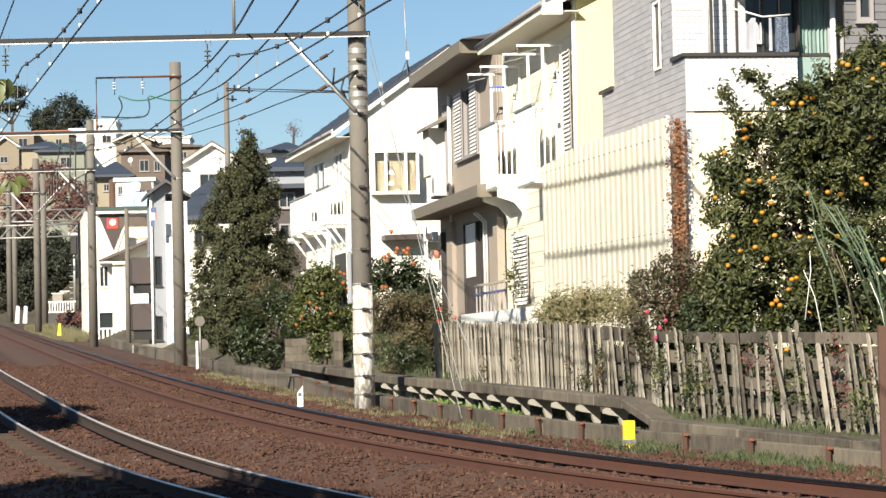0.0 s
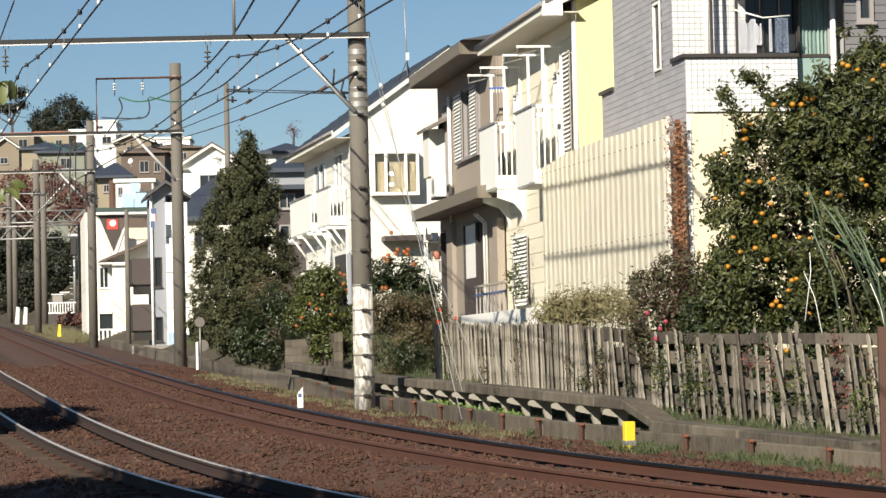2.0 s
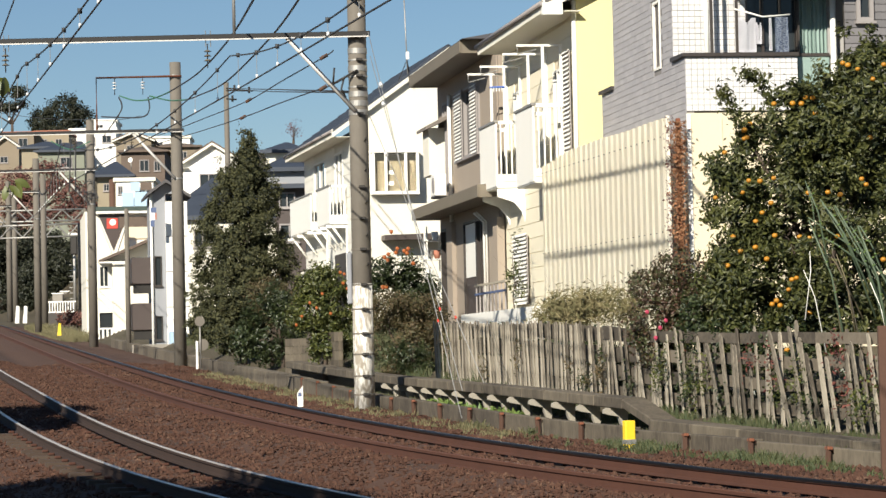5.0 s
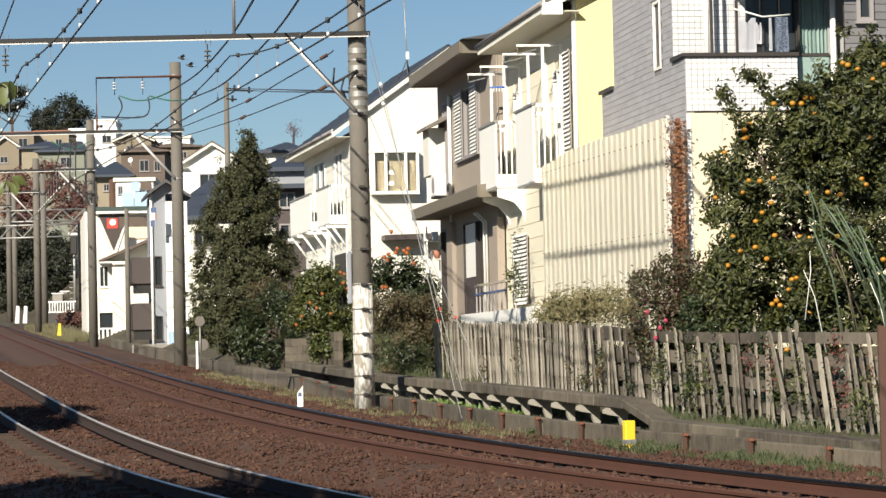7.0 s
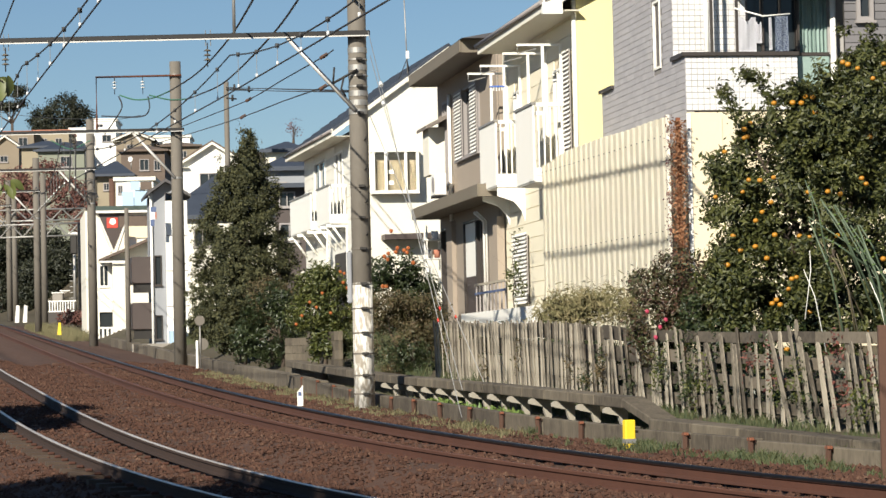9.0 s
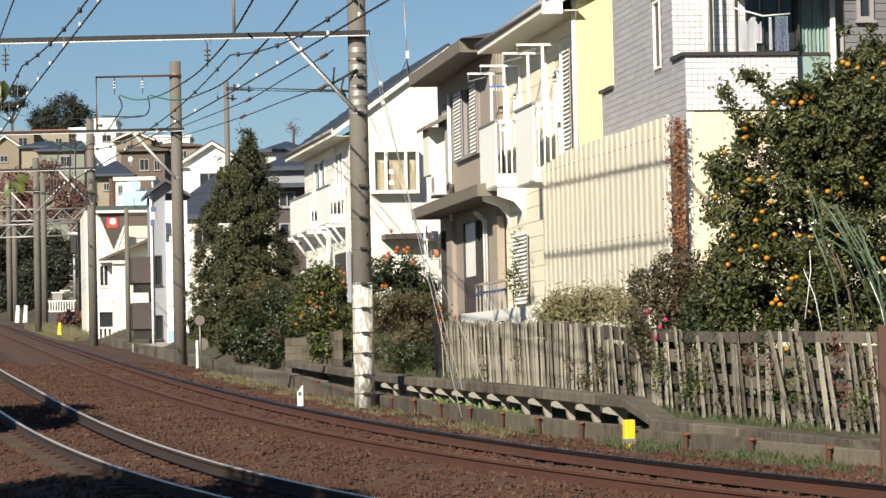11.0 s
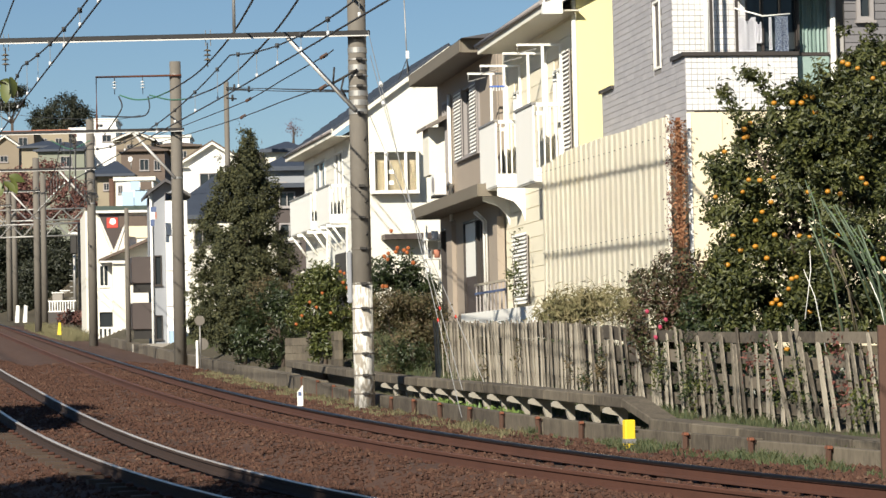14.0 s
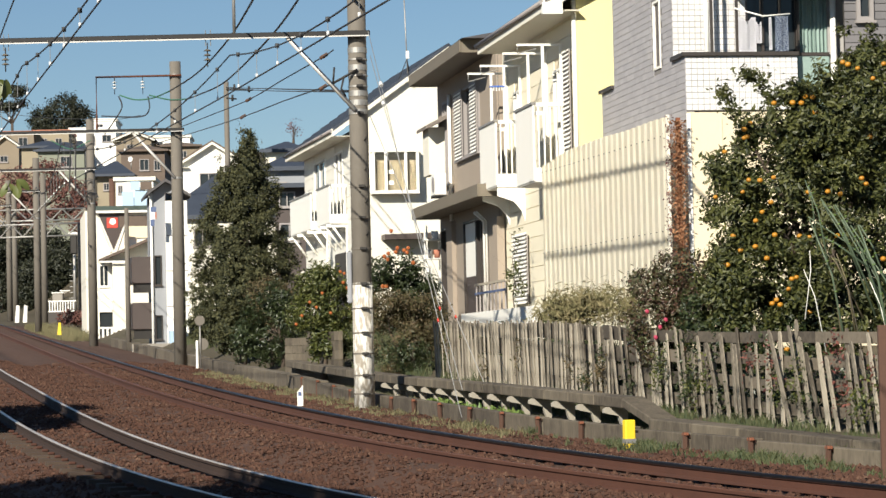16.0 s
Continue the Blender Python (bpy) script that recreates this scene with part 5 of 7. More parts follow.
def citrus_tree():
    base = Vector((5.495, 40.578, 0.848))
    root = thing("citrus_tree", base, 0, "evergreen citrus tree laden with ripe orange fruit behind the fence", "tree")
    blobs = [(*(0.0, 0.0, 3.171), 1.45, 1.2, 1.55), (*(0.61, 0.0, 4.512), 0.95, 1.0, 1.05), (*(-0.325, 0.0, 4.309), 0.72, 0.8, 0.62), (*(-1.203, 0.0, 3.642), 0.38, 0.5, 0.28),
             (*(-1.098, 0.0, 4.35), 0.15, 0.3, 0.28), (*(-1.016, 0.0, 2.846), 0.45, 0.6, 0.4), (*(-1.382, 0.0, 2.195), 0.36, 0.5, 0.4), (*(-0.65, 0.0, 2.033), 0.8, 0.8, 0.7), (*(0.61, 0.0, 5.285), 0.55, 0.6, 0.55),
             (*(0.244, 0.0, 1.707), 0.9, 0.7, 0.6), (*(1.463, 1.3, 3.4), 1.2, 0.9, 2.2), (*(-0.447, 0.0, 4.862), 0.30, 0.3, 0.18),
             (*(-1.4, 0.0, 3.85), 0.36, 0.45, 0.32), (*(-1.3, 0.0, 3.2), 0.42, 0.5, 0.42), (*(-1.4, 0.1, 2.6), 0.42, 0.5, 0.45), (*(-1.55, 0.1, 1.95), 0.5, 0.5, 0.45), (*(-1.2, 0.0, 1.4), 0.6, 0.5, 0.45)]
    tops = [b[:3] for b in blobs]
    limbs(root, (0, 0.2, 0), tops, 0.10, 4)
    p, o = clumps(blobs, 2150, 58, 0.15, 11, 0.25)
    leaf_mesh("crown", p, 0.080, M["leaf_citrus"], root, 12, o, long=1.15)
    me = fruit("orange", M["orange"])
    rng = random.Random(6)
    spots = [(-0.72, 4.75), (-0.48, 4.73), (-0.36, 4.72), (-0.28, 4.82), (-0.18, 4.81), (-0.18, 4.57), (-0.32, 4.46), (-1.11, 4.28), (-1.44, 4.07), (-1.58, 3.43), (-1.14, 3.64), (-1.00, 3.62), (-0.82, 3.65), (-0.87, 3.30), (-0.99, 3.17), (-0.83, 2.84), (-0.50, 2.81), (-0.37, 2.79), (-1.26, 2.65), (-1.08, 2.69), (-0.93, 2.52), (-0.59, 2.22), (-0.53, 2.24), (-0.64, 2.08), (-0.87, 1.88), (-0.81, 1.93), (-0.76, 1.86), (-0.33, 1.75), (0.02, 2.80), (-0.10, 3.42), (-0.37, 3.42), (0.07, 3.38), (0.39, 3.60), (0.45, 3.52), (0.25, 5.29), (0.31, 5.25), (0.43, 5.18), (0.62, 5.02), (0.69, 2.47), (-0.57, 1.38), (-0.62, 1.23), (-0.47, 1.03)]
    for _ in range(10):
        b = rng.choice(blobs[:10])
        a = rng.uniform(0, 6.28)
        q = (b[0] + math.cos(a) * b[3] * rng.uniform(0.3, 0.85), b[2] + math.sin(a) * b[5] * rng.uniform(0.3, 0.85))
        spots.append(q)
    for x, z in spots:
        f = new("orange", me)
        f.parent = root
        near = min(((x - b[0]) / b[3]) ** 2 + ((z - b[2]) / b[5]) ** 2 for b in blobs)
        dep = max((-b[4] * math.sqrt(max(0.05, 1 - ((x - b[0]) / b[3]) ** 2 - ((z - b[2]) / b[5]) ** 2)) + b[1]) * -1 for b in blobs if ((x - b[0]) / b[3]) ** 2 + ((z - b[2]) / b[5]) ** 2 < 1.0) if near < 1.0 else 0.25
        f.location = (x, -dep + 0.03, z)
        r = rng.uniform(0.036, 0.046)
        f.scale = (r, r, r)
    # the loose spray at the top that sways
    hub = Vector((-0.691, 0.0, 4.756))
    pts = [hub.lerp(Vector((-1.138, 0.0, 5.187)), i / 70) + Vector((rng.gauss(0, .045), rng.gauss(0, .05), rng.gauss(0, .045) + 0.12 * math.sin(i / 70 * 3))) for i in range(70) for _ in range(4)]
    pts += [Vector((-1.016, 0.0, 5.179)) + Vector((rng.gauss(0, .14), rng.gauss(0, .06), rng.gauss(0, .06))) for _ in range(80)]
    spray = leaf_mesh("spray", [tuple(q - hub) for q in pts], 0.085, M["leaf_citrus"], root, 13, kind="stuff")
    spray.location = hub
    hub2 = Vector((-1.057, 0.0, 4.228))
    pts = [hub2.lerp(Vector((-1.439, 0.0, 5.041)), (i / 60) ** 0.8) + Vector((rng.gauss(0, .07), rng.gauss(0, .06), rng.gauss(0, .05))) for i in range(60) for _ in range(6)]
    twig = leaf_mesh("spray", [tuple(q - hub2) for q in pts], 0.085, M["leaf_citrus"], root, 14, kind="stuff")
    twig.location = hub2
    return root, spray, twig


citrus, spray_a, spray_b = citrus_tree()


def plant(name, base, blobs, count, per, spread, size, material, label, category, seed, trunk=0.06, long=1.0):
    root = thing(name, base, 0, label, category)
    limbs(root, (0, 0, 0), [b[:3] for b in blobs], trunk, seed)
    p, o = clumps(blobs, int(count * 1.25), per, spread, seed, lump=1.9 if size < 0.15 else 0.7)
    leaf_mesh("crown", p, size, M[material], root, seed + 1, o, long=long)
    return root


def dots(root, name, spots, material, r):
    """Single fruits or blossoms on a plant."""
    bm = bmesh.new()
    bmesh.ops.create_icosphere(bm, subdivisions=1, radius=1.0)
    rng = random.Random(2)
    for v in bm.verts:
        v.co *= rng.uniform(0.8, 1.15)
    me = bpy.data.meshes.new(name)
    bm.to_mesh(me)
    bm.free()
    me.materials.append(M[material])
    for p in spots:
        o = new(name, me)
        o.parent = root
        o.location = p
        o.scale = (r, r, r)


# the tall evergreen by the second pole
ev = plant("evergreen_tree", (-5.564, 78.063, 1.973), [(0.12, 0, 6.05, 0.34, 0.3, 0.5), (0.05, 0, 5.4, 0.78, 0.6, 0.65), (0.1, 0, 4.7, 1.05, 0.85, 0.8), (-0.05, 0, 3.8, 1.25, 1.0, 0.9), (0.05, 0, 2.9, 1.45, 1.1, 0.9), (0.1, 0, 2.0, 1.6, 1.2, 0.9), (-0.2, 0, 1.2, 1.35, 1.1, 0.8)],
           2900, 42, 0.125, 0.075, "leaf_conifer", "tall dense dark evergreen tree beside the line", "tree", 21, 0.12)
plant("evergreen_shrub", (-4.157, 72.059, 1.956), [(-0.3, 0, 1.0, 0.75, 0.7, 0.9), (-0.8, 0, 0.7, 0.5, 0.5, 0.7), (0.0, 0, 1.7, 0.5, 0.5, 0.5)], 420, 20, 0.13, 0.09, "leaf_dark", "dense dark green garden shrub", "shrub", 23)
plant("bronze_shrub", (-4.539, 74.06, 1.96), [(-0.1, 0, 1.9, 0.6, 0.5, 0.45), (0.1, 0, 1.3, 0.6, 0.5, 0.4)], 220, 18, 0.13, 0.08, "leaf_olive", "olive shrub with bronze tips", "shrub", 25)
kum = plant("kumquat_tree", (-2.738, 64.058, 1.817), [(-0.1, 0, 2.0, 0.55, 0.5, 0.5), (-0.3, 0, 1.4, 0.55, 0.5, 0.5), (0.3, 0, 1.5, 0.45, 0.45, 0.6), (0.1, 0, 0.7, 0.5, 0.5, 0.5)], 700, 18, 0.10, 0.085, "leaf_kum", "small fruit tree with yellow-green leaves and orange fruit", "tree", 27)
dots(kum, "kumquat", [(0.419, -0.688, 2.249), (0.477, -0.679, 2.007), (0.507, -0.687, 2.209), (0.563, -0.674, 1.879), (-0.132, -0.658, 1.463), (-0.596, -0.643, 1.094), (-0.281, -0.662, 1.581), (0.002, -0.67, 1.777), (0.183, -0.652, 1.33), (-0.465, -0.65, 1.281)], "persimmon", 0.042)
pers = plant("persimmon_tree", (-1.175, 70.065, 1.754), [(0.0, 0, 2.5, 0.7, 0.5, 0.45), (0.4, 0, 2.0, 0.6, 0.5, 0.55), (-0.4, 0, 1.8, 0.5, 0.5, 0.6), (0.3, 0, 1.3, 0.8, 0.5, 0.6)], 900, 18, 0.15, 0.085, "leaf_dark", "persimmon tree with glossy orange fruit", "tree", 29)
dots(pers, "persimmon", [(-0.09, -0.836, 3.469), (-0.27, -0.812, 2.849), (-0.172, -0.814, 2.916), (0.009, -0.816, 2.954), (0.053, -0.82, 3.05), (0.218, -0.817, 2.991), (0.316, -0.819, 3.044), (-0.246, -0.783, 2.115), (-0.329, -0.783, 2.116), (0.286, -0.815, 2.934), (-0.189, -0.809, 2.778), (0.433, -0.805, 2.681)], "persimmon", 0.058)
plant("olive_bush", (-0.895, 58.058, 1.71), [(-0.25, 0, 1.25, 0.65, 0.6, 0.5), (0.4, 0, 1.2, 0.55, 0.6, 0.5), (0.0, 0, 0.55, 0.85, 0.6, 0.55)], 800, 26, 0.15, 0.05, "leaf_olive", "loose olive and russet garden bush by the fence", "bush", 31, long=1.4)
plant("green_bush", (-0.617, 57.057, 1.71), [(-0.1, -0.2, 0.4, 0.45, 0.4, 0.35)], 130, 18, 0.10, 0.06, "leaf_dark", "low green bush by the fence end", "bush", 33)
rose = plant("rose_bush", (3.32, 42.053, 1.529), [(-0.1, 0, 1.0, 0.5, 0.45, 0.42), (0.25, 0, 1.3, 0.42, 0.4, 0.4), (0.55, 0, 1.1, 0.4, 0.4, 0.4), (-0.2, 0, 0.7, 0.35, 0.4, 0.3), (-0.25, 0, 1.45, 0.42, 0.4, 0.3), (0.3, 0, 1.75, 0.5, 0.4, 0.3), (0.75, 0, 1.5, 0.4, 0.4, 0.4)], 1050, 18, 0.12, 0.062, "leaf_rose", "climbing rose bush with pink blooms over the fence", "bush", 35)
dots(rose, "rose_bloom", [(-0.09, -0.741, 1.025), (-0.244, -0.731, 0.773), (-0.36, -0.746, 1.155), (-0.175, -0.737, 0.92), (1.824, -0.736, 0.891)], "petal", 0.036)
plant("dry_bush", (2.732, 50.558, 1.553), [(-0.4, 0, 1.35, 0.45, 0.3, 0.3), (0.3, 0, 1.4, 0.5, 0.3, 0.28), (-0.9, 0, 1.25, 0.35, 0.3, 0.22)], 330, 16, 0.20, 0.040, "straw", "straw-coloured weeds standing behind the fence", "bush", 37, 0.02, long=4.0)
plant("camellia_bush", (3.809, 40.551, 1.534), [(0.0, 0, 0.95, 0.45, 0.4, 0.5), (0.5, 0, 0.8, 0.5, 0.4, 0.45), (1.1, 0, 0.8, 0.6, 0.4, 0.4)], 420, 18, 0.11, 0.07, "leaf_dark", "dark leafy bush growing through the fence", "bush", 39)

# creeper on the post
rng = np.random.default_rng(9)
c = np.stack([rng.normal(0.0, 0.065, 2600), rng.uniform(-0.12, -0.03, 2600), rng.uniform(-0.3, 3.4, 2600)], 1)
leaf_mesh("dead_leaves", c, 0.06, M["dead_leaf"], creeper, 41, label="dry brown creeper leaves")
c = np.stack([rng.normal(-0.16, 0.05, 420), rng.uniform(-0.10, -0.03, 420), rng.uniform(-0.2, 3.5, 420)], 1)
leaf_mesh("red_leaves", c, 0.05, M["leaf_red"], creeper, 42, label="dark red creeper leaves")


def ivy(label, y0, y1, n, material, seed, z1=1.1):
    """Leaves of a climber on the fence."""
    root = thing("fence_climber", at_line((y0 + y1) / 2, 3.9), 0, label, "climber", "climbers on the fence")
    o = Vector(root.location)
    r = np.random.default_rng(seed)
    pts = []
    stems = [(r.uniform(y0, y1), r.uniform(0.3, z1)) for _ in range(max(6, n // 60))]
    for _ in range(n):
        s = stems[int(r.integers(len(stems)))]
        y = s[0] + r.normal(0, 0.12)
        x, yy = beside(y, 3.86 + r.uniform(-0.08, 0.05))
        pts.append((x - o.x, yy - o.y, ground_z(x, yy) - o.z + abs(s[1] + r.normal(0, 0.16))))
    leaf_mesh("leaves", pts, 0.06, material, root, seed)


ivy("green creeper on the old fence", 31.5, 41, 950, M["leaf_kum"], 51, 0.9)
ivy("dark creeper on the old fence", 34, 44, 800, M["leaf_dark"], 52, 1.2)
ivy("dark red creeper on the old fence", 33, 37, 320, M["leaf_red"], 53, 1.1)
ivy("thin green creeper on the old fence", 42, 54, 420, M["leaf_olive"], 54, 0.8)


def blades(name, label, spots, height, material, seed, per=9):
    """Tufts of grass: thin bent blades."""
    r = np.random.default_rng(seed)
    vs, fs, n = [], [], 0
    for x, y, s in spots:
        z = ground_z(x, y) - 0.02
        for _ in range(per):
            a = r.uniform(0, 6.28)
            h = height * s * r.uniform(0.5, 1.2)
            dx, dy = math.cos(a) * h * 0.45, math.sin(a) * h * 0.45
            bx, by = x + r.normal(0, 0.04), y + r.normal(0, 0.04)
            w = 0.008
            vs += [(bx - w, by, z), (bx + w, by, z), (bx + dx * 0.4 + w * 0.7, by + dy * 0.4, z + h * 0.65), (bx + dx * 0.4 - w * 0.7, by + dy * 0.4, z + h * 0.65), (bx + dx, by + dy, z + h)]
            fs += [(n, n + 1, n + 2, n + 3), (n + 3, n + 2, n + 4)]
            n += 5
    me = bpy.data.meshes.new(name)
    me.from_pydata(vs, [], fs)
    me.materials.append(material)
    tagged(new(name, me), label, "grass", kind="stuff")


def strip(y0, y1, u0, u1, n, seed, patch=0.0):
    r = np.random.default_rng(seed)
    out = []
    while len(out) < n:
        y, u = r.uniform(y0, y1), r.uniform(u0, u1)
        x, yy = beside(y, u)
        if noise.noise((x * 0.9, yy * 0.9, seed)) > patch:
            out.append((x, yy, r.uniform(0.5, 1.3)))
    return out


blades("verge_grass", "short green grass at the foot of the kerb", strip(28, 44, 1.55, 2.25, 420, 1, 0.05), 0.13, M["grass"], 61)
blades("bank_grass", "green weeds between trough and fence", strip(29, 52, 3.35, 3.95, 700, 2, 0.0), 0.15, M["grass"], 62)
blades("dry_grass", "dry straw grass along the kerb", strip(40, 75, 1.5, 2.2, 380, 3, 0.0), 0.12, M["dry_grass"], 63)
blades("far_grass", "yellow-brown grass by the far curve", strip(126, 165, 1.0, 2.6, 700, 4, -0.5), 0.42, M["dry_grass"], 64)
blades("garden_grass", "rough grass in the gardens", strip(50, 100, 3.6, 6.5, 1500, 5, -0.2), 0.3, M["grass"], 65)
blades("trough_grass", "green and straw weeds under the cable trough", strip(30, 58, 2.5, 3.0, 520, 7, -0.1), 0.16, M["grass"], 66)
blades("trough_straw", "dry straw weeds under the cable trough", strip(30, 58, 2.5, 3.0, 320, 8, 0.0), 0.15, M["dry_grass"], 67)
r2 = np.random.default_rng(71)
sp = strip(44, 50, 2.75, 2.95, 60, 6, -0.9)
leaf_mesh("broad_weed", [(x + r2.normal(0, .05), y + r2.normal(0, .05), ground_z(x, y) + r2.uniform(0.03, 0.2)) for x, y, s in sp for _ in range(8)], 0.11, M["leaf_fresh"], None, 72)
tagged(bpy.data.objects["broad_weed"], "bright green broad-leaved weeds under the trough", "weeds", kind="stuff")


def garden_canes():
    """Long green canes, stakes and reed leaves leaning behind the fence."""
    out = []
    for a, b, r, m in (((4.854, 37.361, 3.786), (5.239, 37.42, 2.282), 0.018, "cane"), ((5.01, 37.35, 4.067), (5.497, 37.388, 3.099), 0.016, "cane"), ((5.203, 37.353, 3.98), (5.7, 37.4, 2.795), 0.016, "cane"), ((5.141, 37.357, 3.892), (5.354, 37.376, 3.401), 0.012, "cane"),
                       ((4.85, 37.343, 4.235), (5.02, 37.373, 3.483), 0.014, "cane"), ((5.021, 37.37, 3.558), (5.353, 37.379, 3.326), 0.016, "cane"), ((5.496, 37.364, 3.697), (5.823, 37.42, 2.269), 0.022, "cane"), ((5.399, 37.364, 3.699), (5.649, 37.385, 3.17), 0.014, "cane"),
                       ((4.765, 37.386, 3.13), (4.957, 37.416, 2.363), 0.008, "white"), ((4.853, 37.377, 3.375), (4.802, 37.399, 2.815), 0.008, "white"), ((5.144, 37.377, 3.368), (5.441, 37.42, 2.278), 0.01, "wood_grey"), ((5.643, 37.394, 2.946), (5.823, 37.42, 2.269), 0.01, "white"), ((5.579, 37.376, 3.396), (6.007, 37.412, 2.489), 0.016, "cane"), ((4.841, 37.55, 4.323), (4.945, 37.62, 3.684), 0.011, "cane"), ((5.058, 37.55, 4.017), (5.598, 37.62, 2.803), 0.015, "cane"), ((5.208, 37.55, 3.976), (5.813, 37.62, 2.422), 0.011, "cane"), ((5.315, 37.55, 3.785), (5.909, 37.62, 2.607), 0.015, "cane"), ((4.971, 37.55, 3.567), (5.409, 37.62, 2.769), 0.011, "straw_cane"), ((4.865, 37.55, 3.833), (5.758, 37.62, 3.115), 0.015, "cane"), ((5.227, 37.55, 3.336), (5.39, 37.62, 2.619), 0.011, "straw_cane"), ((5.076, 37.55, 3.301), (5.228, 37.62, 2.472), 0.015, "straw_cane"), ((5.472, 37.55, 3.481), (5.912, 37.62, 2.194), 0.011, "cane"), ((5.553, 37.55, 3.704), (5.81, 37.62, 3.099), 0.015, "cane"), ((5.658, 37.55, 3.175), (5.948, 37.62, 2.418), 0.011, "cane")):
        ends = [Vector(a), Vector(b)]
        root = thing("garden_cane", ends[1], 0, "long green garden cane leaning behind the fence" if m == "cane" else "thin pale garden stake behind the fence", "garden cane", "canes behind the fence")
        d = ends[0] - ends[1]
        side = Vector((0.06 * d.z, 0, 0.02))
        part("cane", tubed([-d.normalized() * 0.35, d * 0.5 + side, d], r, 6, r * 0.5), M[m], root)
        for k in (0.35, 0.62, 0.85):
            if m == "cane":
                part("node", tubed([d * k + side * 0.9 - d.normalized() * 0.008, d * k + side * 0.9 + d.normalized() * 0.008], r * 1.25, 6), M["leaf_fresh"], root)
        out.append(root)
    return out


canes = garden_canes()


# ---- small things by the track ----
def marker_box():
    root = thing("yellow_marker", (2.357, 36.675, 0.855), heading(38), "bright yellow trackside marker box with a grey band", "marker")
    part("body", boxed(-0.07, 0.07, -0.06, 0.06, -0.15, 0.355, bevel=0.012), M["yellow_paint"], root)
    part("band", boxed(-0.073, 0.073, -0.063, 0.063, 0.05, 0.11), M["steel"], root, "grey metal band")
    part("bolt", tubed([(0.09, 0, 0.2), (0.12, 0, 0.2)], 0.02, 6), M["dark_steel"], root)


def gradient_post():
    root = thing("marker_post", (-2.564, 49.564, 1.385), 0, "small white pointed marker post with a blue patch", "marker post")
    part("body", prismed([(-0.045, -0.1), (0.055, -0.1), (0.055, 0.27), (-0.045, 0.14)], "y", -0.04, 0.04), M["white"], root)
    part("patch", boxed(-0.03, 0.03, -0.046, -0.041, 0.08, 0.15), M["blue_dull"], root)


def round_sign():
    root = thing("round_sign", (-6.588, 76.054, 2.153), 0, "round grey sign on a thin post seen from behind", "sign")
    part("post", tubed([(0, 0, -0.2), (0, 0, 1.15)], 0.02, 8), M["steel"], root)
    part("plate", tubed([(0, -0.03, 1.08), (0, -0.045, 1.08)], 0.135, 24), M["pole"], root, "round plate")
    part("plate", tubed([(0.06, 0.03, 0.45), (0.06, 0.045, 0.45)], 0.16, 24), M["pole"], root, "round plate")
    part("stake", boxed(-0.12, -0.06, -0.02, 0.03, -0.2, 0.55), M["white"], root, "white stake")


def rust_post():
    root = thing("rusty_post", (4.66, 30.085, 0.457), 0, "brown rusty steel post beside the track", "post")
    part("column", boxed(-0.055, 0.06, -0.05, 0.05, -0.4, 1.85, bevel=0.01), M["rust_dark"], root)


def yellow_stub(at):
    root = thing("yellow_stub", at, 0, "small yellow trackside peg", "marker")
    part("peg", prismed([(-0.09, -0.1), (0.09, -0.1), (0.07, 0.42), (-0.02, 0.42)], "y", -0.05, 0.05), M["yellow_paint"], root)


def block_wall():
    """Garden walls of grey blocks behind the shrubs."""
    for a, b, h in (((-3.859, 68.058, 1.892), (-3.267, 67.058, 1.882), 0.75), ((-3.218, 66.057, 1.885), (-2.38, 63.058, 1.814), 0.85)):
        A, B = Vector(a), Vector(b)
        root = thing("garden_wall", A, math.degrees(math.atan2(B.y - A.y, B.x - A.x)), "weathered grey concrete block garden wall", "wall", "garden walls")
        L = (B - A).length
        n = max(2, round(L / 0.4))
        for r in range(4):
            for i in range(n):
                part("block", boxed(L * i / n + 0.004, L * (i + 1) / n - 0.004, 0, 0.1, h * r / 4 - 0.1 * (r == 0), h * (r + 1) / 4 - 0.006), M["concrete_dark"], root)


marker_box()
gradient_post()
round_sign()
rust_post()
yellow_stub((-16.373, 120.033, 3.547))
block_wall()



plant("pot_climber", (1.558, 62.004, 3.154), [(0, 0, 0.45, 0.22, 0.2, 0.3), (-0.05, 0, 1.0, 0.2, 0.2, 0.35), (0.05, 0, 1.5, 0.12, 0.12, 0.3)], 55, 9, 0.10, 0.07, "leaf_kum", "straggling yellow-green climber by the terrace wall", "climber", 43, 0.015)


def clothes_hanger(at):
    root = thing("peg_hanger", at, 0, "blue plastic peg hanger on a drying frame", "peg hanger")
    part("frame", boxed(-0.17, 0.17, -0.12, 0.12, 0.0, 0.025), M["blue_bright"], root)
    part("hook", tubed([(0, 0, 0.02), (0, 0, 0.25)], 0.008, 5), M["steel"], root)
    for k in range(6):
        part("peg", boxed(-0.15 + 0.06 * k, -0.13 + 0.06 * k, -0.11, -0.09, -0.09, -0.002), M["ceramic"], root)


clothes_hanger((1.281, 62.314, 8.03))


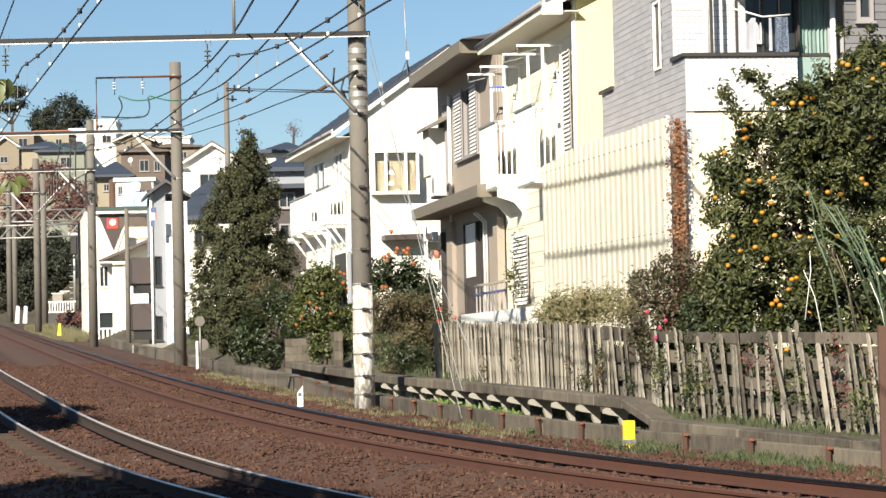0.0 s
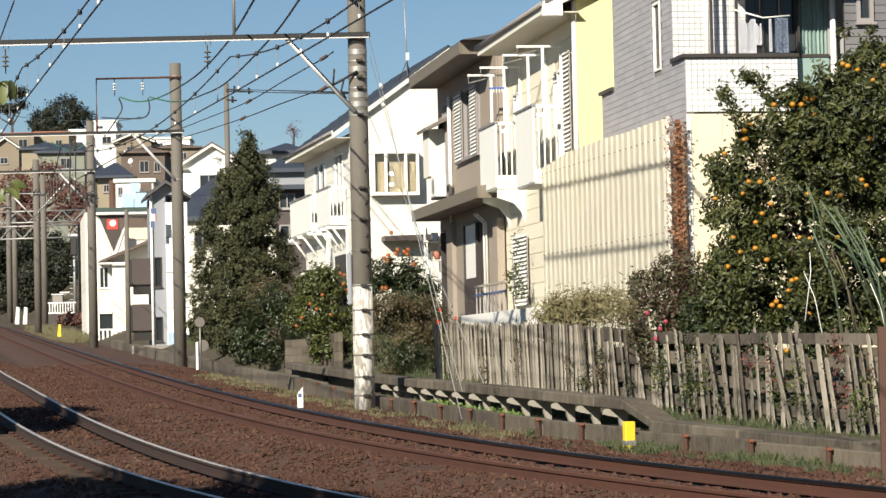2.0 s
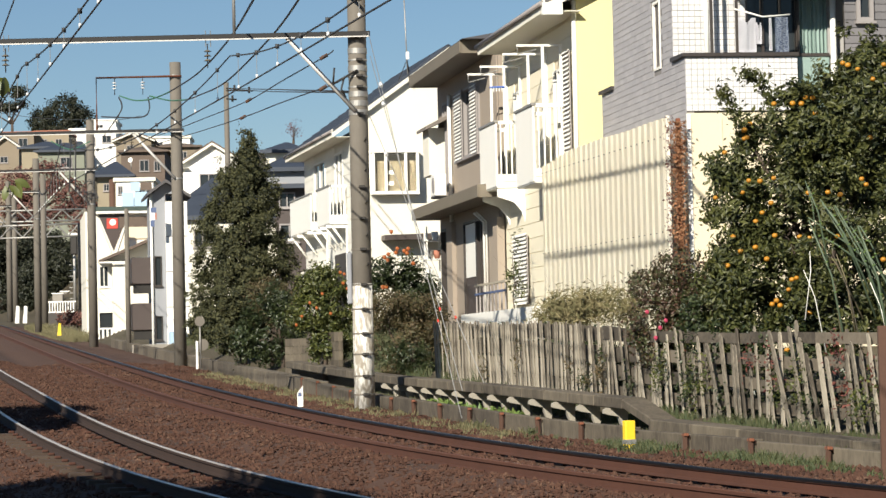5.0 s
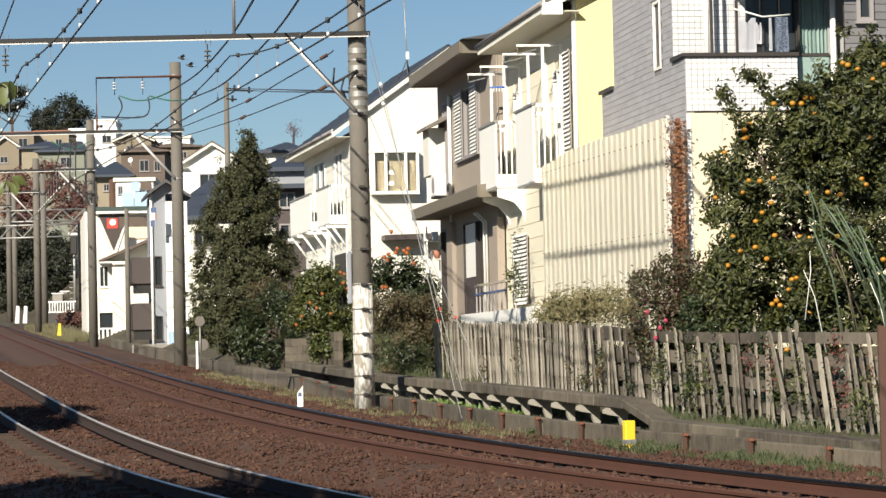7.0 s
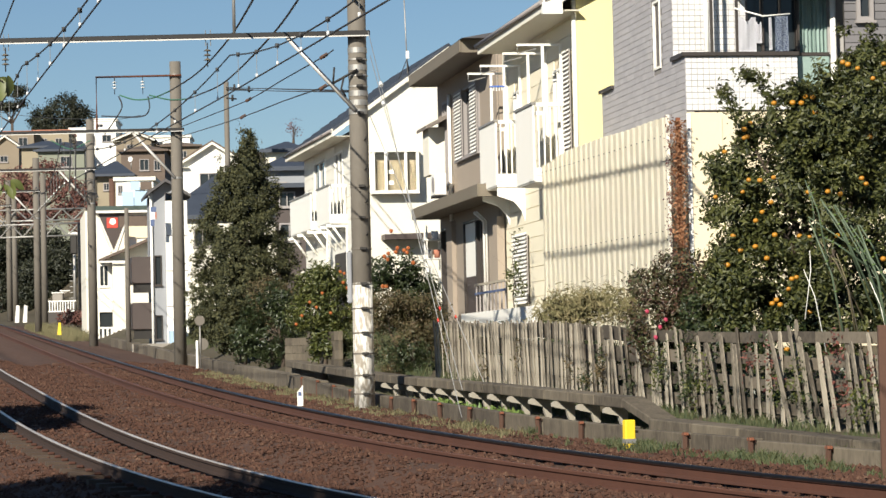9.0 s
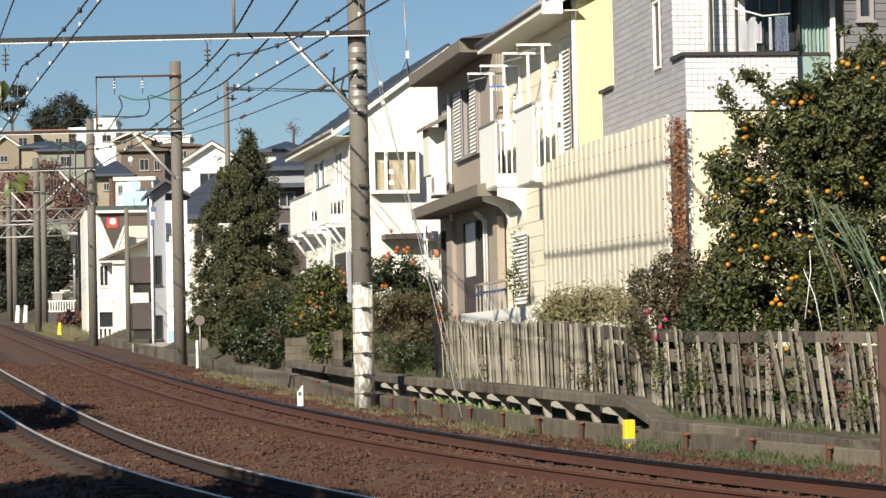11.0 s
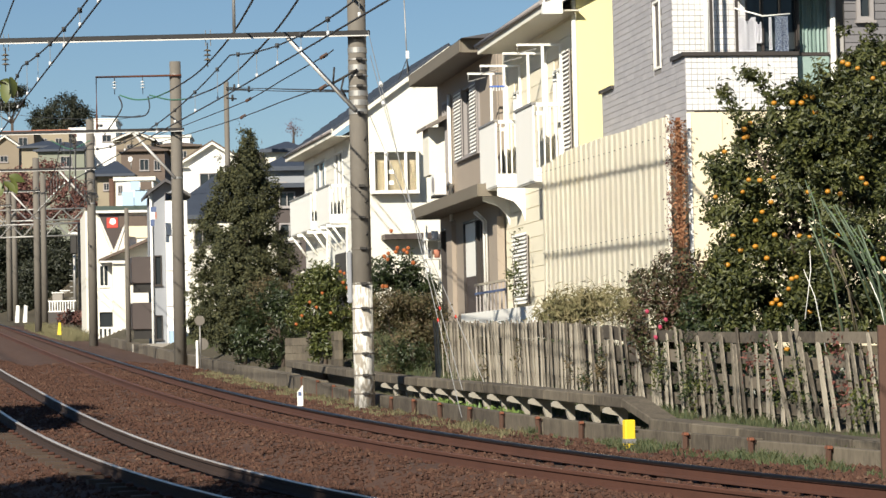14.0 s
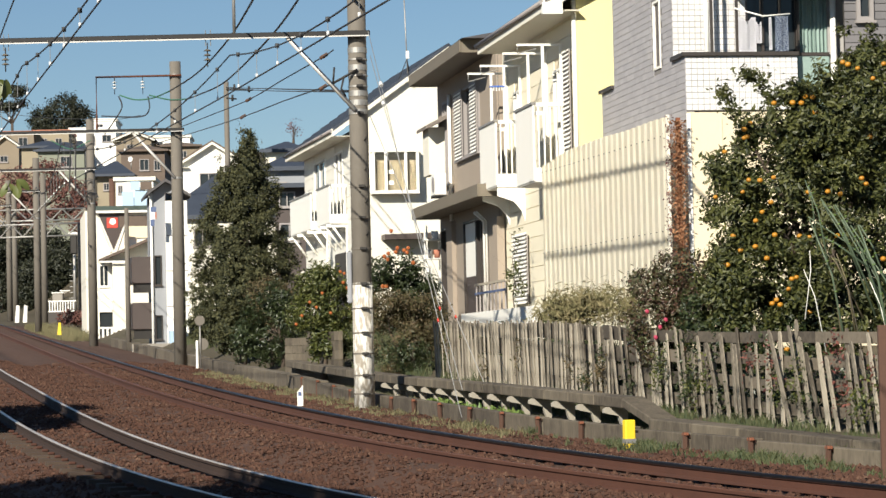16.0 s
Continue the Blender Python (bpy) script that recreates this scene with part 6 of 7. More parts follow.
def side_rack(at):
    root = thing("garden_rack", at, 8.9, "cluttered white metal rack between two houses", "rack")
    for x in (-0.2, 0.2):
        for y in (-0.2, 0.2):
            part("upright", boxed(x - 0.02, x + 0.02, y - 0.02, y + 0.02, -1.0, 1.5), M["white"], root)
    for z in (0.1, 0.6, 1.1):
        part("shelf", boxed(-0.25, 0.25, -0.25, 0.25, z, z + 0.03), M["white"], root)
    for x, z, m in ((-0.1, 0.14, "white"), (0.1, 0.64, "terracotta"), (-0.08, 0.64, "steel"), (0.05, 1.14, "ceramic")):
        part("pot", tubed([(x, 0, z), (x, 0, z + 0.22)], 0.07, 10, 0.1), M[m], root)


side_rack((-0.263, 75.977, 4.137))


def fence_shade_weeds():
    """Dark garden weeds, added to give the fence gaps the garden's shade."""
    r = np.random.default_rng(77)
    pts = []
    for _ in range(9000):
        y = r.uniform(32, 54)
        x, yy = beside(y, 4.45 + r.uniform(-0.2, 0.35))
        pts.append((x, yy, ground_z(x, yy) + r.uniform(0, 1.0) * (0.75 + 0.25 * math.sin(y * 2.1))))
    ob = leaf_mesh("garden_weeds", pts, 0.09, M["leaf_dark"], None, 78)
    tagged(ob, "dark garden weeds standing behind the fence", "weeds", kind="stuff")


fence_shade_weeds()


# ---- houses farther off ----
def slim_house():
    root = thing("slim_house", (-10.665, 103.942, 2.9), HOUSE_TURN, "narrow grey and white house with dark brown balconies", "house")
    D, top = 4.0, 5.5
    holes = [(1.0, 2.0, 3.4, 4.9), (1.0, 1.9, 0.6, 1.7)]
    part("side_wall", wall(bmesh.new(), "x", 0.15, D, -1.5, top, 0.0, 0.15, []), M["grey_wall"], root, "grey rendered wall")
    fh = [(0.02, 0.30, 2.1, 3.2), (0.02, 0.30, 0.1, 1.0)]
    part("front_wall", wall(bmesh.new(), "y", 0.0, 0.46, -1.5, top, 0.0, 0.15, fh), M["grey_wall"], root, "grey rendered wall")
    for h in fh:
        add_window(root, "y", *h, 0.0, "dark_trim", 0, 0.04)
    part("white_wall", boxed(0.46, 1.25, -0.25, 0.15, -1.5, top - 0.3), M["white"], root, "white panel wall")
    for z in (1.3, 2.6, 3.9):
        part("joint", boxed(0.462, 1.24, -0.258, -0.252, z, z + 0.03), M["grout"], root)
    part("downpipe", tubed([(-0.06, -0.06, -1), (-0.06, -0.06, top)], 0.05, 8), M["white"], root, "white downpipe")
    part("roof", prismed([(-0.22, 5.52), (0.48, 6.02), (1.4, 5.42), (1.4, 5.32), (0.48, 5.90), (-0.22, 5.40)], "y", -0.4, D), M["roof_grey"], root, "dark gabled roof")
    part("gable_wall", prismed([(0.0, 5.5), (0.48, 5.88), (1.2, 5.5)], "y", 0.0, 0.15), M["grey_wall"], root)
    for z0, z1 in ((2.221, 3.205), (0.505, 1.501)):
        b = part("balcony", boxed(-0.75, -0.005, 1.2, 3.6, z0, z1, bevel=0.02), M["dark_panel"], root, "dark brown balcony box")
        part("bracket", boxed(-0.7, -0.006, 1.3, 1.38, z0 - 0.35, z0 - 0.02), M["dark_steel"], b)
    part("low_wall", boxed(-0.9, 1.7, -1.2, -1.05, -1.5, -0.05), M["concrete"], root, "low grey garden wall")
    part("shed", boxed(0.5, 1.1, -0.9, -0.27, -1.2, 0.4), M["light_blue"], root)
    return root


slim_house()
flag = thing("hanging_banner", (-10.518, 102.866, 7.476), 0, "blue, red and white cloth banner hung on a wall", "banner")
for k, (m, x0, x1, z0, z1) in enumerate((("blue_dull", -0.10, 0.10, 0.17, 0.36), ("cloth_white", -0.08, 0.05, -0.10, 0.167), ("terracotta", 0.052, 0.11, -0.08, 0.167), ("blue_dull", -0.12, 0.03, -0.34, -0.103))):
    part("cloth_panel", boxed(x0, x1, -0.02, 0.0, z0, z1), M[m], flag)


def sign_house():
    root = thing("corner_house", (-16.704, 131.924, 3.6), HOUSE_TURN, "white house with dark gable, round red sign and lean-to roof", "house")
    w, top = 3.4, 5.75
    fh = [(0.62, 1.05, 2.2, 3.2), (1.9, 2.35, 2.6, 3.3), (0.6, 2.6, -0.6, 1.0)]
    part("front_wall", wall(bmesh.new(), "y", 0.0, w, -1.5, top, 0.0, 0.2, fh), M["white_render"], root, "white rendered wall")
    part("side_wall", boxed(0.0, 0.2, 0.2, 8.0, -1.5, top), M["white_render"], root)
    for h in fh[:2]:
        add_window(root, "y", *h, 0.0, "white", 1, 0.04)
    part("porch_glass", boxed(fh[2][0], fh[2][1], 0.1, 0.14, -0.6, 1.0), M["glass"], root, "dark glazed porch")
    part("flat_roof", boxed(0.3, w + 0.4, -0.3, 8.0, top + 0.002, top + 0.2), M["green_trim"], root, "flat roof with dark green edge")
    part("fascia", boxed(0.45, w + 0.3, -0.28, -0.002, top - 0.12, top), M["white"], root)
    part("dark_gable", prismed([(0.62, 5.6), (2.0, 5.6), (1.3, 3.9)], "y", -0.03, -0.003), M["dark_panel"], root, "dark gable triangle")
    for o in ([(0.55, 5.3), (0.62, 5.3), (1.2, 3.8), (1.12, 3.8)], [(1.9, 5.3), (1.97, 5.3), (1.45, 3.8), (1.38, 3.8)]):
        part("gable_trim", prismed(o, "y", -0.06, -0.032), M["white"], root)
    part("brown_band", boxed(1.6, w, -0.05, -0.004, 4.95, 5.5), M["roof_brown"], root)
    part("cream_panel", boxed(2.0, w, -0.07, -0.052, 4.45, 5.0), M["cream"], root)
    o = [(0.6, 3.45), (3.4, 4.6), (3.4, 4.45), (0.6, 3.32)]
    part("lean_to_roof", prismed(o, "y", -1.0, -0.004), M["roof_brown"], root, "brown lean-to roof")
    part("lean_to_gutter", boxed(0.6, 3.4, -1.05, -1.002, 3.28, 3.36), M["white"], root)
    part("lean_to_wall", boxed(1.2, 3.4, -0.8, -0.02, -1.5, 3.3), M["white_render"], root)
    for x in (0.45, 0.65, 0.85, 1.05, 1.25, 1.45, 1.65, 1.85):
        part("baluster", boxed(x, x + 0.09, -1.6, -1.52, -0.9, 0.2), M["white"], root)
    part("balustrade_rail", boxed(0.4, 2.0, -1.62, -1.5, 0.202, 0.28), M["white"], root)
    part("balustrade_foot", boxed(0.4, 2.0, -1.64, -1.48, -1.6, -0.902), M["white"], root)


sign_house()
sg = thing("round_board", (-15.296, 130.84, 8.707), 0, "red board with a white round shape on a gable", "sign")
part("board", boxed(-0.26, 0.26, -0.05, 0.0, -0.24, 0.24, bevel=0.02), M["red_paint"], sg)
part("disc", tubed([(0.02, -0.06, 0.06), (0.02, -0.07, 0.06)], 0.15, 20), M["white"], sg)


def far_house(name, a, b, d, base_drop, wall_mat, roof_mat, label, style="gable", rise_=0.5, wins=(), over=0.35, deep=7.0):
    """A house on the hill: a is the top left of its front, b the bottom right."""
    A, B = Vector(a), Vector(b)
    w, h = B.x - A.x, A.z - B.z
    root = thing(name, (A.x, A.y, B.z), 2.0, label, "house", "houses on the hill")
    holes = [(x * w, (x + ww) * w, z * h, (z + hh) * h) for x, ww, z, hh in wins]
    part("front_wall", wall(bmesh.new(), "y", 0.0, w, -base_drop, h, 0.0, 0.2, holes), M[wall_mat], root)
    part("side_wall", boxed(0.0, 0.2, 0.2, deep, -base_drop, h), M[wall_mat], root)
    part("side_wall", boxed(w - 0.2, w, 0.2, deep, -base_drop, h), M[wall_mat], root)
    for q in holes:
        add_window(root, "y", *q, 0.0, "grey_frame", 1, 0.06, 0.05)
    if style == "gable":
        gable_roof(root, -over, w + over, -over, deep, h, rise_, roof_mat, "white_render", 0.5)
        part("gable_wall", prismed([(0, h), (w, h), (w, h + over * rise_ - 0.12), (w / 2, h + (over + w / 2) * rise_ - 0.12), (0, h + over * rise_ - 0.12)], "y", 0.0, 0.2), M[wall_mat], root)
    elif style == "hip":
        bm = bmesh.new()
        k = min(w, deep) * 0.45
        vs = [bm.verts.new(p) for p in ((-over, -over, h), (w + over, -over, h), (w + over, deep, h), (-over, deep, h), (k, deep * 0.5, h + rise_ * k), (w - k, deep * 0.5, h + rise_ * k))]
        for q in ((0, 1, 5, 4), (1, 2, 5), (2, 3, 4, 5), (3, 0, 4), (3, 2, 1, 0)):
            bm.faces.new([vs[i] for i in q])
        bmesh.ops.recalc_face_normals(bm, faces=bm.faces[:])
        part("roof", bm, M[roof_mat], root)
        part("eave", boxed(-over, w + over, -over - 0.06, -over - 0.002, h - 0.12, h + 0.06), M[roof_mat], root)
    else:
        part("roof", boxed(-over * 0.5, w + over * 0.5, -over * 0.5, deep, h + 0.002, h + 0.25), M[roof_mat], root)
    return root


far_house("hill_house", (-32.793, 229.483, 19.757), (-29.032, 229.583, 17.189), 230, 8, "pale_green", "roof_blue", "pale green hillside house with a navy roof", "hip", 0.55, ((0.48, 0.26, 0.45, 0.35),))
far_house("hill_house", (-35.307, 237.452, 20.689), (-31.827, 237.526, 18.802), 238, 8, "sand", "roof_blue", "cream hillside house with a navy roof", "hip", 0.5, ((0.7, 0.2, 0.3, 0.3),))
far_house("hill_house", (-39.737, 249.422, 21.689), (-37.33, 249.499, 19.735), 250, 8, "beige", "roof_grey", "beige hillside house with a pale gable", "gable", 0.7, ((0.3, 0.3, 0.3, 0.3),))
far_house("hill_house", (-44.903, 289.276, 26.195), (-41.746, 289.334, 24.733), 290, 8, "beige", "terracotta", "cream hillside house with a terracotta roof edge", "flat", 0.3, ((0.5, 0.3, 0.1, 0.6),))
far_house("hill_house", (-41.882, 291.27, 26.403), (-38.414, 291.332, 24.807), 292, 8, "sand", "terracotta", "cream hillside house with a terracotta roof edge", "flat", 0.3, ((0.2, 0.15, 0.2, 0.4), (0.6, 0.2, 0.2, 0.4)))
far_house("hill_house", (-39.305, 299.244, 27.226), (-34.487, 299.318, 25.318), 300, 8, "white", "white", "white flat-roofed hillside house", "flat", 0.3, ((0.35, 0.2, 0.15, 0.5), (0.7, 0.2, 0.3, 0.4)))
far_house("hill_house", (-37.372, 301.203, 28.31), (-34.678, 301.245, 27.222), 302, 6, "white", "white", "white upper storey of a hillside house", "flat", 0.3, ((0.2, 0.3, 0.2, 0.5),))
far_house("hill_house", (-24.966, 204.613, 15.932), (-22.783, 204.668, 14.53), 205, 8, "sand", "roof_blue", "cream house with a dark navy hipped roof", "hip", 1.3, ((0.2, 0.2, 0.2, 0.4),), over=0.6)
far_house("hill_house", (-21.894, 189.658, 14.508), (-19.392, 189.734, 12.553), 190, 8, "white", "white_render", "white house with pale blue panels and brown shutter", "flat", 0.3, ((0.05, 0.13, 0.55, 0.3),))
far_house("hill_house", (-26.599, 234.477, 19.985), (-22.98, 234.562, 17.836), 235, 8, "roof_brown", "roof_brown", "dark brown hillside house with a balcony", "hip", 0.4, ((0.42, 0.22, 0.2, 0.45), (0.75, 0.15, 0.2, 0.4)))
far_house("hill_house", (-30.102, 261.376, 23.103), (-26.84, 261.445, 21.353), 262, 8, "beige", "roof_brown", "beige hillside house with a brown roof", "gable", 0.4, ((0.3, 0.2, 0.3, 0.4),))
far_house("hill_house", (-27.635, 269.385, 23.022), (-23.137, 269.453, 21.3), 270, 8, "beige", "roof_brown", "long beige hillside house with a fence", "hip", 0.3, ((0.2, 0.15, 0.3, 0.4), (0.6, 0.15, 0.3, 0.4)))
far_house("hill_house", (-34.524, 319.235, 27.841), (-28.413, 319.295, 26.295), 320, 8, "white", "white_render", "long white building on the hill", "flat", 0.3, ((0.1, 0.1, 0.2, 0.5), (0.4, 0.1, 0.2, 0.5), (0.7, 0.1, 0.2, 0.5)))
far_house("hill_house", (-14.672, 159.677, 13.415), (-11.191, 159.747, 11.641), 160, 8, "white", "roof_brown", "white gabled house with a brown roof edge", "gable", 0.62, ((0.28, 0.3, 0.25, 0.45),))
far_house("hill_house", (-11.621, 117.8, 8.231), (-6.709, 117.8, 6.136), 118, 6, "white_render", "roof_blue", "white house with a steep navy roof", "hip", 0.95, ((0.25, 0.15, 0.4, 0.35),), over=0.25)
far_house("hill_house", (-7.63, 121.765, 10.44), (-5.453, 121.881, 7.465), 122, 6, "grey_wall", "roof_blue", "grey house with dark navy roof and balcony", "hip", 0.9, ((0.2, 0.25, 0.55, 0.25), (0.2, 0.25, 0.1, 0.25)), over=0.3)
far_house("hill_house", (-8.68, 139.695, 12.572), (-6.741, 139.732, 11.633), 140, 6, "white_render", "roof_blue", "pale house with a dark navy roof", "hip", 0.8, (), over=0.3)
far_house("hill_house", (-6.595, 111.811, 9.072), (-5.285, 111.908, 6.579), 112, 5, "dark_panel", "roof_blue", "dark house with metal balcony beside the line", "hip", 0.35, ((0.1, 0.5, 0.65, 0.25), (0.1, 0.6, 0.1, 0.3)), over=0.5)
# panels on the white house
pn = thing("wall_panels", (-21.432, 189.101, 13.4), 0, "pale blue panels and a brown shutter on a wall", "panels")
for x, z, w, h, m in ((0.0, -0.6, 0.78, 0.95, "light_blue"), (0.83, -0.6, 0.85, 0.95, "light_blue"), (0.55, 0.42, 0.65, 0.6, "light_blue"), (1.25, 0.45, 0.75, 0.55, "roof_brown")):
    part("panel", boxed(x, x + w, -0.05, 0.02, z, z + h), M[m], pn)
dish = thing("satellite_dish", (-22.261, 202.575, 16.877), 0, "white satellite dish on a navy roof", "satellite dish")
part("bowl", tubed([(0, 0, 0), (-0.05, -0.10, 0.02)], 0.14, 16, 0.19), M["white"], dish)
part("arm", tubed([(0, 0, 0), (0, 0, -0.7)], 0.04, 6), M["steel"], dish)
brown_stack = thing("rusty_flue", (-22.748, 194.725, 12.894), 0, "brown rusty flue pipe beside a house", "flue")
part("pipe", tubed([(0, 0, -3), (0, 0, 2.1)], 0.21, 12), M["rust_dark"], brown_stack)


# ---- trees and structures in the distance ----
def big_tree(base, blobs, count, per, spread, size, material, label, seed, trunk=0.25):
    return plant("tree", base, blobs, count, per, spread, size, material, label, "tree", seed, trunk)


big_tree((-44.073, 329.245, 27.783), [(-2.4, 0, 3.0, 1.6, 1.5, 1.5), (0.4, 0, 4.2, 2.4, 2, 1.9), (2.3, 0, 3.0, 1.6, 1.5, 1.6), (-0.6, 0, 2.4, 3.0, 2, 1.4)], 800, 14, 0.45, 0.30, "leaf_wood", "broad round evergreen tree on the hill", 81)
big_tree((-45.448, 299.28, 26.286), [(-1.6, 0, 4.6, 0.9, 0.8, 0.5), (0.6, 0, 5.2, 1.1, 0.8, 0.5), (-0.4, 0, 3.6, 1.2, 0.8, 0.4), (1.2, 0, 3.9, 0.7, 0.6, 0.35), (-2.6, 0, 3.2, 1.0, 0.8, 0.5)], 260, 12, 0.35, 0.30, "leaf_wood", "open pine tree on the hill", 83, 0.18)
big_tree((-10.915, 209.535, 18.037), [(0, 0, 1.6, 0.55, 0.5, 0.4), (0.1, 0, 1.1, 0.4, 0.4, 0.3)], 50, 5, 0.35, 0.14, "leaf_red", "bare winter tree with red-brown twigs", 85, 0.12)
big_tree((-29.228, 204.751, 12.423), [(-2.2, 0, 2.6, 1.7, 1.5, 1.3), (0.2, 0, 3.4, 1.9, 1.5, 1.3), (2.2, 0, 2.2, 1.6, 1.5, 1.2), (-0.3, 0, 1.2, 2.6, 1.5, 1.2), (3.0, 0, 0.6, 1.6, 1.4, 1.0)], 900, 14, 0.35, 0.22, "leaf_wine", "cherry tree with wine-red autumn leaves", 87)
for k, (px, d, s) in enumerate(((5, 215, 1.0), (55, 222, 1.1), (100, 226, 1.0), (138, 218, 0.8), (75, 200, 0.55), (118, 201, 0.6))):
    b = [(-33.59, 214.98, 6.763), (-32.464, 221.982, 6.867), (-31.015, 225.983, 6.907), (-28.264, 217.99, 6.567), (-28.57, 199.989, 6.254), (-26.864, 200.99, 6.233)][k]
    big_tree(b, [(-0.8 * s, 0, 4.6 * s, 1.8 * s, 1.3, 1.7 * s), (1.0 * s, 0, 3.6 * s, 1.8 * s, 1.3, 1.9 * s), (0, 0, 1.4 * s, 2.4 * s, 1.5, 2.0 * s)], 620, 18, 0.4, 0.27, "leaf_wood", "dark evergreen wood beside the line", 90 + k)
plant("red_shrub", (-19.411, 150.033, 4.138), [(-0.5, 0, 0.5, 0.6, 0.5, 0.4), (0.3, 0, 0.55, 0.6, 0.5, 0.45)], 90, 12, 0.2, 0.16, "leaf_wine", "low wine-red shrub by the far fence", "shrub", 97)


def gantry(a, b, z0, label):
    """A lattice beam across the line on two legs."""
    A, B = Vector(a), Vector(b)
    root = thing("lattice_gantry", A, 0, label, "gantry", "gantries over the line")
    d = B - A
    n = 9
    for z in (0.0, -0.75):
        part("chord", tubed([(0, 0, z), d + Vector((0, 0, z))], 0.06, 6), M["steel"], root)
    for i in range(n):
        p, q = d * (i / n), d * ((i + 1) / n)
        part("brace", tubed([p + Vector((0, 0, 0 if i % 2 else -0.75)), q + Vector((0, 0, -0.75 if i % 2 else 0))], 0.045, 5), M["steel"], root)
    for p in (Vector((0, 0, 0)), d):
        part("leg", tubed([p, p + Vector((0, 0, z0))], 0.12, 8), M["pole"], root)


gantry((-28.308, 171.79, 10.77), (-22.113, 171.788, 10.836), -6.0, "pale steel lattice gantry over the tracks")
gantry((-30.867, 189.728, 12.699), (-24.025, 189.727, 12.734), -7.0, "pale steel lattice gantry over the tracks")
for at, w in (((-25.948, 189.964, 6.7), 1), ((-26.082, 194.957, 6.966), 2)):
    root = thing("relay_cabinet", at, 0, "pale grey trackside relay cabinet", "cabinet")
    part("body", boxed(-0.35, 0.35, -0.3, 0.3, -1.2, 0.35, bevel=0.04), M["concrete"], root)
    part("cap", boxed(-0.4, 0.4, -0.35, 0.35, 0.352, 0.42), M["white"], root)
lamp = thing("signal_post", (-22.862, 174.988, 5.785), 0, "dark trackside signal post with ladder", "signal")
part("mast", tubed([(0, 0, -1), (0, 0, 4.6)], 0.09, 8), M["steel"], lamp)
part("head", boxed(-0.22, 0.22, -0.2, 0.1, 3.3, 4.5, bevel=0.05), M["dark_steel"], lamp)
part("hood", boxed(-0.3, 0.25, -0.3, 0.1, 4.502, 4.62), M["white"], lamp)
for k in range(8):
    part("rung", boxed(-0.32, -0.1, -0.02, 0.02, 0.2 + 0.35 * k, 0.24 + 0.35 * k), M["steel"], lamp)
fence2 = thing("white_railing", (-24.367, 171.996, 5.523), 0, "white trackside railing above a dark culvert", "railing")
for k in range(12):
    part("baluster", boxed(0.16 * k, 0.16 * k + 0.06, -0.03, 0.03, 0.0, 0.62), M["white"], fence2)
for z in (0.0, 0.622):
    part("top_rail", boxed(-0.05, 1.95, -0.04, 0.04, z - 0.08, z), M["white"], fence2)
part("culvert_wall", boxed(-0.1, 2.0, -0.02, 0.3, -1.2, -0.082), M["dark_trim"], fence2)
for px in ((-24.206, 160.001, 5.156), (-24.055, 162.002, 5.185)):
    root = thing("white_post", px, 0, "short white marker post by the far curve", "marker post", "white posts by the far curve")
    part("post", prismed([(-0.12, -0.5), (0.12, -0.5), (0.16, 0.45), (-0.02, 0.5)], "y", -0.06, 0.06), M["white"], root)


# ---- trees on the near bank, which shade the ballast ----
def bank_tree(x, y, z, r, seed):
    g = ground_z(x, y)
    h = z - g
    return plant("bank_tree", (x, y, g), [(0, 0, h, r, r, r * 0.7), (r * 0.7, 0.6, h - 0.6 * r, r * 0.6, r * 0.6, r * 0.5), (-r * 0.6, -0.5, h - 0.5 * r, r * 0.7, r * 0.6, r * 0.5)], 1100, 18, 0.3, 0.24, "leaf_fresh", "leafy tree on the near bank of the line", "tree", seed, 0.16)


for shade_x, shade_y, away, size, seed in ((-5.9, 34.2, 13, 1.5, 101), (-4.3, 32.9, 13.5, 1.45, 103), (-2.9, 31.5, 14, 1.5, 105), (-1.9, 30.2, 14.5, 1.3, 107),
                                           (-8.4, 49.6, 17, 1.7, 109), (-7.3, 46.4, 17, 1.2, 111)):
    c = Vector((shade_x, shade_y, ground_z(shade_x, shade_y))) + sun_from * away
    bank_tree(c.x, c.y, c.z, size, seed)


def hanging_sprig(at, seed, n, label):
    """A sprig of large yellow-green leaves that hangs in front of the view."""
    root = thing("leaf_sprig", at, 0, label, "leaf sprig", "sprigs hanging from the bank tree")
    part("stem", tubed([(-0.5, 0.05, 0.25), (-0.2, 0, 0.12), (0, 0, 0)], 0.004, 6, 0.002), M["bark"], root)
    rg = random.Random(seed)
    for k in range(n):
        bm = bmesh.new()
        L, w = rg.uniform(0.07, 0.10), rg.uniform(0.02, 0.028)
        rows = []
        for i in range(7):
            t = i / 6
            ww = w * math.sin(math.pi * min(1, t * 0.93 + 0.05)) ** 0.8
            z = -0.03 * t * t
            rows.append([bm.verts.new((L * t, -ww, z + 0.25 * ww)), bm.verts.new((L * t, 0, z)), bm.verts.new((L * t, ww, z + 0.25 * ww))])
        for a, b in zip(rows, rows[1:]):
            for j in (0, 1):
                fc = bm.faces.new((a[j], a[j + 1], b[j + 1], b[j]))
                fc.smooth = True
        leaf = part("leaf", bm, M["leaf_yellow"], root)
        leaf.matrix_basis = pose(rg.uniform(-0.05, 0.02), rg.uniform(-0.02, 0.02), rg.uniform(-0.02, 0.03), rg.uniform(-70, 70), rg.uniform(20, 100), rg.uniform(-60, 60))
    return root


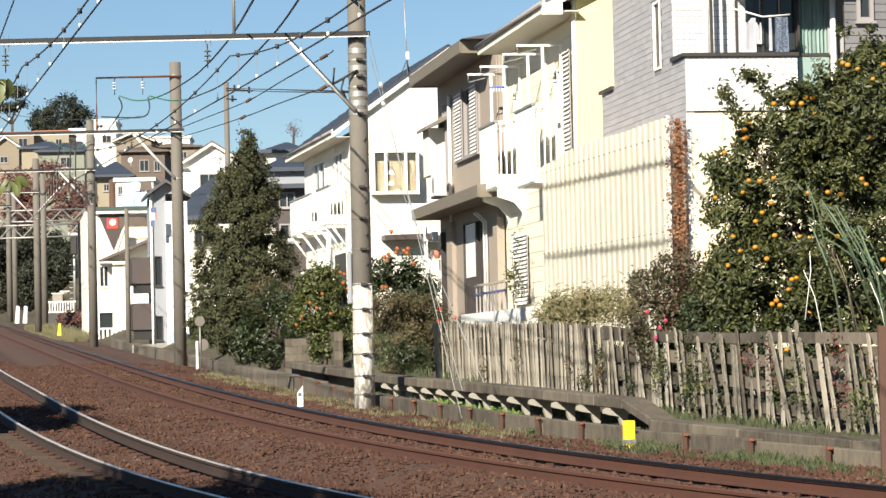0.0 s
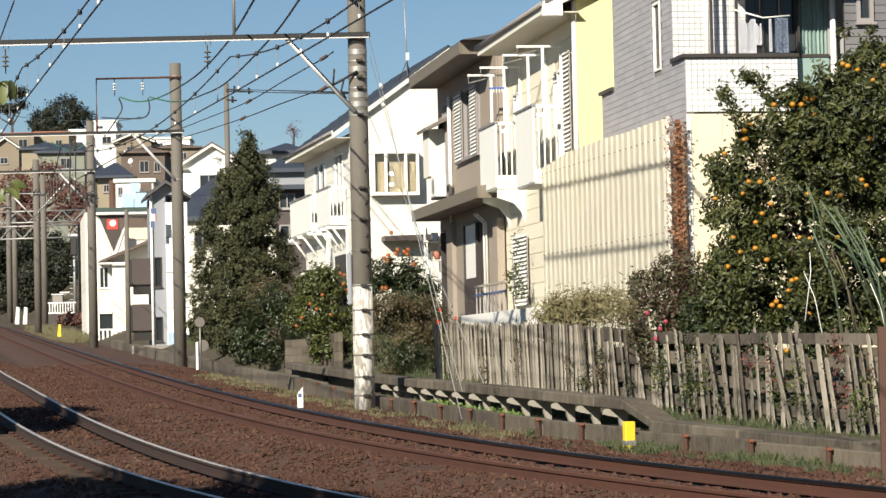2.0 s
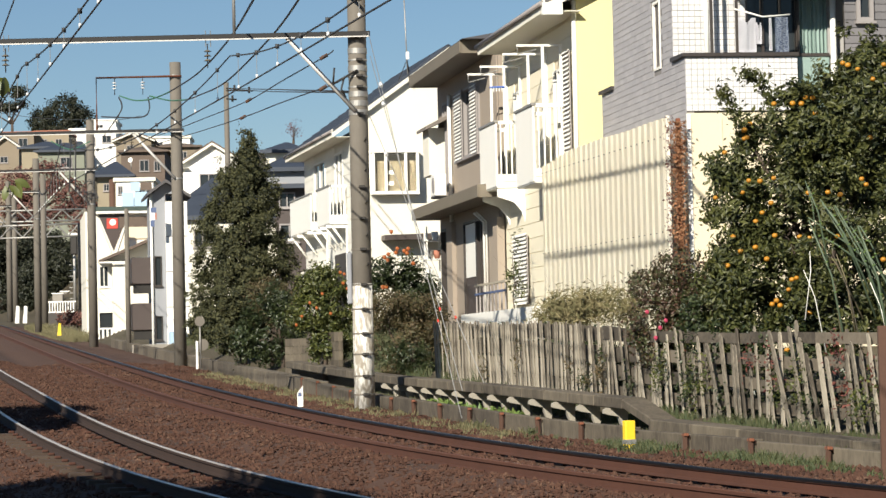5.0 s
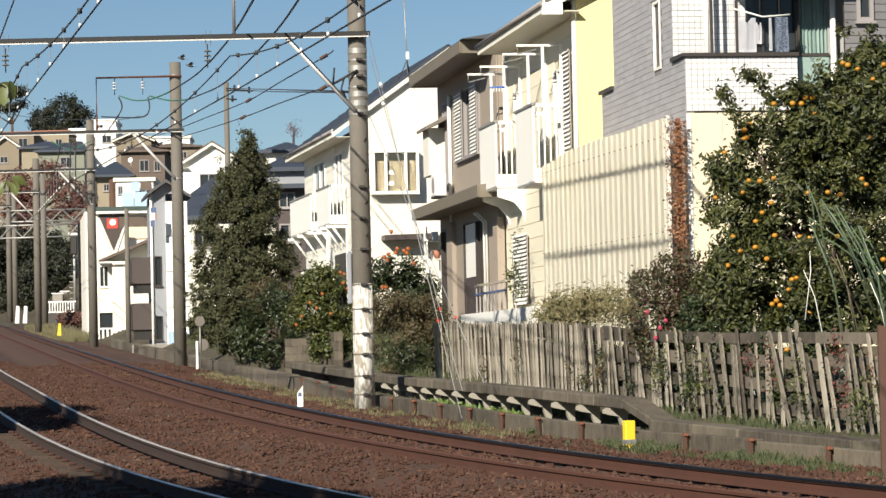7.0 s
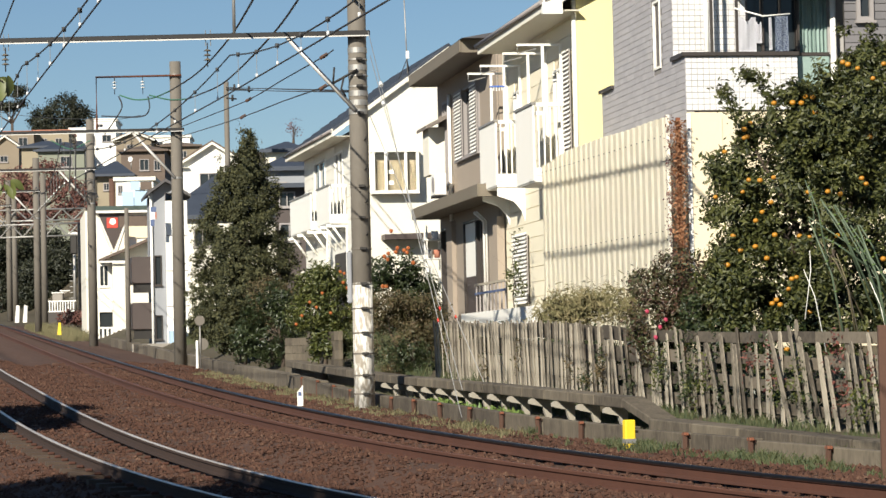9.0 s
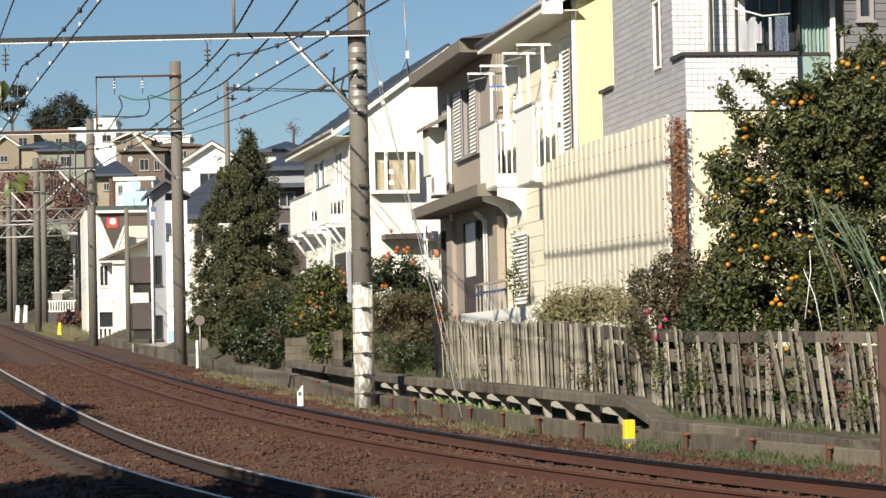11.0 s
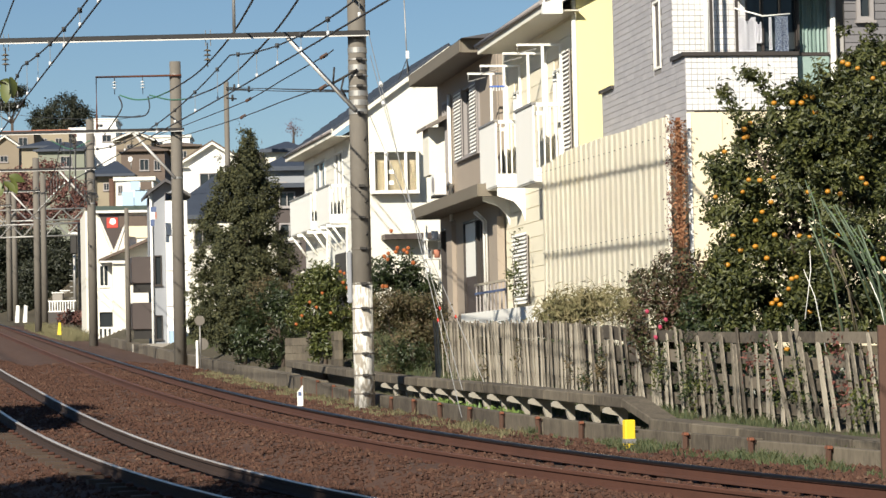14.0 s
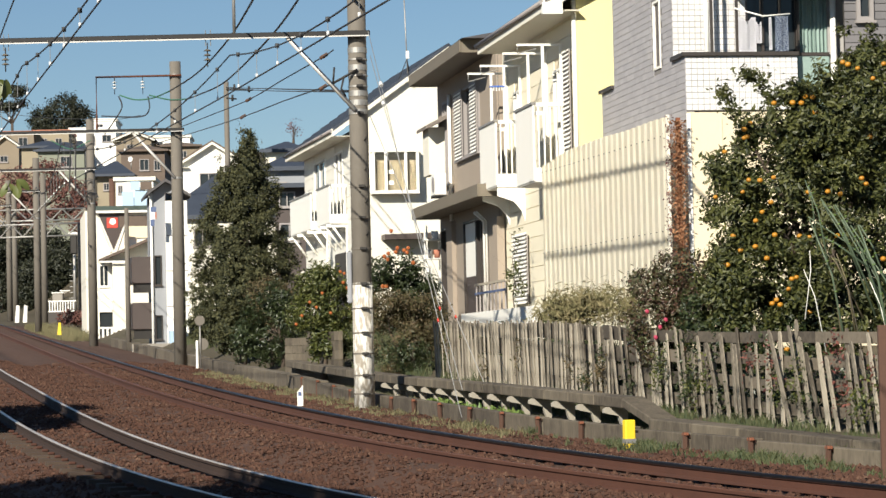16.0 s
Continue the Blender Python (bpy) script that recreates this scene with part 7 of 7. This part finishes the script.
sprig_a = hanging_sprig((-1.701, 10.965, 3.159), 3, 4, "yellow-green leaf sprig hanging close to the camera")
sprig_b = hanging_sprig((-2.436, 15.971, 3.113), 5, 6, "yellow-green leaf sprig hanging close to the camera")


# ---- birds that fly off from the pole ----
def bird():
    root = thing("bird", (0, 0, 0), 0, "small dark grey bird in flight", "bird", "birds in flight")
    bm = bmesh.new()
    tube(bm, [(-0.085, 0, 0.004), (-0.07, 0, 0.008), (-0.03, 0, 0), (0.02, 0, -0.004), (0.06, 0, 0)], 0.014, 8, 0.010)
    for v in bm.verts:
        k = 1.9 if -0.05 < v.co.x < 0.04 else 1.0
        v.co.y *= k
        v.co.z *= k
    part("body", bm, M["dark_trim"], root)
    part("tail", prismed([(0.055, -0.012), (0.12, -0.024), (0.125, 0.024), (0.055, 0.012)], "z", -0.002, 0.002), M["dark_trim"], root)
    for side in (-1, 1):
        w = part("wing", prismed([(-0.04, 0.015 * side), (-0.025, 0.07 * side), (0.03, 0.135 * side), (0.045, 0.12 * side), (0.03, 0.06 * side), (0.03, 0.015 * side)], "z", -0.002, 0.002), M["dark_trim"], root)
        w.matrix_basis = pose(0, 0, 0.01, 32 * side)
    return root


BIRDS = [(bird(), [(0, (-1.516, 52.7, 7.23)), (6.62, (-1.516, 52.7, 7.23)), (6.9, (-3.906, 55.0, 7.708)), (7, (-4.94, 56.0, 8.002)), (7.1, (-6.055, 57.0, 8.224)), (7.5, (-10.665, 60.0, 9.118)), (16, (-59.218, 90.0, 20.371))]),
         (bird(), [(0, (-1.508, 52.7, 7.57)), (6.6, (-1.508, 52.7, 7.57)), (6.9, (-4.08, 55.3, 7.865)), (7, (-5.133, 56.3, 8.186)), (7.1, (-6.256, 57.3, 8.468)), (7.5, (-10.896, 60.3, 9.401)), (16, (-61.714, 91.0, 21.54))])]


# ---- what moves: leaves in the breeze, two birds ----
def sway(ob, amp, period, phase, axis, drift=0.0):
    """Keys a slow, uneven swing of ob about its foot."""
    base = ob.matrix_basis.copy()
    rows = []
    for i in range(33):
        t = i * 0.5
        a = amp * (math.sin(6.283 * t / period + phase) + 0.5 * math.sin(6.283 * t / (period * 0.43) + phase * 2.1)) / 1.5
        r = [0, 0, 0]
        r[axis] = a
        shift = Matrix.Translation((drift * math.sin(6.283 * t / (period * 1.7) + phase), 0, drift * 0.6 * math.sin(6.283 * t / (period * 1.1) + phase)))
        rows.append((t, shift @ base @ pose(0, 0, 0, *r)))
    walk(ob, rows)


def motions():
    sway(spray_a, 2.6, 2.3, 0.4, 1)
    sway(spray_b, 1.8, 2.9, 1.7, 1)
    sway(sprig_a, 9.0, 3.7, 0.2, 1, 0.015)
    sway(sprig_b, 11.0, 3.1, 1.1, 1, 0.02)
    for k, c in enumerate(canes[:8]):
        sway(c, 0.25, 3.0 + 0.2 * k, k * 0.7, 1)
    for b, path in BIRDS:
        walk(b, [(t, Matrix.Translation(p) @ pose(0, 0, 0, 0, 12, 0)) for t, p in path])


motions()
